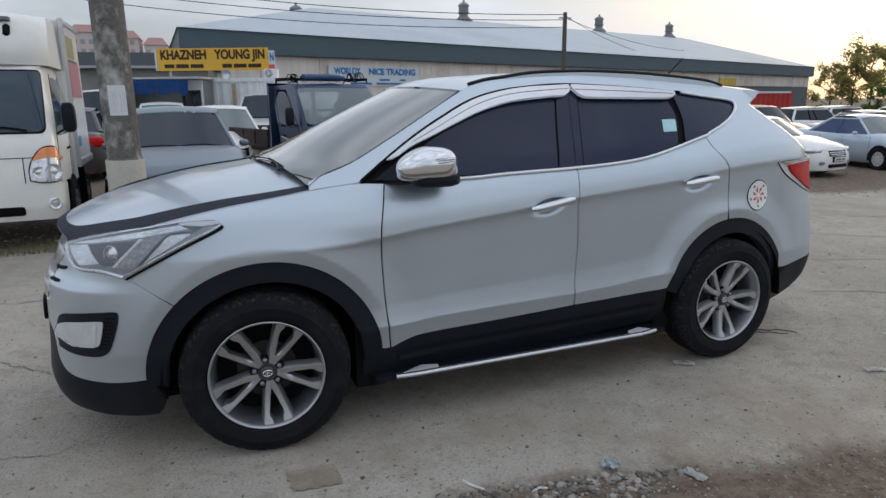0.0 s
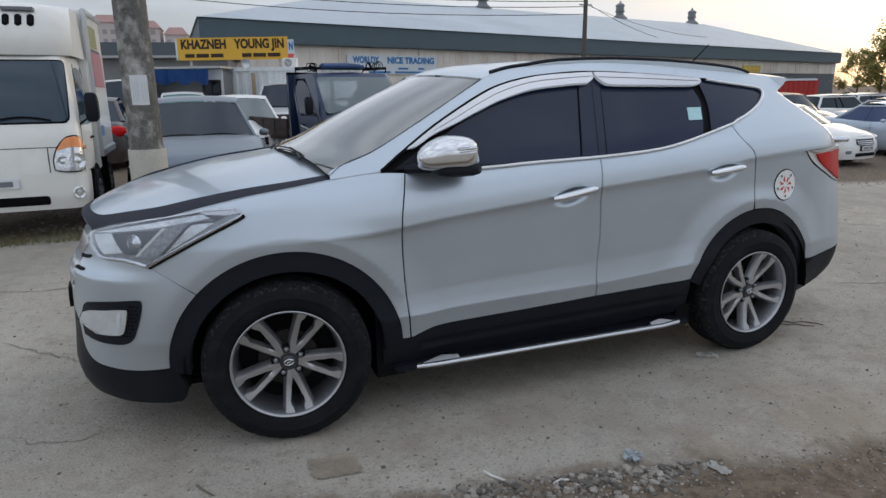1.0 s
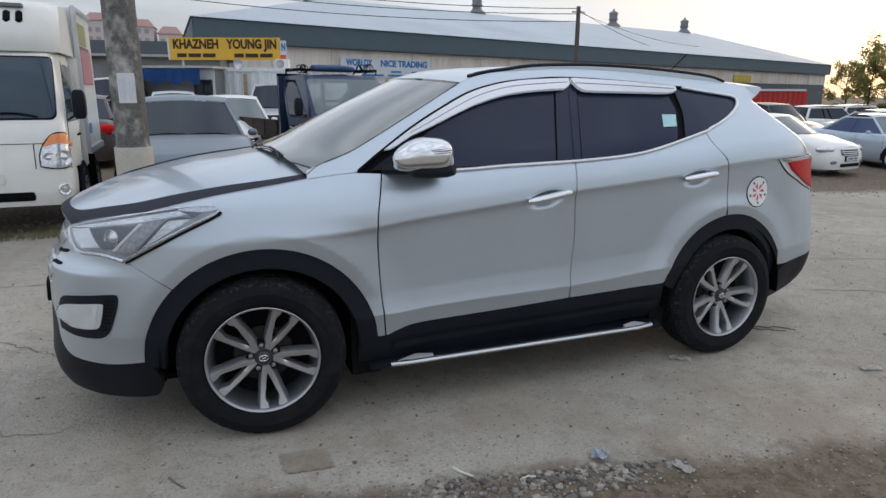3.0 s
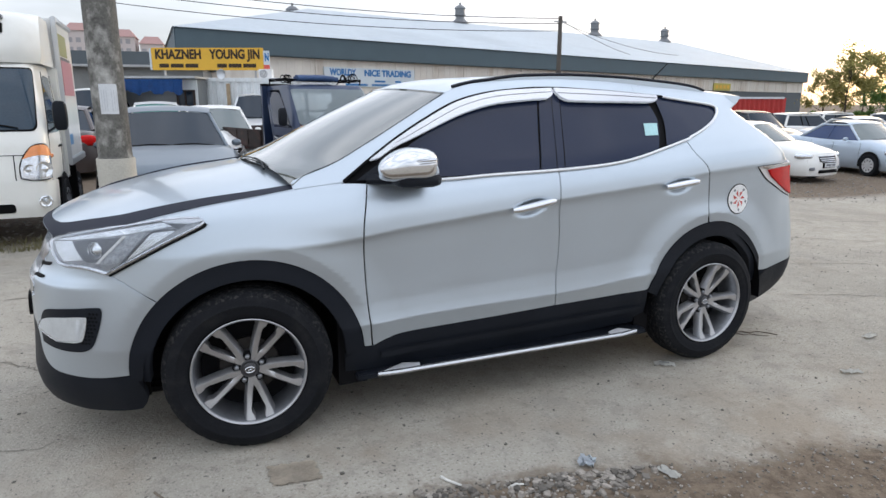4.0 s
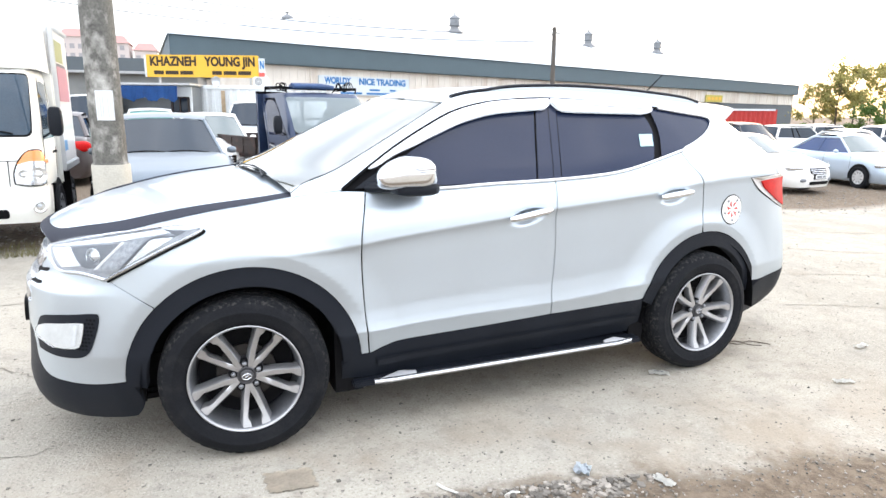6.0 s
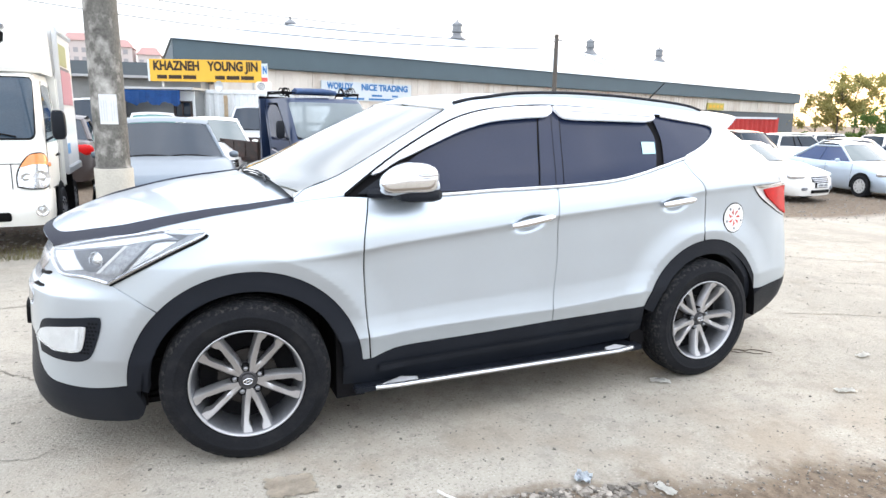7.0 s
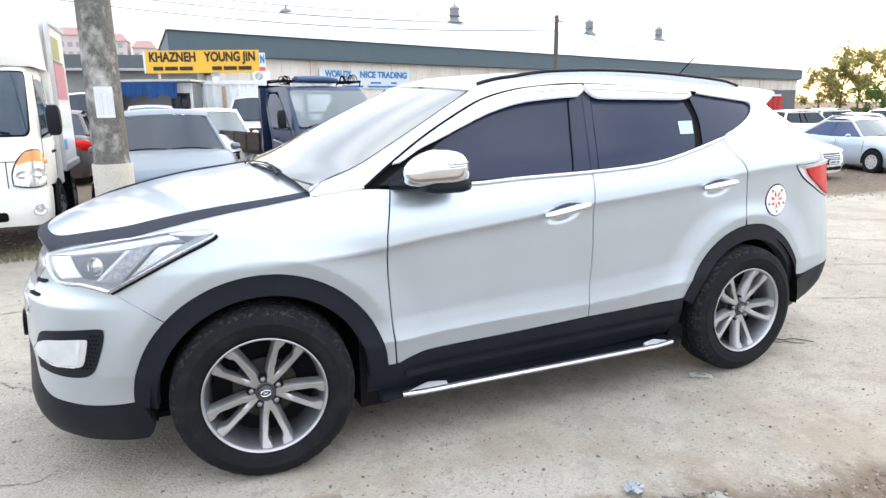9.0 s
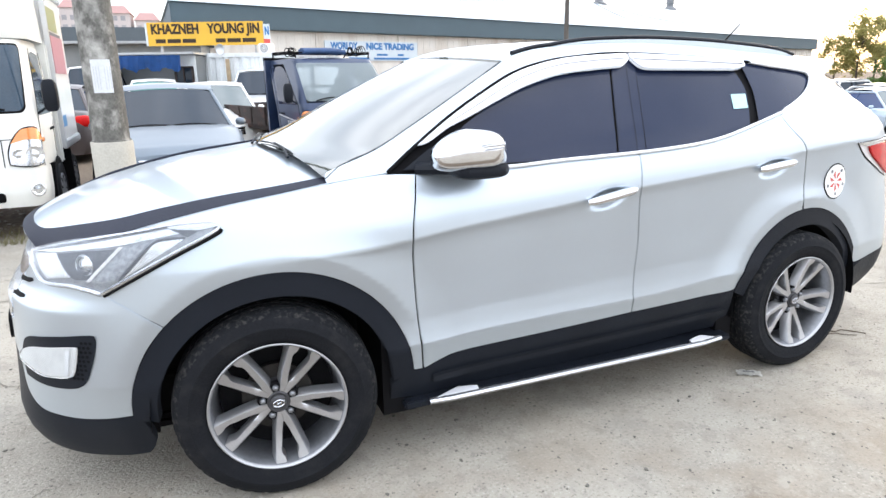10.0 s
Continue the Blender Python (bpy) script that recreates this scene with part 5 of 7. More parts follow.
def build_car(name, label, x, y, z, turn, body, glass=PANE, L=4.5, W=1.74, H=1.45, boot=True, cowl=1.08, top=1.85, roof_end=3.0, rear=3.8, group="", category="car", rails=False, belt=.93, trim=None, front_glass=None, brow=.05):
    """A parked car, nose at the origin and pointing to -x, with lofted body, cabin, lamps and wheels."""
    car = thing(name, x, y, z, turn, label, category, group)
    h = W / 2
    wide = spline([0, .1, .35, .8, 2, L - .9, L - .3, L - .1, L], [h * k for k in (.80, .89, .955, .99, 1, .985, .93, .85, .74)])
    lift = belt - .93
    if boot:
        deck = spline([0, .1, .6, cowl + .1, 2.4, rear, L - .25, L - .05, L], [k + lift for k in (.70, .78, .87, .96, .96, .99, 1.0, .95, .80)])
    else:
        deck = spline([0, .1, .6, cowl + .1, 2.4, L - .2, L - .05, L], [k + lift for k in (.66, .76, .88, .95, .97, 1.0, .98, .8)])
    nose = lambda q, y, z: (1 - smooth(0, 1.1, q)) * (.24 * (abs(y) / h) ** 2.2 + .40 * max(0, z - .50 - lift) + .25 * max(0, .34 - z))
    bm = bmesh.new()
    rows = []
    xs = [0, .03, .08, .16, .28, .45, .7, .95, 1.2, 1.6, 2.0, 2.4, 2.8, 3.2] + [L - k for k in (.95, .7, .45, .28, .16, .08, .03, 0)]
    for q in xs:
        w, d = wide(q), deck(q)
        half = [(.90, .18), (.985, .26), (1, .45), (.995, .58), (.985, min(.70, d - .12)), (.965, d - .07), (.90, d - .015), (.72, d + .012), (.38, d + .03), (0, d + .036)]
        rows.append([(q + nose(q, w * a, b), -w * a, b) for a, b in half] + [(q + nose(q, w * a, b), w * a, b) for a, b in half[-2::-1]])
    V = grid(bm, rows)
    w, d = wide(0), deck(0)
    grid(bm, [[(nose(0, w * a * i / 6, b), w * a * i / 6, b) for i in range(-6, 7)] for a, b in ((.90, .18), (.985, .26), (1, .45), (.99, .56), (.965, d - .07), (.90, d - .015), (.72, d + .012), (.38, d + .03))])
    bm.faces.new(V[-1][::-1])
    bmesh.ops.remove_doubles(bm, verts=bm.verts, dist=.002)
    bmesh.ops.recalc_face_normals(bm, faces=bm.faces)
    finish("body", bm, body, car, soft=50)
    bw, rw = h * .90, h * .66
    zb, n = belt - .01, 10
    ss = [-1 + 2 * i / n for i in range(n + 1)]

    def pane(nm, base, roofline, m):
        bm = bmesh.new()
        grid(bm, [[Vector(base(s)).lerp(Vector(roofline(s)), t) for s in ss] for t in (0, .25, .5, .75, 1)])
        bmesh.ops.recalc_face_normals(bm, faces=bm.faces)
        return finish(nm, bm, m, car, soft=60)
    crown = lambda s: .05 * (1 - s * s)
    f_base, f_top = (lambda s: (cowl + .26 * s * s, s * bw * .97, zb + .04 * (1 - s * s))), (lambda s: (top + .10 * s * s, s * rw, H - .05 - brow + crown(s) * .8))
    r_base, r_top = (lambda s: (rear - .18 * s * s, s * bw * .93, zb + .05)), (lambda s: (roof_end - .06 * s * s, s * rw * .97, H - .06 - brow + crown(s) * .8))
    pane("windscreen", f_base, f_top, front_glass or glass)
    pane("rear_window", r_base, r_top, glass)
    for a, b in ((-.75, -.05), (.0, .68)):
        bm = bmesh.new()
        tube(bm, [Vector(f_base(a + (b - a) * i / 6)).lerp(Vector(f_top(a + (b - a) * i / 6)), .045 + .03 * math.sin(i * .5)) + Vector((-.012, 0, .012)) for i in range(7)], .009, 5)
        part("wiper", bm, SEAL, car)
    for sg in (-1, 1):
        bm = bmesh.new()
        A0, A1, B0, B1 = Vector(f_base(sg)), Vector(f_top(sg)), Vector(r_base(sg)), Vector(r_top(sg))
        grid(bm, [[(A0.lerp(A1, t)).lerp(B0.lerp(B1, t), k / 8) + Vector((0, sg * .05 * math.sin(math.pi * k / 8) * (1 - t * .4), 0)) for k in range(9)] for t in (0, .3, .6, .85, 1)])
        bmesh.ops.recalc_face_normals(bm, faces=bm.faces)
        finish("side_window", bm, glass, car, soft=60)
        for p, q, r in ((A0, A1, .030), (B0, B1, .055)):
            bm = bmesh.new()
            tube(bm, [p + (q - p) * t - Vector((0, sg * .012, 0)) for t in (0, .5, 1)], r, 8)
            part("pillar", bm, body, car)
        for f in ((.50, .64) if not boot else (.50,)):
            bm = bmesh.new()
            tube(bm, [(A0.lerp(A1, t)).lerp(B0.lerp(B1, t), f) + Vector((0, sg * .047 * (1 - t * .4), 0)) for t in (0, .3, .6, .85, 1)], .028, 6)
            part("pillar", bm, trim or SEAL, car)
        bm = bmesh.new()
        tube(bm, [A1.lerp(B1, k / 8) + Vector((0, sg * .03 * math.sin(math.pi * k / 8), .0)) for k in range(9)], .032, 8)
        part("roof_side", bm, body, car)
        bm = bmesh.new()
        blob(bm, (cowl + .62, sg * (h + .03), belt + .05), (.055, .07, .05))
        part("door_mirror", bm, body, car)
        for q in (1.95, 2.85):
            bm = bmesh.new()
            tube(bm, [(q + .10, sg * (wide(q) * .99 + .015), .79 + lift), (q + .20, sg * (wide(q) * .99 + .03), .80 + lift), (q + .30, sg * (wide(q) * .99 + .015), .80 + lift)], .012, 6)
            part("door_handle", bm, body, car)
        for q in (1.22, 2.18, 3.05):
            bm = bmesh.new()
            tube(bm, [(q, sg * wide(q) * k, z) for k, z in ((.986, .27), (1.0, .45), (.995, .58), (.985, min(.70, deck(q) - .12)), (.965, deck(q) - .07))], .004, 5)
            part("door_gap", bm, SEAL, car)
        bm = bmesh.new()
        blob(bm, (.32, sg * wide(.25) * .80, .665 + lift), (.135, .215, .085), 2.8)
        bmesh.ops.transform(bm, matrix=Matrix.Translation((.30, sg * wide(.25) * .8, 0)) @ Matrix.Rotation(radians(sg * -38), 4, "Z") @ Matrix.Translation((-.30, -sg * wide(.25) * .8, 0)), verts=bm.verts)
        lamp = part("headlamp", bm, LAMP_MID, car, "clear headlamp")
        bm = bmesh.new()
        blob(bm, (L - .10, sg * h * .74, .82 + lift), (.10, .20, .11), 3)
        part("tail_lamp", bm, RED_LENS, car)
        bm = bmesh.new()
        blob(bm, (.125, sg * h * .62, .36), (.06, .10, .045), 3)
        part("fog_lamp", bm, PRINT, car)
        if rails:
            bm = bmesh.new()
            tube(bm, [A1.lerp(B1, k / 8) + Vector((0, -sg * .06, .05 + .04 * min(1, 4 * (k / 8) * (1 - k / 8)))) for k in range(9)], .018, 6)
            part("roof_rail", bm, trim or HUBCAP, car)
    bm = bmesh.new()
    grid(bm, [[Vector(f_top(s)).lerp(Vector(r_top(s)), k / 8) + Vector((0, s * .03 * math.sin(math.pi * k / 8), .012 + (.03 + brow) * math.sin(math.pi * k / 8) ** .55)) for s in ss] for k in range(9)])
    bmesh.ops.recalc_face_normals(bm, faces=bm.faces)
    finish("roof", bm, body, car, soft=60)
    bm = bmesh.new()
    grid(bm, [[(nose(0, y, z) - .006, y, z) for y in [-.36 + .09 * i for i in range(9)]] for z in (.53 + lift, .58 + lift, .63 + lift, .675 + lift)])
    grille = part("grille", bm, SEAL, car)
    for z, k in ((.53, .30), (.575, .33), (.62, .35), (.672, .37)):
        bm = bmesh.new()
        tube(bm, [(nose(0, k * i / 4, z + lift) - .012, k * i / 4, z + lift) for i in range(-4, 5)], .012, 6)
        part("grille_bar", bm, CHROME, grille)
    part("plate_holder", boxes((-.016, .03, -.255, .255, .385, .515), bevel=.004), SEAL, car)
    part("bumper_intake", boxes((.0, .08, -.36, .36, .25, .33), bevel=.01), SEAL, car)
    plate = part("number_plate", boxes((-.028, -.012, -.235, .235, .40, .50), bevel=.004), PLATE, car)
    for a, b in ((-.19, -.06), (-.02, .19)):
        part("print_bar", boxes((-.031, -.027, a, b, .425, .475)), PRINT, plate)
    part("number_plate", boxes((L + .0, L + .012, -.235, .235, .62, .72), bevel=.004), PLATE, car)
    r = .31
    for q in (.86, .86 + L * .585):
        for sg in (-1, 1):
            bm = bmesh.new()
            lathe(bm, [(r + .055, sg * (wide(q) + .003)), (r + .045, sg * (wide(q) + .006)), (.05, sg * (wide(q) + .002))], 30, centre=(q, 0, r + .01), a0=-12, a1=192)
            bmesh.ops.recalc_face_normals(bm, faces=bm.faces)
            part("wheel_arch", bm, SEAL, car)
            small_wheel(car, q, sg * (wide(q) - .085), r, -sg)
    return car


# ---- cab-over trucks ----
cab_front = spline([.3, .5, .72, .9, 1.10, 1.26, 1.93, 2.02], [.05, 0, 0, .015, .05, .11, .48, .60])
cab_half = spline([.3, .5, 1.1, 1.25, 1.95], [.83, .86, .87, .86, .75])


def cab_at(u, z):
    """Round the cab: u runs from the middle of its front along to its sides."""
    w, y0, rc = cab_half(z), cab_front(z), .15
    a, s = abs(u), 1 if u >= 0 else -1
    if a <= w - rc:
        return (u, y0 + .02 * (a / w) ** 2, z)
    b = (a - (w - rc)) / rc
    if b <= math.pi / 2:
        return (s * (w - rc + rc * math.sin(b)), y0 + .02 * ((w - rc) / w) ** 2 + rc * (1 - math.cos(b)), z)
    return (s * w, y0 + .02 * ((w - rc) / w) ** 2 + rc + (b - math.pi / 2) * rc, z)


def rect(u0, u1, z0, z1, r=.03, n=4):
    pts = []
    for cu, cz, a in ((u1 - r, z0 + r, -90), (u1 - r, z1 - r, 0), (u0 + r, z1 - r, 90), (u0 + r, z0 + r, 180)):
        pts += [(cu + r * math.cos(radians(a + 90 * i / n)), cz + r * math.sin(radians(a + 90 * i / n))) for i in range(n + 1)]
    return pts


def build_cab(t, body, glass, open_back=False):
    """The cab of a light truck under t, facing -y, with its windows, lamps, bumper and mirrors."""
    U = 1.92
    if open_back:
        patch("cab_shell", [(-U, .70), (U, .70), (U, 1.25), (-U, 1.25)], cab_at, body, t, .07, depth=.02)
        patch("cab_header", [(-U, 1.92), (U, 1.92), (U, 2.0), (-U, 2.0)], cab_at, body, t, .07, depth=.02)
        for s in (-1, 1):
            for q in ([(.78, 1.25), (1.10, 1.25), (1.24, 1.92), (.78, 1.92)], [(1.77, 1.25), (U, 1.25), (U, 1.92), (1.75, 1.92)]):
                patch("cab_pillar", [(s * p[0], p[1]) for p in q][::s], cab_at, body, t, .07, depth=.02)
    else:
        patch("cab_shell", [(-U, .70), (U, .70), (U, 2.0), (-U, 2.0)], cab_at, body, t, .07, depth=.02)
    patch("bumper", rect(-1.15, 1.15, .34, .715, .05), cab_at, body, t, .06, lift=.035, depth=.05)
    patch("bumper_intake", rect(-.52, .52, .40, .49, .03), cab_at, SEAL, t, .06, lift=.04, depth=.01)
    bm = bmesh.new()
    rows = []
    for i in range(13):
        s = -1 + 2 * i / 12
        rows.append([(s * .76, .60, 1.985 - .02 * s * s), (s * .74, .75, 2.03 - .03 * s * s), (s * .74, 1.2, 2.04 - .03 * s * s), (s * .75, 1.62, 2.0 - .02 * s * s)])
    grid(bm, rows)
    bmesh.ops.recalc_face_normals(bm, faces=bm.faces)
    part("roof", bm, body, t)
    if open_back:
        part("cab_back", boxes((-.86, .86, 1.60, 1.66, .60, 1.30), (-.86, .86, 1.60, 1.66, 1.78, 2.0), (-.86, -.55, 1.60, 1.66, 1.30, 1.78), (.55, .86, 1.60, 1.66, 1.30, 1.78), (-.03, .03, 1.60, 1.66, 1.30, 1.78)), body, t)
        for sx in (-.45, .45):
            part("seat", boxes((sx - .25, sx + .25, .75, 1.30, .75, .95), (sx - .25, sx + .25, 1.25, 1.42, .9, 1.42), (sx - .13, sx + .13, 1.30, 1.40, 1.40, 1.62), bevel=.04), CABIN, t)
        part("dashboard", boxes((-.78, .78, .25, .50, .9, 1.22), bevel=.05), CABIN, t)
        bm = bmesh.new()
        tube(bm, [(-.42 + .19 * math.cos(radians(20 * i)), .60 + .05 * math.sin(radians(20 * i)), 1.25 + .17 * math.sin(radians(20 * i))) for i in range(18)], .015, 6, True)
        part("steering_wheel", bm, CABIN, t)
    else:
        part("cab_back", boxes((-.86, .86, 1.60, 1.66, .60, 2.0), bevel=.02), body, t)
    part("cab_floor", boxes((-.80, .80, .25, 1.6, .45, .60), bevel=.02), SEAL, t)
    if not open_back:
        patch("windscreen_seal", rect(-.80, .80, 1.255, 1.945, .07), cab_at, SEAL, t, .06, lift=.003, depth=.0)
    scr = patch("windscreen", rect(-.78, .78, 1.275, 1.925, .06), cab_at, glass, t, .06, lift=.008, depth=.004)
    for a, b in ((-.62, -.02), (.02, .62)):
        bm = bmesh.new()
        tube(bm, [Vector(cab_at(a + (b - a) * i / 6, 1.285 + .05 * math.sin(i / 6 * 3))) + Vector((0, -.03, .0)) for i in range(7)], .010, 6)
        part("wiper", bm, SEAL, t)
    patch("panel_gap", [(-.84, 1.000), (.84, 1.000), (.84, 1.008), (-.84, 1.008)], cab_at, SEAL, t, .06, lift=.003, depth=.0)
    patch("panel_gap", [(-.56, .735), (-.55, .735), (-.55, 1.0), (-.56, 1.0)], cab_at, SEAL, t, .06, lift=.003, depth=.0)
    patch("panel_gap", [(.55, .735), (.56, .735), (.56, 1.0), (.55, 1.0)], cab_at, SEAL, t, .06, lift=.003, depth=.0)
    bm = bmesh.new()
    tube(bm, [(.075 * math.cos(radians(20 * i)), -.012, .86 + .05 * math.sin(radians(20 * i))) for i in range(18)], .008, 6, True)
    part("emblem", bm, CHROME, t)
    for s in (-1, 1):
        o = lambda pts: [(s * p[0], p[1]) for p in pts][::s]
        shape = outline([(.60, .76), (.70, .738), (.86, .735), (.945, .765), (.962, .86), (.945, .96), (.90, 1.09), (.83, 1.122), (.73, 1.10), (.645, 1.00), (.60, .88), (.60, .76)])
        lamp = patch("headlamp", o(shape), cab_at, LAMP_MID, t, .05, lift=.012, depth=.02, label="headlamp with an amber upper lens")
        bm = bmesh.new()
        tube(bm, [Vector(cab_at(s * p[0], p[1])) + Vector((s * .004, -.012, 0)) for p in shape], .007, 6, True)
        part("lamp_rim", bm, SEAL, lamp)
        patch("amber_lens", o(outline([(.635, .965), (.78, 1.0), (.935, .985)], [(.935, .985), (.89, 1.08), (.83, 1.112)], [(.83, 1.112), (.73, 1.09), (.635, .965)])), cab_at, AMBER, lamp, .05, lift=.022, depth=.01)
        for cu, r in ((.835, .085), (.69, .06)):
            bm = bmesh.new()
            c = Vector(cab_at(s * cu, .85))
            lathe(bm, [(r, .01), (r * .98, -.012), (r * .8, -.006), (r * .5, .004), (r * .3, -.012), (.001, -.018)], 24, centre=(0, 0, 0))
            bmesh.ops.transform(bm, matrix=Matrix.Translation(c + Vector((0, -.012, 0))) @ Matrix.Rotation(radians(s * 22), 4, "Z"), verts=bm.verts)
            part("reflector", bm, LAMP_IN, lamp)
        bm = bmesh.new()
        c = Vector(cab_at(s * .80, .50))
        lathe(bm, [(.068, .02), (.068, -.055), (.055, -.06), (.04, -.05), (.001, -.055)], 24, centre=(0, 0, 0))
        bmesh.ops.transform(bm, matrix=Matrix.Translation(c) @ Matrix.Rotation(radians(s * 18), 4, "Z"), verts=bm.verts)
        part("fog_lamp", bm, LAMP_IN, t)
        win = patch("door_window", o(outline([(1.06, 1.22), (1.78, 1.22)], [(1.78, 1.22), (1.76, 1.86)], [(1.76, 1.86), (1.33, 1.87), (1.18, 1.62), (1.06, 1.22)])), cab_at, TINT if open_back else glass, t, .06, lift=.004, depth=.003)
        for p, q in (((1.0, .62), (1.0, 1.2)), ((1.0, 1.2), (1.27, 1.92)), ((1.86, .62), (1.83, 1.93))):
            bm = bmesh.new()
            tube(bm, [cab_at(s * (p[0] + (q[0] - p[0]) * i / 6), p[1] + (q[1] - p[1]) * i / 6) for i in range(7)], .006, 5)
            part("door_gap", bm, SEAL, t)
        bm = bmesh.new()
        tube(bm, [cab_at(s * 1.62, 1.05), Vector(cab_at(s * 1.68, 1.06)) + Vector((s * .03, 0, 0)), cab_at(s * 1.76, 1.06)], .012, 6)
        part("door_handle", bm, SEAL, t)
        bm = bmesh.new()
        blob(bm, (s * 1.00, .36, 1.42), (.075, .05, .165), 4)
        mir = part("door_mirror", bm, CLAD, t, "black door mirror")
        bm = bmesh.new()
        tube(bm, [cab_at(s * 1.04, 1.24), (s * .95, .36, 1.30), (s * .98, .36, 1.42)], .014, 6)
        part("mirror_arm", bm, CLAD, mir)
        bm = bmesh.new()
        blob(bm, Vector(cab_at(s * 1.08, .98)), (.02, .04, .025), 3, 10)
        part("side_marker", bm, AMBER, t)
        bm = bmesh.new()
        lathe(bm, [(.40, s * .868), (.39, s * .875), (.1, s * .872)], 28, "x", centre=(0, 1.05, .33), a0=-5, a1=185)
        bmesh.ops.recalc_face_normals(bm, faces=bm.faces)
        part("wheel_arch", bm, SEAL, t)
        small_wheel(t, s * .79, 1.05, .33, -s, PRINT, "x")


def build_van():
    t = thing("refrigerated_van", -2.37, 4.42, 0, 0, "cream-white cab-over truck with a white refrigerated box body", "truck")
    build_cab(t, CREAM_PAINT, PANE_VAN)
    boxy = part("cargo_box", boxes((-.86, .86, 1.75, 3.25, .78, 2.62), bevel=.03), WHITE_PAINT, t, "white box body with printed side panels")
    for x in (-.865, .865):
        part("corner_post", boxes((x - .03, x + .03, 1.72, 1.80, .76, 2.64), bevel=.012), PALE_PAINT, boxy)
        part("top_rail", boxes((x - .025, x + .025, 1.80, 3.25, 2.58, 2.65), bevel=.012), PALE_PAINT, boxy)
        part("bottom_rail", boxes((x - .025, x + .025, 1.80, 3.25, .74, .84), bevel=.012), PALE_PAINT, boxy)
    for m, r in ((mat("print_green", (0.28, 0.29, 0.13), .5), (.861, .869, 2.0, 2.7, 2.18, 2.46)), (mat("print_pink", (0.42, 0.19, 0.22), .5), (.861, .870, 2.05, 3.0, 1.66, 2.12)),
                 (mat("print_dark", (0.10, 0.10, 0.12), .5), (.861, .868, 2.0, 2.9, 2.10, 2.16)), (mat("print_blue", (0.10, 0.30, 0.55), .5), (.861, .869, 2.0, 2.3, 1.0, 1.14))):
        part("side_print", boxes(r), m, boxy)
    # wind deflector over the cab
    bm = bmesh.new()
    rows = []
    for i in range(17):
        s = -1 + 2 * i / 16
        k = abs(s) ** 6
        rows.append([(s * .82, .52 + .20 * k, 2.0), (s * .845, .48 + .22 * k, 2.12), (s * .845, .52 + .22 * k, 2.30), (s * .84, .62 + .20 * k, 2.46 - .03 * s * s), (s * .82, .80 + .16 * k, 2.57 - .05 * s * s), (s * .80, 1.15, 2.63 - .06 * s * s), (s * .80, 1.68, 2.62 - .06 * s * s)])
    grid(bm, rows)
    for r in (rows[0], rows[-1]):
        bm.faces.new([bm.verts.new(p) for p in r] + [bm.verts.new((r[0][0], 1.68, 2.0))])
    bmesh.ops.recalc_face_normals(bm, faces=bm.faces)
    d = part("wind_deflector", bm, CREAM_PAINT, t)
    plate = part("number_plate", boxes((-.26, .26, -.055, -.04, .585, .69), bevel=.006), PLATE, t)
    for a, b in ((-.20, -.08), (-.03, .20)):
        part("print_bar", boxes((a, b, -.059, -.054, .61, .665)), PRINT, plate)
    for k in range(7):
        x = -.22 + .118 * k
        bm = bmesh.new()
        box(bm, -.034, .034, -.03, .03, -.075, .075, bevel=.016)
        bmesh.ops.transform(bm, matrix=Matrix.Translation((x, .572, 2.365)) @ Matrix.Rotation(radians(-32), 4, "X"), verts=bm.verts)
        part("vent_slot", bm, SEAL, d)
    for k in range(2):
        part("print_bar", boxes((-.15 + .36 * k, .16 + .36 * k, .600, .70, 2.475, 2.515), bevel=.004), PRINT, d)
    part("chassis", boxes((-.35, -.25, 1.6, 3.2, .55, .75), (.25, .35, 1.6, 3.2, .55, .75)), SEAL, t)
    for s in (-1, 1):
        small_wheel(t, s * .72, 2.75, .30, -s, PRINT, "x")
        part("mudguard", boxes((s * .60, s * .85, 2.33, 2.38, .20, .70)), SEAL, t)
    return t


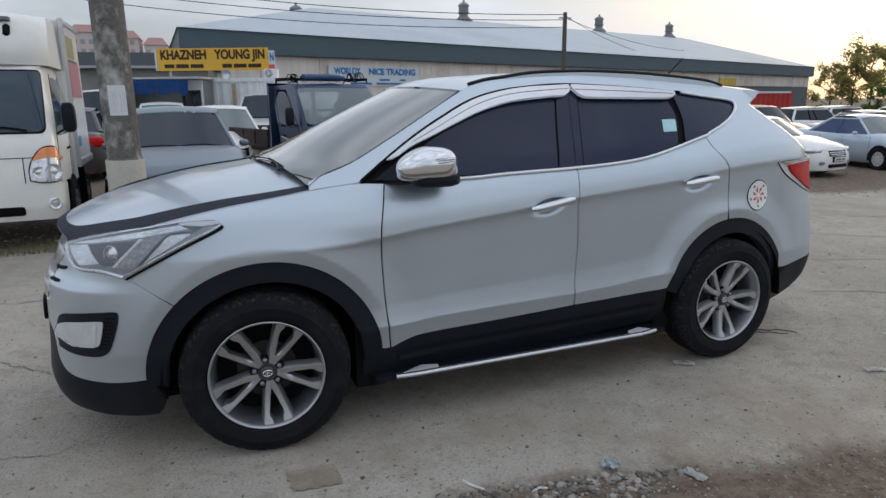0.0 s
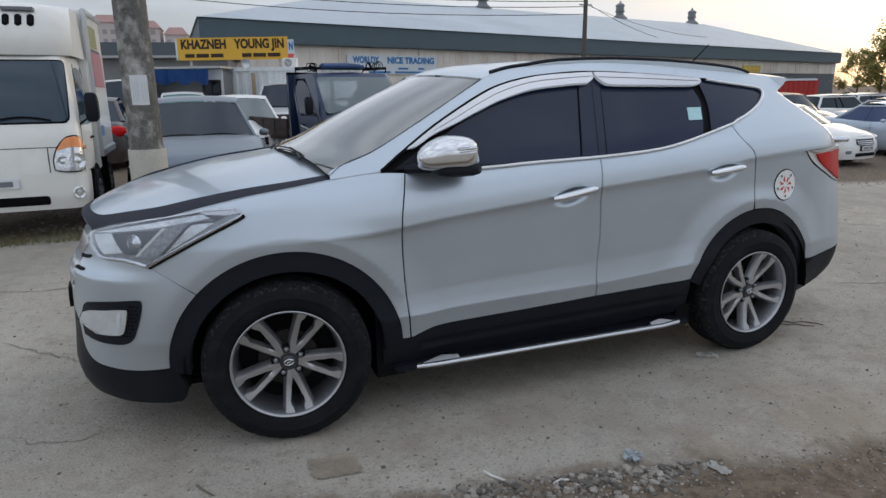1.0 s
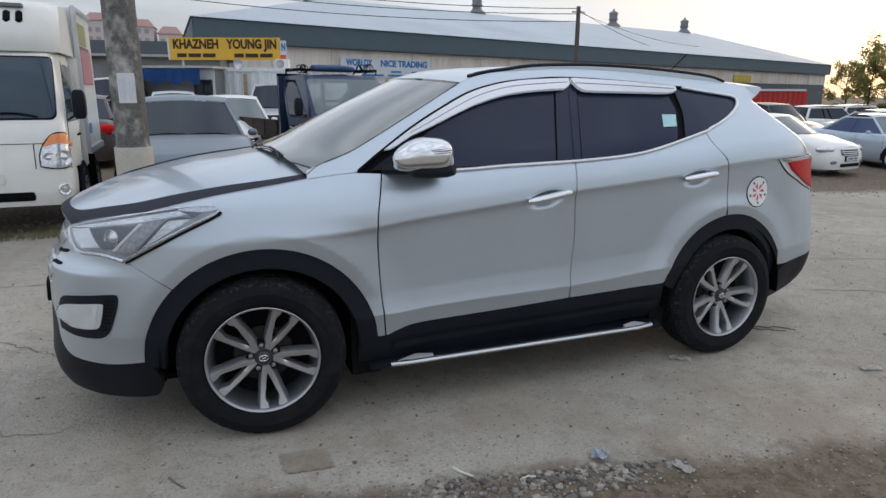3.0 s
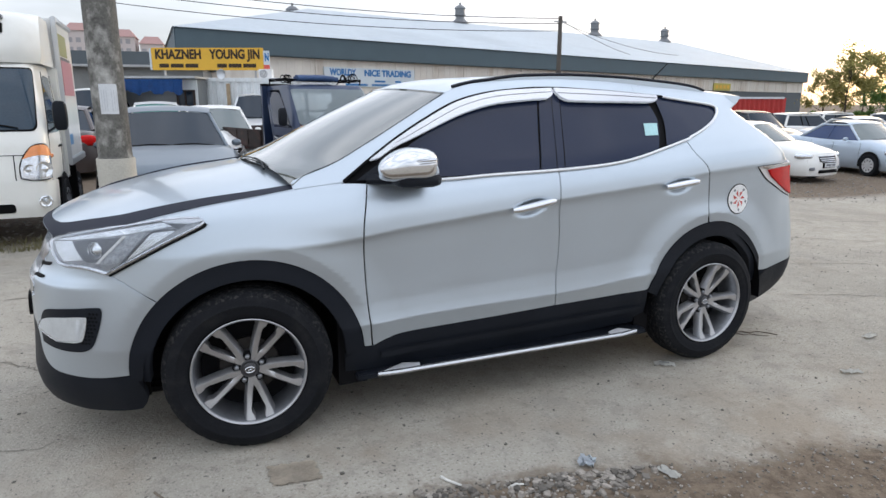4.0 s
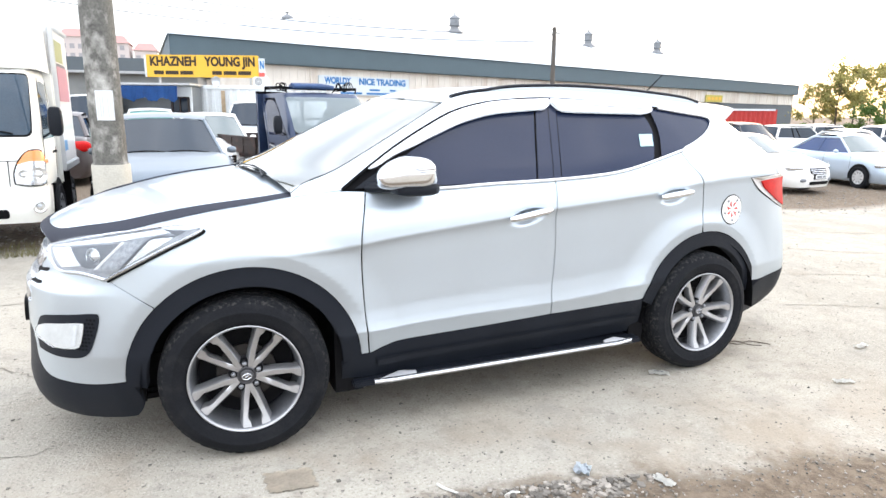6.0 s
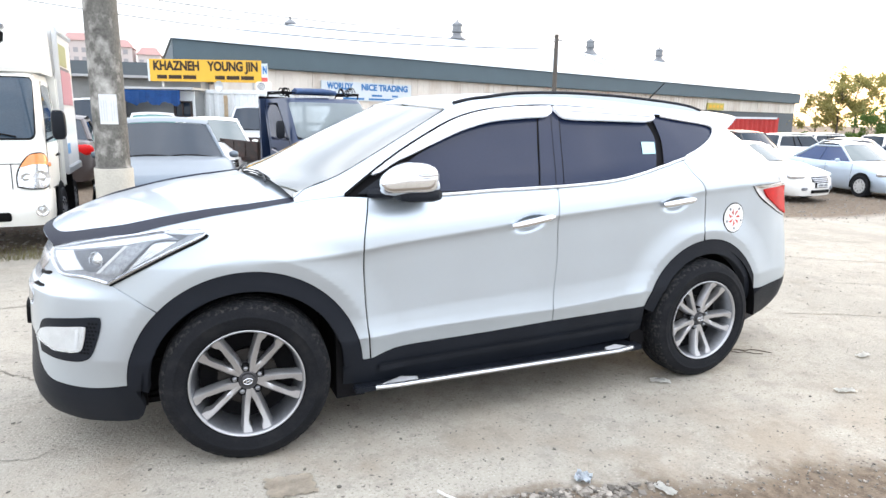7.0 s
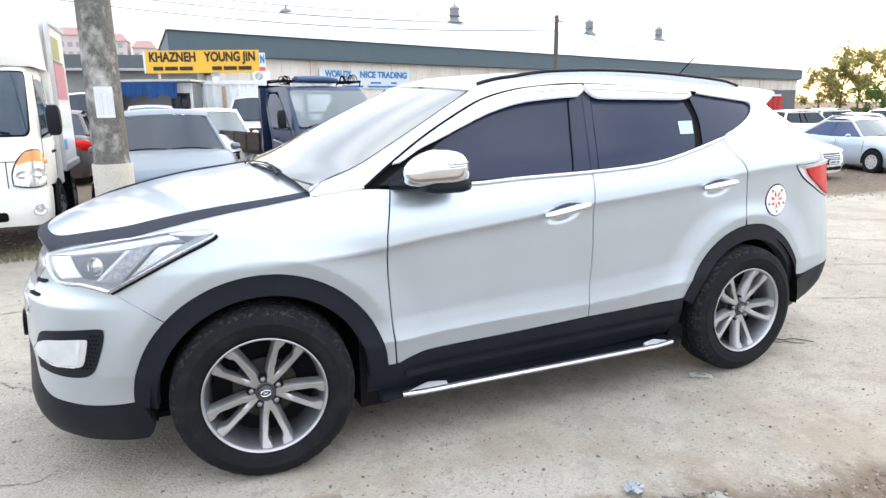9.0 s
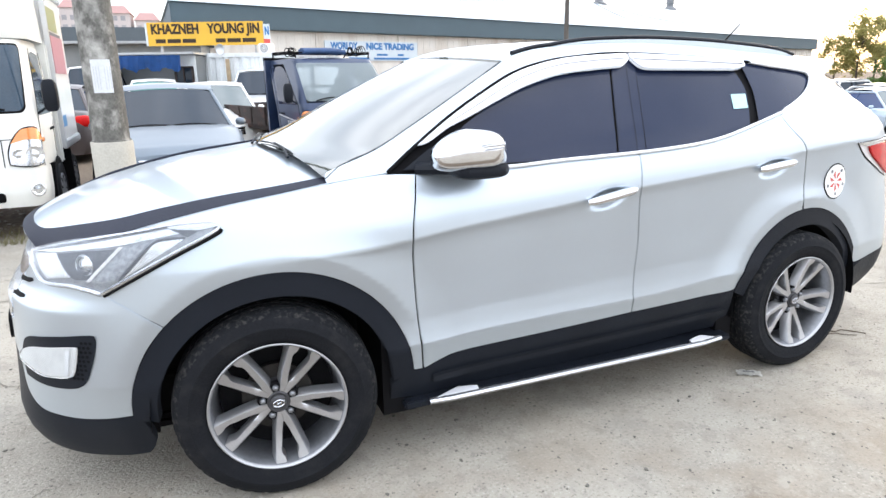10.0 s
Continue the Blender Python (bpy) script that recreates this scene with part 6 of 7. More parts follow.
def build_pickup():
    t = thing("flatbed_truck", 2.60, 7.56, 0, 14, "dark navy cab-over flatbed truck with a loaded roof rack", "truck")
    t.scale = (.98, .98, .935)
    build_cab(t, NAVY_PAINT, CLEAR, True)
    part("bed_floor", boxes((-.84, .84, 1.75, 4.5, .70, .78), bevel=.01), RUST, t)
    for s in (-1, 1):
        b = part("bed_side", boxes((s * .84, s * .87, 1.75, 4.5, .78, 1.14), bevel=.008), RUST, t, "dark rusty drop side")
        for z in (.80, .96, 1.115):
            part("side_rail", boxes((s * .868, s * .885, 1.75, 4.5, z - .02, z + .02), bevel=.006), RUST, b)
        for k in range(5):
            part("side_post", boxes((s * .868, s * .89, 1.76 + .67 * k, 1.81 + .67 * k, .78, 1.14), bevel=.006), RUST, b)
        small_wheel(t, s * .72, 3.55, .29, -s, PRINT, "x")
    part("tailgate", boxes((-.84, .84, 4.5, 4.53, .78, 1.14), bevel=.008), DARK_PAINT, t)
    part("chassis", boxes((-.35, -.25, 1.6, 4.5, .50, .70), (.25, .35, 1.6, 4.5, .50, .70)), SEAL, t)
    part("headboard", boxes((-.84, -.80, 1.69, 1.73, .75, 2.05), (.80, .84, 1.69, 1.73, .75, 2.05), (-.84, .84, 1.69, 1.73, 1.98, 2.05), (-.84, .84, 1.69, 1.73, 1.4, 1.45)), SEAL, t)
    patch("door_stripe", [(-1.85, 1.02), (-1.02, .90), (-1.02, .925), (-1.85, 1.045)], cab_at, PALE_PAINT, t, .05, lift=.004, depth=.001)
    for k in range(4):
        patch("print_bar", [(-1.52 + .07 * k, .86), (-1.48 + .07 * k, .86), (-1.48 + .07 * k, .94), (-1.52 + .07 * k, .94)], cab_at, PALE_PAINT, t, .05, lift=.004, depth=.001)
    rack = new("roof_rack")
    rack.parent = t
    for s in (-1, 1):
        bm = bmesh.new()
        tube(bm, [(s * .70, .62, 2.02), (s * .74, .66, 2.12), (s * .74, 1.5, 2.13), (s * .70, 1.6, 2.02)], .014, 6)
        tube(bm, [(s * .72, .64, 2.09), (s * .72, 1.55, 2.09)], .012, 6)
        part("side_bar", bm, SEAL, rack)
    for k in range(4):
        bm = bmesh.new()
        tube(bm, [(-.74, .66 + .28 * k, 2.11), (.74, .66 + .28 * k, 2.11)], .012, 6)
        part("cross_bar", bm, SEAL, rack)
    return t


build_van()
truck = build_pickup()
# load on the truck's rack
bm = bmesh.new()
for k in range(3):
    tube(bm, [(-.55 + .03 * k, .62 + .14 * k, 2.19 + .02 * (k % 2)), (.0, .64 + .14 * k, 2.20 + .02 * (k % 2)), (.24, .63 + .14 * k, 2.18 + .02 * (k % 2))], .042, 8)
bundle = tagged(finish("tarpaulin_roll", bm, mat("blue_tarp", (0.03, 0.07, 0.17), .6, 0, .3, 8, .2, 40)), "rolled blue tarpaulin tied on the truck's roof rack", "tarpaulin")
bundle.matrix_basis = pose(2.60, 7.56, -.20, 0, 0, 14)
bm = bmesh.new()
rnd = random.Random(5)
for k in range(8):
    cx, cz = .48 + .22 * rnd.random(), 2.14 + .03 * rnd.random()
    tube(bm, [(cx + .07 * math.cos(radians(30 * i)) * (1 - .05 * k), .70 + .06 * k + .02 * math.sin(i), cz + .06 + .07 * math.sin(radians(30 * i))) for i in range(12)], .008, 5, True)
ropes = tagged(finish("rope_coil", bm, SEAL), "coiled dark ropes on the truck's roof rack", "rope")
ropes.matrix_basis = pose(2.60, 7.56, -.20, 0, 0, 14)
bm = bmesh.new()
for k in range(6):
    cx = -.72 + .10 * rnd.random()
    tube(bm, [(cx + .05 * math.cos(radians(30 * i)), .70 + .04 * k, 2.18 + .07 * math.sin(radians(30 * i))) for i in range(12)], .009, 5, True)
ropes = tagged(finish("rope_coil", bm, SEAL), "bundle of dark straps hung on the roof rack's corner", "rope")
ropes.matrix_basis = pose(2.60, 7.56, -.20, 0, 0, 14)

build_car("sedan", "dusty blue-grey sedan facing the yard behind the pole", -.25, 4.75, 0, 90, GREY_PAINT, PANE, H=1.50, W=1.80, cowl=1.2, top=2.05)
build_car("sedan", "white sedan parked behind the grey one", .72, 9.9, 0, 90, WHITE_PAINT, PANE_LIGHT, H=1.50)
build_car("hatchback", "dark brown car with red tail lamps behind the van", -2.47, 15.7, 0, -90, DARK_PAINT, PANE, H=1.5)
build_car("suv", "pale silver SUV in front of the container", 1.95, 15.2, 0, 78, PALE_PAINT, PANE, H=1.85, W=1.85, boot=False, roof_end=4.0, rear=4.4, L=4.6, belt=1.08)
build_car("minivan", "white van parked behind the truck row", -2.1, 16.3, 0, 90, WHITE_PAINT, PANE, H=2.0, W=1.8, boot=False, cowl=.8, top=1.5, roof_end=4.3, rear=4.5, L=4.7, belt=1.15, category="van")
build_car("minivan", "white van with pale green windscreen by the shed", -.55, 15.3, 0, 90, WHITE_PAINT, mat("green_glass", (0.10, 0.24, 0.22), .06), H=1.60, W=1.7, boot=False, cowl=.8, top=1.5, roof_end=4.0, rear=4.4, L=4.5, belt=1.0, category="van")
build_car("sedan", "white sedan with a chrome grille on the gravel", 14.95, 7.40, -.395, 97, WHITE_PAINT, PANE, front_glass=PANE_LIGHT, H=1.46, group="")
build_car("sedan", "ice-blue sedan with blue tinted windows", 18.05, 7.05, -.41, 79, ICE_PAINT, PANE_BLUE, H=1.46, L=4.55, trim=PANE_BLUE, front_glass=PANE_LIGHT)
build_car("suv", "black SUV parked behind the ice-blue sedan", 20.4, 12.8, -.40, 82, BLACK_PAINT, PANE, H=1.68, boot=False, roof_end=3.9, rear=4.3, belt=1.02)
for i, (x, y, tr, m, hh) in enumerate(((30.2, 18.4, 176, WHITE_PAINT, 1.53), (33.9, 19.4, 176, WHITE_PAINT, 1.54), (33.5, 15.6, 175, WHITE_PAINT, 1.56), (21.9, 9.6, 80, PALE_PAINT, 1.50), (25.0, 9.0, 80, GREY_PAINT, 1.5), (39.5, 18.5, 176, PALE_PAINT, 1.6))):
    build_car("suv" if hh > 1.5 else "sedan", ("white" if m is WHITE_PAINT else "silver" if m is PALE_PAINT else "grey") + " car parked in the far row with roof rails", x, y, -.40, tr, m, PANE, H=hh, boot=hh < 1.52, rails=hh > 1.52, **({} if hh < 1.52 else dict(roof_end=3.9, rear=4.3, belt=.90)))


# ---- pole, sheds, hall, signs, trees ----
POLE = mat("old_concrete_pole", (0.125, 0.122, 0.112), 0.88, 0, 0.45, 9, 0.5, 45, stain=(0.50, 0.49, 0.46), stain_amount=0.95, stain_scale=3.6, stretch=(1, 1, .8))
POLE_BASE = mat("pale_concrete", (0.42, 0.40, 0.35), 0.85, 0, 0.15, 5, 0.3, 50)
FASCIA = mat("slate_fascia", (0.078, 0.116, 0.138), 0.6, 0, 0.12, 0.8, 0, 20)
ROOF = mat("grey_roof_sheet", (0.46, 0.51, 0.55), 0.55, 0.1, 0.10, 0.12, 0, 3, stain=(0.34, 0.38, 0.42), stain_amount=0.5, stain_scale=0.15)
CLADDING = mat("beige_wall_sheet", (0.74, 0.70, 0.64), 0.7, 0, 0.10, 0.6, 0.1, 12, stain=(0.50, 0.40, 0.31), stain_amount=0.5, stain_scale=0.4, stretch=(3, 3, .6))
DARK_WALL = mat("slate_wall", (0.10, 0.12, 0.135), 0.7, 0, 0.15, 1)
YELLOW = mat("yellow_board", (0.72, 0.42, 0.045), 0.5, 0, 0.06, 3)
INK = mat("dark_brown_ink", (0.035, 0.02, 0.01), 0.6)
BLUE_INK = mat("blue_ink", (0.03, 0.17, 0.42), 0.6)
SIGN_WHITE = mat("sign_white", (0.60, 0.66, 0.70), 0.5, 0, 0.08, 2)
CONTAINER = mat("white_container", (0.70, 0.73, 0.74), 0.55, 0, 0.1, 2, 0, 30, stain=(0.30, 0.20, 0.13), stain_amount=0.35, stain_scale=1.2, stretch=(1, 1, .4))
RED_STEEL = mat("red_container", (0.42, 0.035, 0.03), 0.55, 0, 0.15, 2)
SHED = mat("grey_shed_sheet", (0.24, 0.25, 0.25), 0.7, 0, 0.2, 2)
TARP = mat("bright_blue_tarp", (0.012, 0.085, 0.29), 0.55, 0, 0.25, 6, 0.3, 30)
STEEL = mat("galvanised_steel", (0.42, 0.43, 0.44), 0.45, 0.7, 0.15, 6)
CABLE = mat("cable_black", (0.03, 0.03, 0.03), 0.7)
PAPER = mat("paper", (0.66, 0.68, 0.70), 0.8, 0, 0.08, 20)

pole = thing("utility_pole", -.775, 3.68, 0, 0, "weathered concrete utility pole with pale plaster patches", "pole")
bm = bmesh.new()
lathe(bm, [(.172, .0), (.170, 1.02), (.161, 1.025), (.158, 1.5), (.150, 4), (.135, 9), (.0, 9)], 36, "z")
part("shaft", bm, POLE, pole)
bm = bmesh.new()
lathe(bm, [(.183, -.05), (.183, 1.0), (.176, 1.01), (.165, 1.01)], 36, "z")
part("base_collar", bm, POLE_BASE, pole, "pale concrete collar")
bm = bmesh.new()
grid(bm, [[(.160 * math.sin(radians(a)), -.160 * math.cos(radians(a)) - .002 * math.sin(a), z) for a in range(-27, 39, 6)] for z in (1.45, 1.54, 1.63, 1.74)])
note = part("notice", bm, PAPER, pole, "sheet of white paper pasted on the pole")
for k in range(7):
    a = -19 + 8 * k
    if k == 3:
        continue
    bm = bmesh.new()
    grid(bm, [[(.1625 * math.sin(radians(b)), -.1625 * math.cos(radians(b)), z) for b in (a - 1.2, a + 1.2)] for z in (1.48, 1.55, 1.62, 1.68)])
    part("print_bar", bm, mat("faint_print", (0.55, 0.57, 0.60), .8) if k == 0 else bpy.data.materials["faint_print"], note)

# the long hall behind the yard
HALL = pose(0.3, 28.5, 0, 0, 0, 17.25)
hall = tagged(new("warehouse"), "long warehouse with grey hipped roof, slate fascia and beige walls", "warehouse")
hall.matrix_basis = HALL
LEN, DEEP, EAVE, RIDGE = 69.1, 30.0, 4.90, 8.45


def sheared(bm):
    """The hall's ends run askew to its long front."""
    for v in bm.verts:
        v.co.x += .28 * v.co.y
    return bm


part("wall_band", sheared(boxes((.4, LEN - .4, .4, DEEP - .4, -.6, 2.75))), DARK_WALL, hall)
part("fascia", sheared(boxes((0, LEN, 0, DEEP, 3.84, EAVE), bevel=.04)), FASCIA, hall)
bm = bmesh.new()
n = 150
for i in range(n):
    x = .45 + (LEN - .9) * i / n
    box(bm, x, x + (LEN - .9) / n * .62, .335, .42, 2.75, 4.0)
box(bm, .4, LEN - .4, .36, DEEP - .4, 2.74, 4.0)
sheared(bm)
tagged(part("wall_sheet", bm, CLADDING, hall), kind="stuff")
for k in range(13):
    x = 2 + 5.2 * k
    part("wall_joint", boxes((x - .04, x + .04, .27, .32, 2.7, 3.95)), CLADDING, hall)
part("window_strip", boxes((3.0, 40, .27, .33, 1.2, 2.6)), CLADDING, hall)
bm = bmesh.new()
c = [(-.1, -.1, EAVE), (LEN + .1, -.1, EAVE), (LEN + .1 + .28 * DEEP, DEEP + .1, EAVE), (-.1 + .28 * DEEP, DEEP + .1, EAVE), (14.9, DEEP / 2, RIDGE + .06), (LEN - 2.8, DEEP / 2, RIDGE + .56)]
v = [bm.verts.new(p) for p in c]
for f in ((0, 1, 5, 4), (1, 2, 5), (2, 3, 4, 5), (3, 0, 4)):
    bm.faces.new([v[i] for i in f])
bm.faces.new([v[i] for i in (3, 2, 1, 0)])
part("roof", bm, ROOF, hall)
for k in range(24):
    x = 14.9 + (LEN - 17.9) * k / 23
    bm = bmesh.new()
    tube(bm, [(x, -.1, EAVE), (x, DEEP / 2, RIDGE + .06 + .5 * (x - 14.9) / 51.4)], .022, 4)
    part("roof_seam", bm, ROOF, hall)
VENT_STEEL = mat("dull_vent_steel", (0.20, 0.21, 0.22), 0.55, 0.3, 0.2, 1.5, 0, 8)
for x in (14.2, 30.2, 49.8, 63.6):
    vent = new("roof_vent")
    vent.parent = hall
    vent.location = (x, DEEP / 2, RIDGE + .06 + .5 * (x - 14.9) / 51.4) if x > 20 else (x + 1, DEEP / 2 + 3, RIDGE - .9)
    bm = bmesh.new()
    lathe(bm, [(.85, -.35), (.80, .0), (.42, .32), (.38, .55)], 18, "z")
    part("base", bm, VENT_STEEL, vent)
    bm = bmesh.new()
    lathe(bm, [(.38, .52), (.50, .60), (.52, .68), (.44, .72), (.44, 1.16), (.52, 1.20), (.50, 1.28), (.28, 1.46), (.10, 1.52), (.08, 1.72), (0, 1.73)], 18, "z")
    part("turbine", bm, VENT_STEEL, vent)

# sign on the hall
board = tagged(new("shop_sign"), "pale blue company sign with blue lettering on the hall", "sign")
board.matrix_basis = HALL @ pose(10.6, .20, 2.95)
part("board", boxes((-3.0, 3.0, -.02, .06, -.50, .50), bevel=.01), SIGN_WHITE, board)
up = pose(0, -.03, 0, 90, 0, 0)
text("lettering", "WORLDY", .46, pose(-1.85, -.03, .10, 90, 0, 0), BLUE_INK, board, 1.65, .006)
text("lettering", "NICE TRADING", .46, pose(1.12, -.03, .10, 90, 0, 0), BLUE_INK, board, 3.2, .006)
for a, b, z in ((-2.4, -1.1, -.18), (.2, .9, -.18), (1.6, 2.0, -.18), (-2.2, -.3, -.38), (.0, 2.4, -.38)):
    part("print_bar", boxes((a, b, -.035, -.018, z - .05, z + .05)), BLUE_INK, board)
bm = boxes((-.5, .5, -.02, .04, -.10, .10), bevel=.01)
small = tagged(new("shop_sign"), "faded yellow sign high on the hall", "sign")
small.matrix_basis = HALL @ pose(50.2, .22, 3.10)
part("board", boxes((-1.6, 1.6, -.02, .06, -.32, .32), bevel=.01), mat("faded_yellow", (.50, .42, .10), .6), small)
for k in range(4):
    part("print_bar", boxes((-1.3 + .7 * k, -.8 + .7 * k, -.035, -.018, -.15, .15)), YELLOW, small)

# yellow sign on posts over the containers
sign = thing("yellow_sign", 1.14, 19.5, 0, -22.3, "yellow sign with dark lettering on steel posts", "sign")
part("board", boxes((-1.86, 1.80, -.04, .04, 2.63, 3.34), bevel=.01), YELLOW, sign)
part("end_panel", boxes((-1.93, -1.865, -.035, .035, 2.63, 3.32), bevel=.01), SIGN_WHITE, sign)
part("end_panel", boxes((1.805, 2.0, -.035, .035, 2.60, 3.25), bevel=.01), SIGN_WHITE, sign)
part("end_stripe", boxes((1.806, 2.002, -.04, -.034, 2.61, 2.80)), RED, sign)
text("lettering", "N", .34, pose(1.92, -.045, 2.93, 90, 0, 0), BLUE_INK, sign, .13, .004)
text("lettering", "KHAZNEH", .40, pose(-.98, -.045, 3.0, 90, 0, 0), INK, sign, 1.50, .004)
text("lettering", "YOUNG JIN", .40, pose(.88, -.045, 3.0, 90, 0, 0), INK, sign, 1.66, .004)
for x0, ks in ((-1.62, (3, 4, 4)), (.28, (3, 4, 4))):
    x = x0
    for k in ks:
        part("print_bar", boxes((x, x + .105 * k, -.05, -.038, 2.715, 2.835)), INK, sign)
        x += .105 * k + .06
for x in (-1.5, 0.3, 1.5):
    part("post", boxes((x - .03, x + .03, .05, .11, 0, 3.1), bevel=.005), STEEL, sign)
part("brace", boxes((-1.8, 1.8, .05, .09, 2.66, 2.72), bevel=.005), STEEL, sign)

# white corrugated container and the shed with a blue tarpaulin
def corrugated(bm, x0, x1, y, z0, z1, pitch=.28, depth=.04):
    xs, q = [], x0
    while q < x1:
        xs += [(q, 0), (q + pitch * .35, 0), (q + pitch * .5, depth), (q + pitch * .85, depth)]
        q += pitch
    xs.append((x1, 0))
    grid(bm, [[(a, y + d, z) for a, d in xs] for z in (z0, z1)])


cont = thing("shipping_container", 2.15, 18.9, 0, -22.3, "white corrugated container with rusty streaks", "container")
bm = bmesh.new()
corrugated(bm, -1.75, 3.0, 0, .15, 2.25)
part("front_wall", bm, CONTAINER, cont)
part("frame", boxes((-1.8, 3.05, -.02, .06, 2.25, 2.38), (-1.8, 3.05, -.02, .06, 0, .16), (-1.82, -1.72, -.03, .08, 0, 2.38), (2.97, 3.07, -.03, .08, 0, 2.38), bevel=.01), CONTAINER, cont)
part("body", boxes((-1.75, 3.0, .06, 2.4, 0, 2.36)), CONTAINER, cont)
part("rust_streak", boxes((-.60, -.47, -.008, -.003, 1.5, 2.2)), mat("rust_stain", (0.42, 0.32, 0.21), 0.8, 0, 0.3, 6, 0, 40), cont)
shed = thing("shed", -.45, 18.9, 0, -22.3, "low grey shed with a tin roof edge and barred window", "shed")
part("wall", boxes((-1.2, 1.15, .2, 2.5, 0, 2.3)), SHED, shed)
part("roof", boxes((-1.35, 1.25, -.25, 2.6, 2.32, 2.39), bevel=.01), STEEL, shed)
part("side_wall", boxes((.55, 1.15, .14, .21, 1.0, 2.3)), CONTAINER, shed)
win = part("window_frame", boxes((.50, .56, .08, .14, 1.45, 1.98), (1.02, 1.08, .08, .14, 1.45, 1.98), (.50, 1.08, .08, .14, 1.93, 1.98), (.50, 1.08, .08, .14, 1.45, 1.50), (.76, .80, .08, .14, 1.45, 1.98)), RUST, shed)
part("pane", boxes((.56, 1.02, .12, .138, 1.5, 1.93)), PANE, win)
bm = bmesh.new()
grid(bm, [[(-1.30 + 2.15 * i / 24, -.24 + .03 * math.sin(i * 1.7) - .05 * t, 2.30 - (.42 + .06 * math.sin(i * .9) + .03 * math.sin(i * 2.3)) * t) for i in range(25)] for t in (0, .3, .6, 1)])
bmesh.ops.solidify(bm, geom=bm.faces[:], thickness=.01)
tagged(finish("tarpaulin", bm, TARP), "crumpled bright blue tarpaulin hung from the shed roof", "tarpaulin").matrix_basis = pose(-.45, 18.9, 0, 0, 0, -22.3)
dish = thing("satellite_dish", 1.42, 18.45, 0, -40, "white satellite dish on the container roof", "dish")
bm = bmesh.new()
lathe(bm, [(0, .05), (.06, .04), (.12, .015), (.155, -.015), (.16, -.015), (.12, .022), (.06, .055), (0, .065)], 24, "y", centre=(0, 0, 2.47))
part("bowl", bm, PALE_PAINT, dish)
part("stand", boxes((-.02, .02, .06, .10, 2.3, 2.50)), STEEL, dish)
ac = thing("air_conditioner", 2.85, 18.75, 2.36, -22.3, "white outdoor air-conditioner unit on the container", "air conditioner")
part("casing", boxes((-.22, .22, -.12, .12, .0, .30), bevel=.02), WHITE, ac)
bm = bmesh.new()
for r in (.04, .07, .10, .12):
    tube(bm, [(-.05 + r * math.cos(radians(20 * i)), -.125, .15 + r * math.sin(radians(20 * i))) for i in range(18)], .006, 4, True)
part("fan_guard", bm, PRINT, ac)
low = thing("long_shed", -2.2, 25.2, 0, -8, "long low shed with a dark roof edge", "shed")
part("roof", boxes((-6, 3.6, 0, 6, 3.0, 3.55), bevel=.03), DARK_WALL, low)
part("wall", boxes((-5.8, 3.4, .3, 5.8, 0, 3.0)), SHED, low)
part("gutter", boxes((-6, 3.6, -.06, 0, 2.95, 3.05), bevel=.02), STEEL, low)
# far flats with red roofs; distance haze is put into their pale colours
FLAT = mat("hazy_flats_plaster", (0.58, 0.52, 0.50), 0.8, 0, 0.08, 0.05)
FLAT_PANE = mat("hazy_flats_windows", (0.34, 0.33, 0.34), 0.4)
FLAT_ROOF = mat("hazy_red_roof", (0.44, 0.27, 0.25), 0.8, 0, 0.1, 0.05)
for i, (x, w, h) in enumerate(((-47, 12, 26), (-35, 9, 25), (-23.5, 10, 27), (-12.5, 8, 25.5), (-3.5, 7, 23.5))):
    b = thing("apartment_building", x, 240, 0, -4, "tall beige apartment building with a red roof, far off", "building")
    part("wall", boxes((-w / 2, w / 2, 0, 12, 0, h - 2.5)), FLAT, b)
    bm = bmesh.new()
    z0 = h - 2.5
    a = [bm.verts.new(p) for p in ((-w / 2 - .4, -.4, z0), (w / 2 + .4, -.4, z0), (w / 2 + .4, 12.4, z0), (-w / 2 - .4, 12.4, z0), (-w / 2 + 1.4, 2, h), (w / 2 - 1.4, 2, h), (w / 2 - 1.4, 10, h), (-w / 2 + 1.4, 10, h))]
    for f in ((0, 1, 5, 4), (1, 2, 6, 5), (2, 3, 7, 6), (3, 0, 4, 7), (4, 5, 6, 7), (3, 2, 1, 0)):
        bm.faces.new([a[k] for k in f])
    part("roof", bm, FLAT_ROOF, b)
    for fl in range(4, min(10, int((h - 4.8) // 2.9) + 1)):
        for k in range(int(w // 2.4)):
            xx = -w / 2 + 1.2 + 2.4 * k
            part("window", boxes((xx - .7, xx + .7, -.06, .02, fl * 2.9 + .5, fl * 2.9 + 2.0)), FLAT_PANE, b)
# red container, mast and cables
red = thing("shipping_container", 33.6, 26.0, -.3, -22, "red steel container beside the hall", "container")
bm = bmesh.new()
corrugated(bm, -3, 1.25, 0, .1, 2.2, .3, .05)
part("front_wall", bm, RED_STEEL, red)
part("body", boxes((-3, 1.25, .06, 2.4, 0, 2.2)), RED_STEEL, red)
part("top_rail", boxes((-3.05, 1.3, -.04, .06, 2.14, 2.26), bevel=.01), PALE_PAINT, red)
mast = thing("power_pole", 18.4, 25.4, 0, 0, "thin dark power pole in front of the hall", "pole")
bm = bmesh.new()
lathe(bm, [(.14, 0), (.12, 3), (.10, 5.85), (0, 5.87)], 12, "z")
part("shaft", bm, mat("dark_timber", (0.10, 0.09, 0.08), .8), mast)
part("cross_arm", boxes((-.35, .35, -.04, .04, 5.55, 5.62)), STEEL, mast)


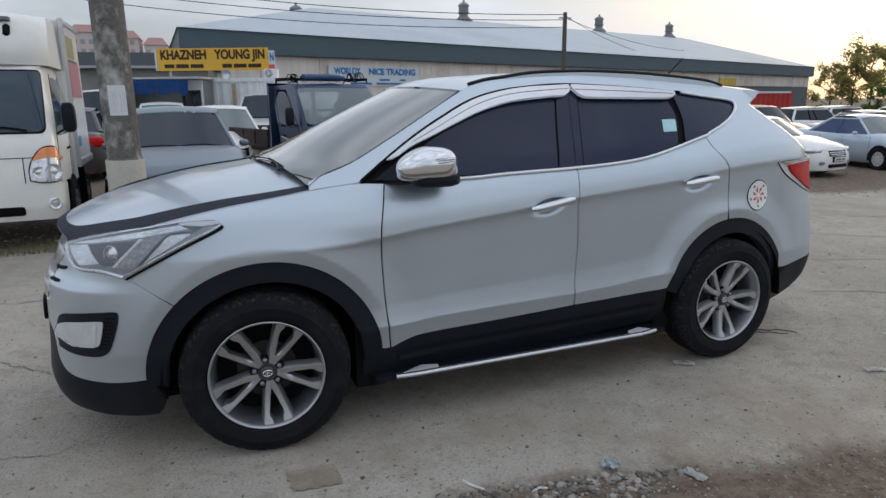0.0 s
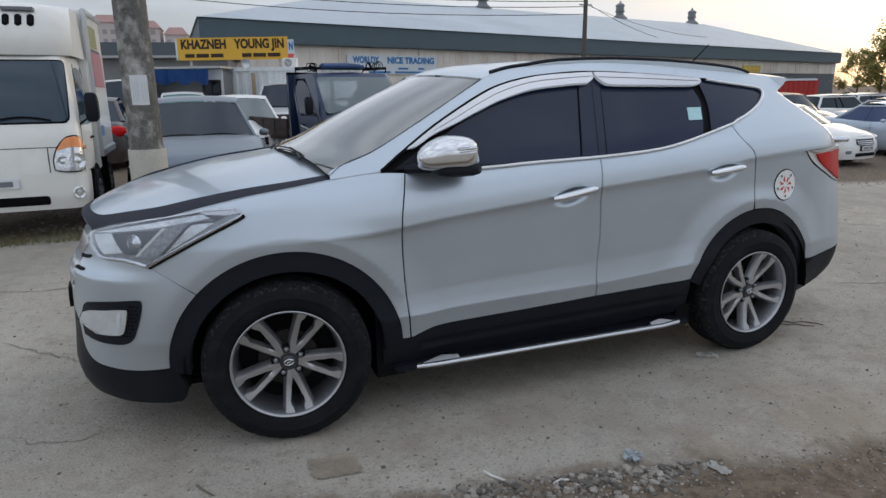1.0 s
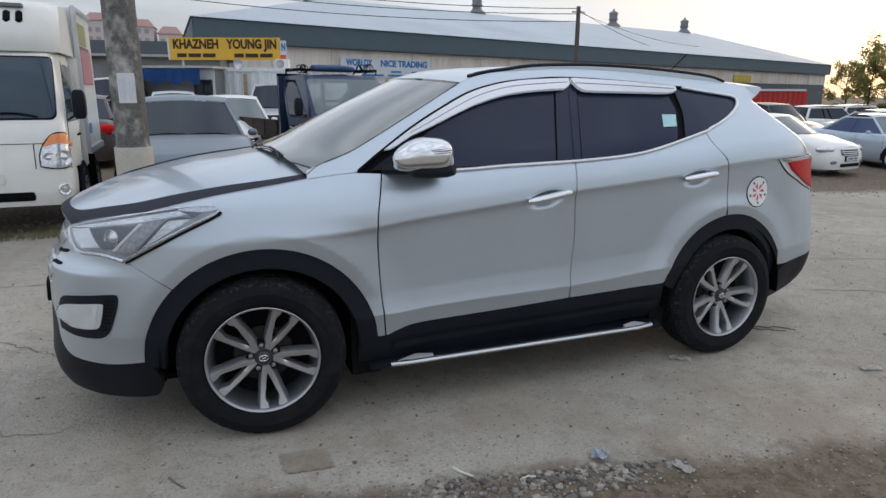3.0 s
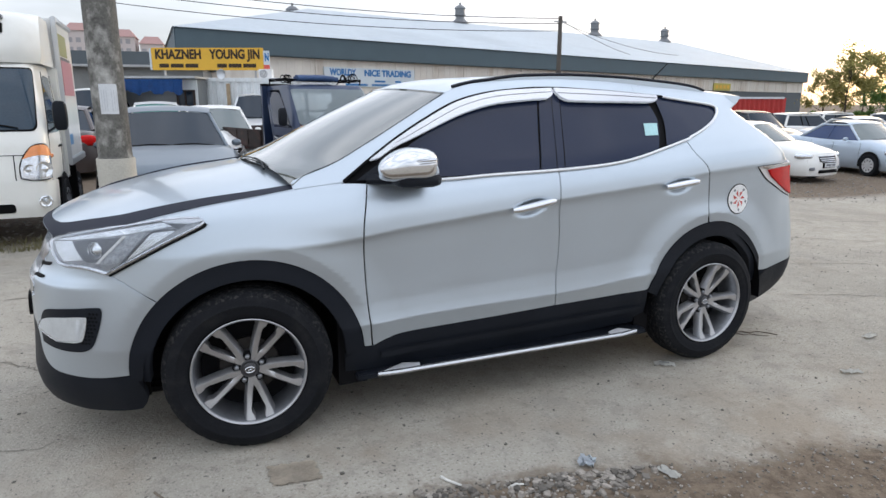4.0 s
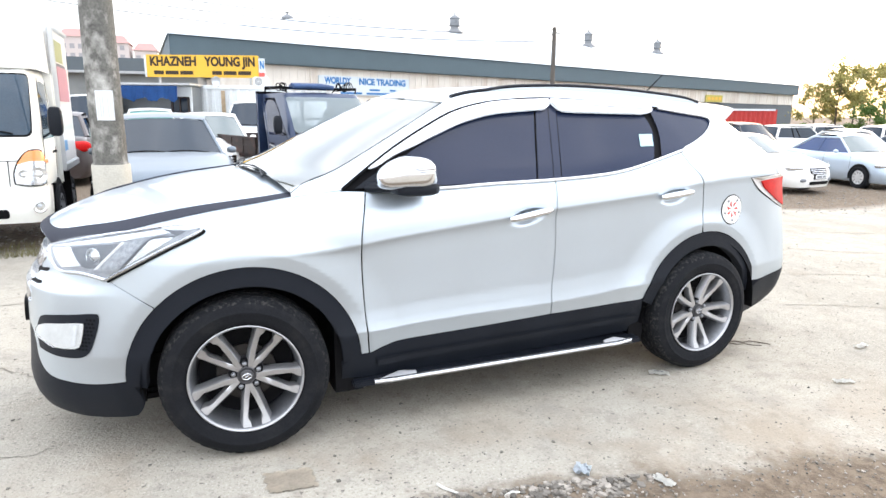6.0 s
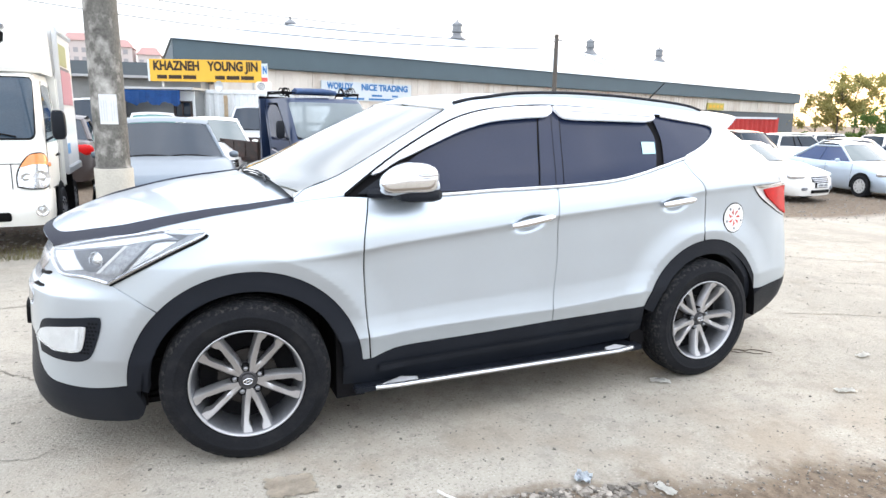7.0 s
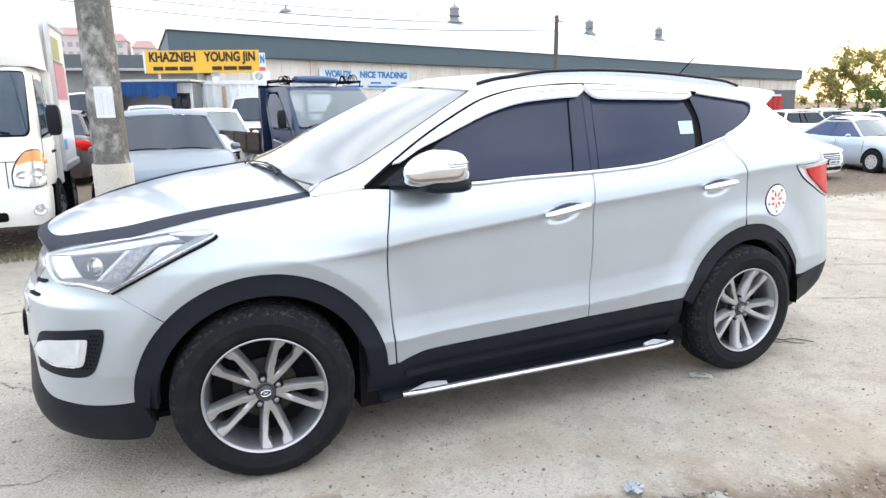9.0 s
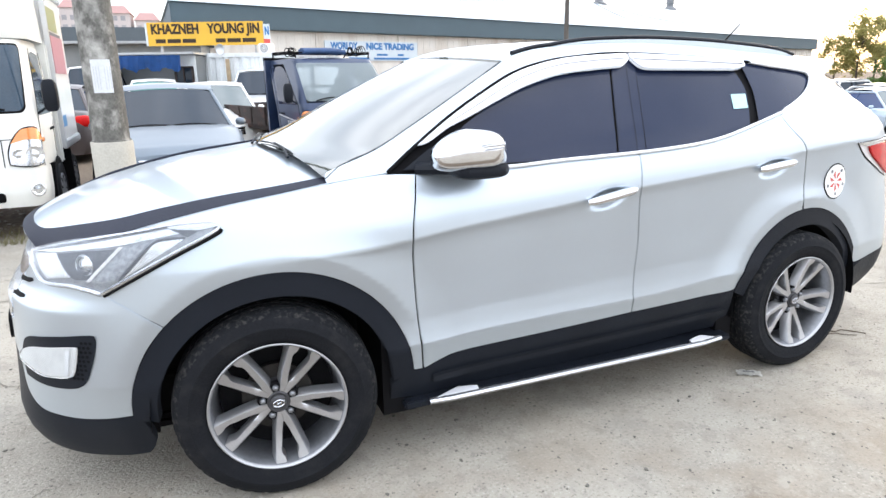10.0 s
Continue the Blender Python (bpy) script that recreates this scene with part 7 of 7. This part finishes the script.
def cable(a, b, sag, r=.018):
    a, b = Vector(a), Vector(b)
    bm = bmesh.new()
    tube(bm, [a.lerp(b, i / 20) - Vector((0, 0, sag * 4 * (i / 20) * (1 - i / 20))) for i in range(21)], r, 5)
    tagged(finish("overhead_cable", bm, CABLE), "thin black overhead power cable", "cable", "overhead cables")


for dz, far in ((0, 0), (-.25, 1.5), (-.6, 3)):
    cable((18.4, 25.4, 5.75 + dz), (-14, 30 + far, 8.4 + dz), .9)
cable((18.4, 25.4, 5.7), (24.5, 27.5, 4.3), .15, .012)
cable((18.4, 25.4, 5.6), (30.5, 30.2, 4.6), .3, .012)
cable((-.80, 3.68, 8.2), (-14, 22, 8.6), .4, .014)
cable((-.80, 3.68, 8.0), (-20, 26, 7.5), .5, .014)

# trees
# warm yellow of the low sun is put into the roadside leaves' colour
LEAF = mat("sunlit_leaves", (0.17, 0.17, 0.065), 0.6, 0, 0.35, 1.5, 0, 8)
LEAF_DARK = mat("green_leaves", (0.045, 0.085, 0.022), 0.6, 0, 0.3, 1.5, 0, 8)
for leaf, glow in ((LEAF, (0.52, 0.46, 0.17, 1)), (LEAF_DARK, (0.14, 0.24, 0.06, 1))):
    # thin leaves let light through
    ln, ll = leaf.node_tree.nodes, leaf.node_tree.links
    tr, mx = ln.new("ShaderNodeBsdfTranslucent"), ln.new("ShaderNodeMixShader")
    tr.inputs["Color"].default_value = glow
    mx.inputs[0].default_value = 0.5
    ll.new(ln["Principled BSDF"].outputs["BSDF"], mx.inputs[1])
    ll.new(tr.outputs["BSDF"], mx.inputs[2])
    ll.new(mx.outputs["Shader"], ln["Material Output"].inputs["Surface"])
BARK = mat("bark", (0.10, 0.08, 0.06), 0.9, 0, 0.3, 6, 0.4, 30)


def tree(x, y, h, spread, seed, leaf, clumps=26, per=70, label="thin roadside tree with loose yellow-green leaves", low=.35):
    rnd = random.Random(seed)
    t = thing("tree", x, y, -.4, rnd.random() * 360, label, "tree", "roadside trees")
    bm = bmesh.new()
    tube(bm, [(.03 * h * math.sin(i * 1.3 + seed) * i / 6, .03 * h * math.cos(i * 1.7) * i / 6, h * .92 * i / 6) for i in range(7)], lambda k: .022 * h * (1 - .85 * k), 8)
    part("trunk", bm, BARK, t)
    tips = []
    for k in range(9):
        z0 = h * (low * .7 + (.88 - low * .7) * k / 9)
        a = k * 2.4 + rnd.random()
        l = spread * (1.05 - .5 * k / 9) * (.7 + .5 * rnd.random())
        end = Vector((l * math.cos(a), l * math.sin(a), z0 + l * (.35 + .4 * rnd.random())))
        bm = bmesh.new()
        tube(bm, [(0, 0, z0), end * .5 + Vector((0, 0, z0 * .5 + .1)), end], lambda q: .007 * h * (1 - .8 * q), 5)
        part("limb", bm, BARK, t)
        tips += [end, end * .7 + Vector((0, 0, z0 * .3)), end * .85 + Vector((rnd.uniform(-.5, .5), rnd.uniform(-.5, .5), z0 * .15 + .3))]
    tips += [Vector((0, 0, h * .93)), Vector((.2, .1, h * .85))]
    verts, faces = [], []
    for k in range(clumps):
        c = tips[k % len(tips)] + Vector((rnd.gauss(0, .25), rnd.gauss(0, .25), rnd.gauss(0, .25))) * spread * .4
        rad = spread * rnd.uniform(.16, .34)
        for j in range(per):
            d = Vector((rnd.gauss(0, 1), rnd.gauss(0, 1), rnd.gauss(0, .8)))
            p = c + d * rad * .55
            s = rnd.uniform(.06, .14) * (h / 6) ** .5
            e1 = Vector((rnd.gauss(0, 1), rnd.gauss(0, 1), rnd.gauss(0, 1))).normalized() * s
            e2 = e1.cross(Vector((rnd.gauss(0, 1), rnd.gauss(0, 1), rnd.gauss(0, 1)))).normalized() * s * .6
            i = len(verts)
            verts += [p - e1, p + e2, p + e1, p - e2]
            faces.append((i, i + 1, i + 2, i + 3))
    me = bpy.data.meshes.new("crown")
    me.from_pydata(verts, [], faces)
    me.materials.append(leaf)
    o = new("crown", me)
    o.parent = t
    return t


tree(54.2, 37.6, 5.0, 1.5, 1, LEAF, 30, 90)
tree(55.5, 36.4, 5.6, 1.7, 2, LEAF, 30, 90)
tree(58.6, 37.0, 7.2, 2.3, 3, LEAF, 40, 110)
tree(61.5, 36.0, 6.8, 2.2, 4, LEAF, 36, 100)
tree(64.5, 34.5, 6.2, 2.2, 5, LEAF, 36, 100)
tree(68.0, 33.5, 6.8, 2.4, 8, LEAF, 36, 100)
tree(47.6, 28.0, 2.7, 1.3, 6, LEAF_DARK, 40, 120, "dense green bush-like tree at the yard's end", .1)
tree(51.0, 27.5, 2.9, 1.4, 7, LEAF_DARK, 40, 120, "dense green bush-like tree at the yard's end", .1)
bm = bmesh.new()
rnd = random.Random(11)
for k in range(1500):
    x, y = rnd.uniform(44, 90), rnd.uniform(30, 46)
    blob_r = rnd.uniform(.05, .16)
    p = Vector((x, y, -.4 + rnd.uniform(0, 1.1)))
    e1 = Vector((rnd.gauss(0, 1), rnd.gauss(0, 1), rnd.gauss(0, 1))).normalized() * blob_r * 2
    e2 = e1.cross(Vector((rnd.gauss(0, 1), rnd.gauss(0, 1), rnd.gauss(0, 1)))).normalized() * blob_r * 1.4
    bm.faces.new([bm.verts.new(q) for q in (p - e1, p + e2, p + e1, p - e2)])
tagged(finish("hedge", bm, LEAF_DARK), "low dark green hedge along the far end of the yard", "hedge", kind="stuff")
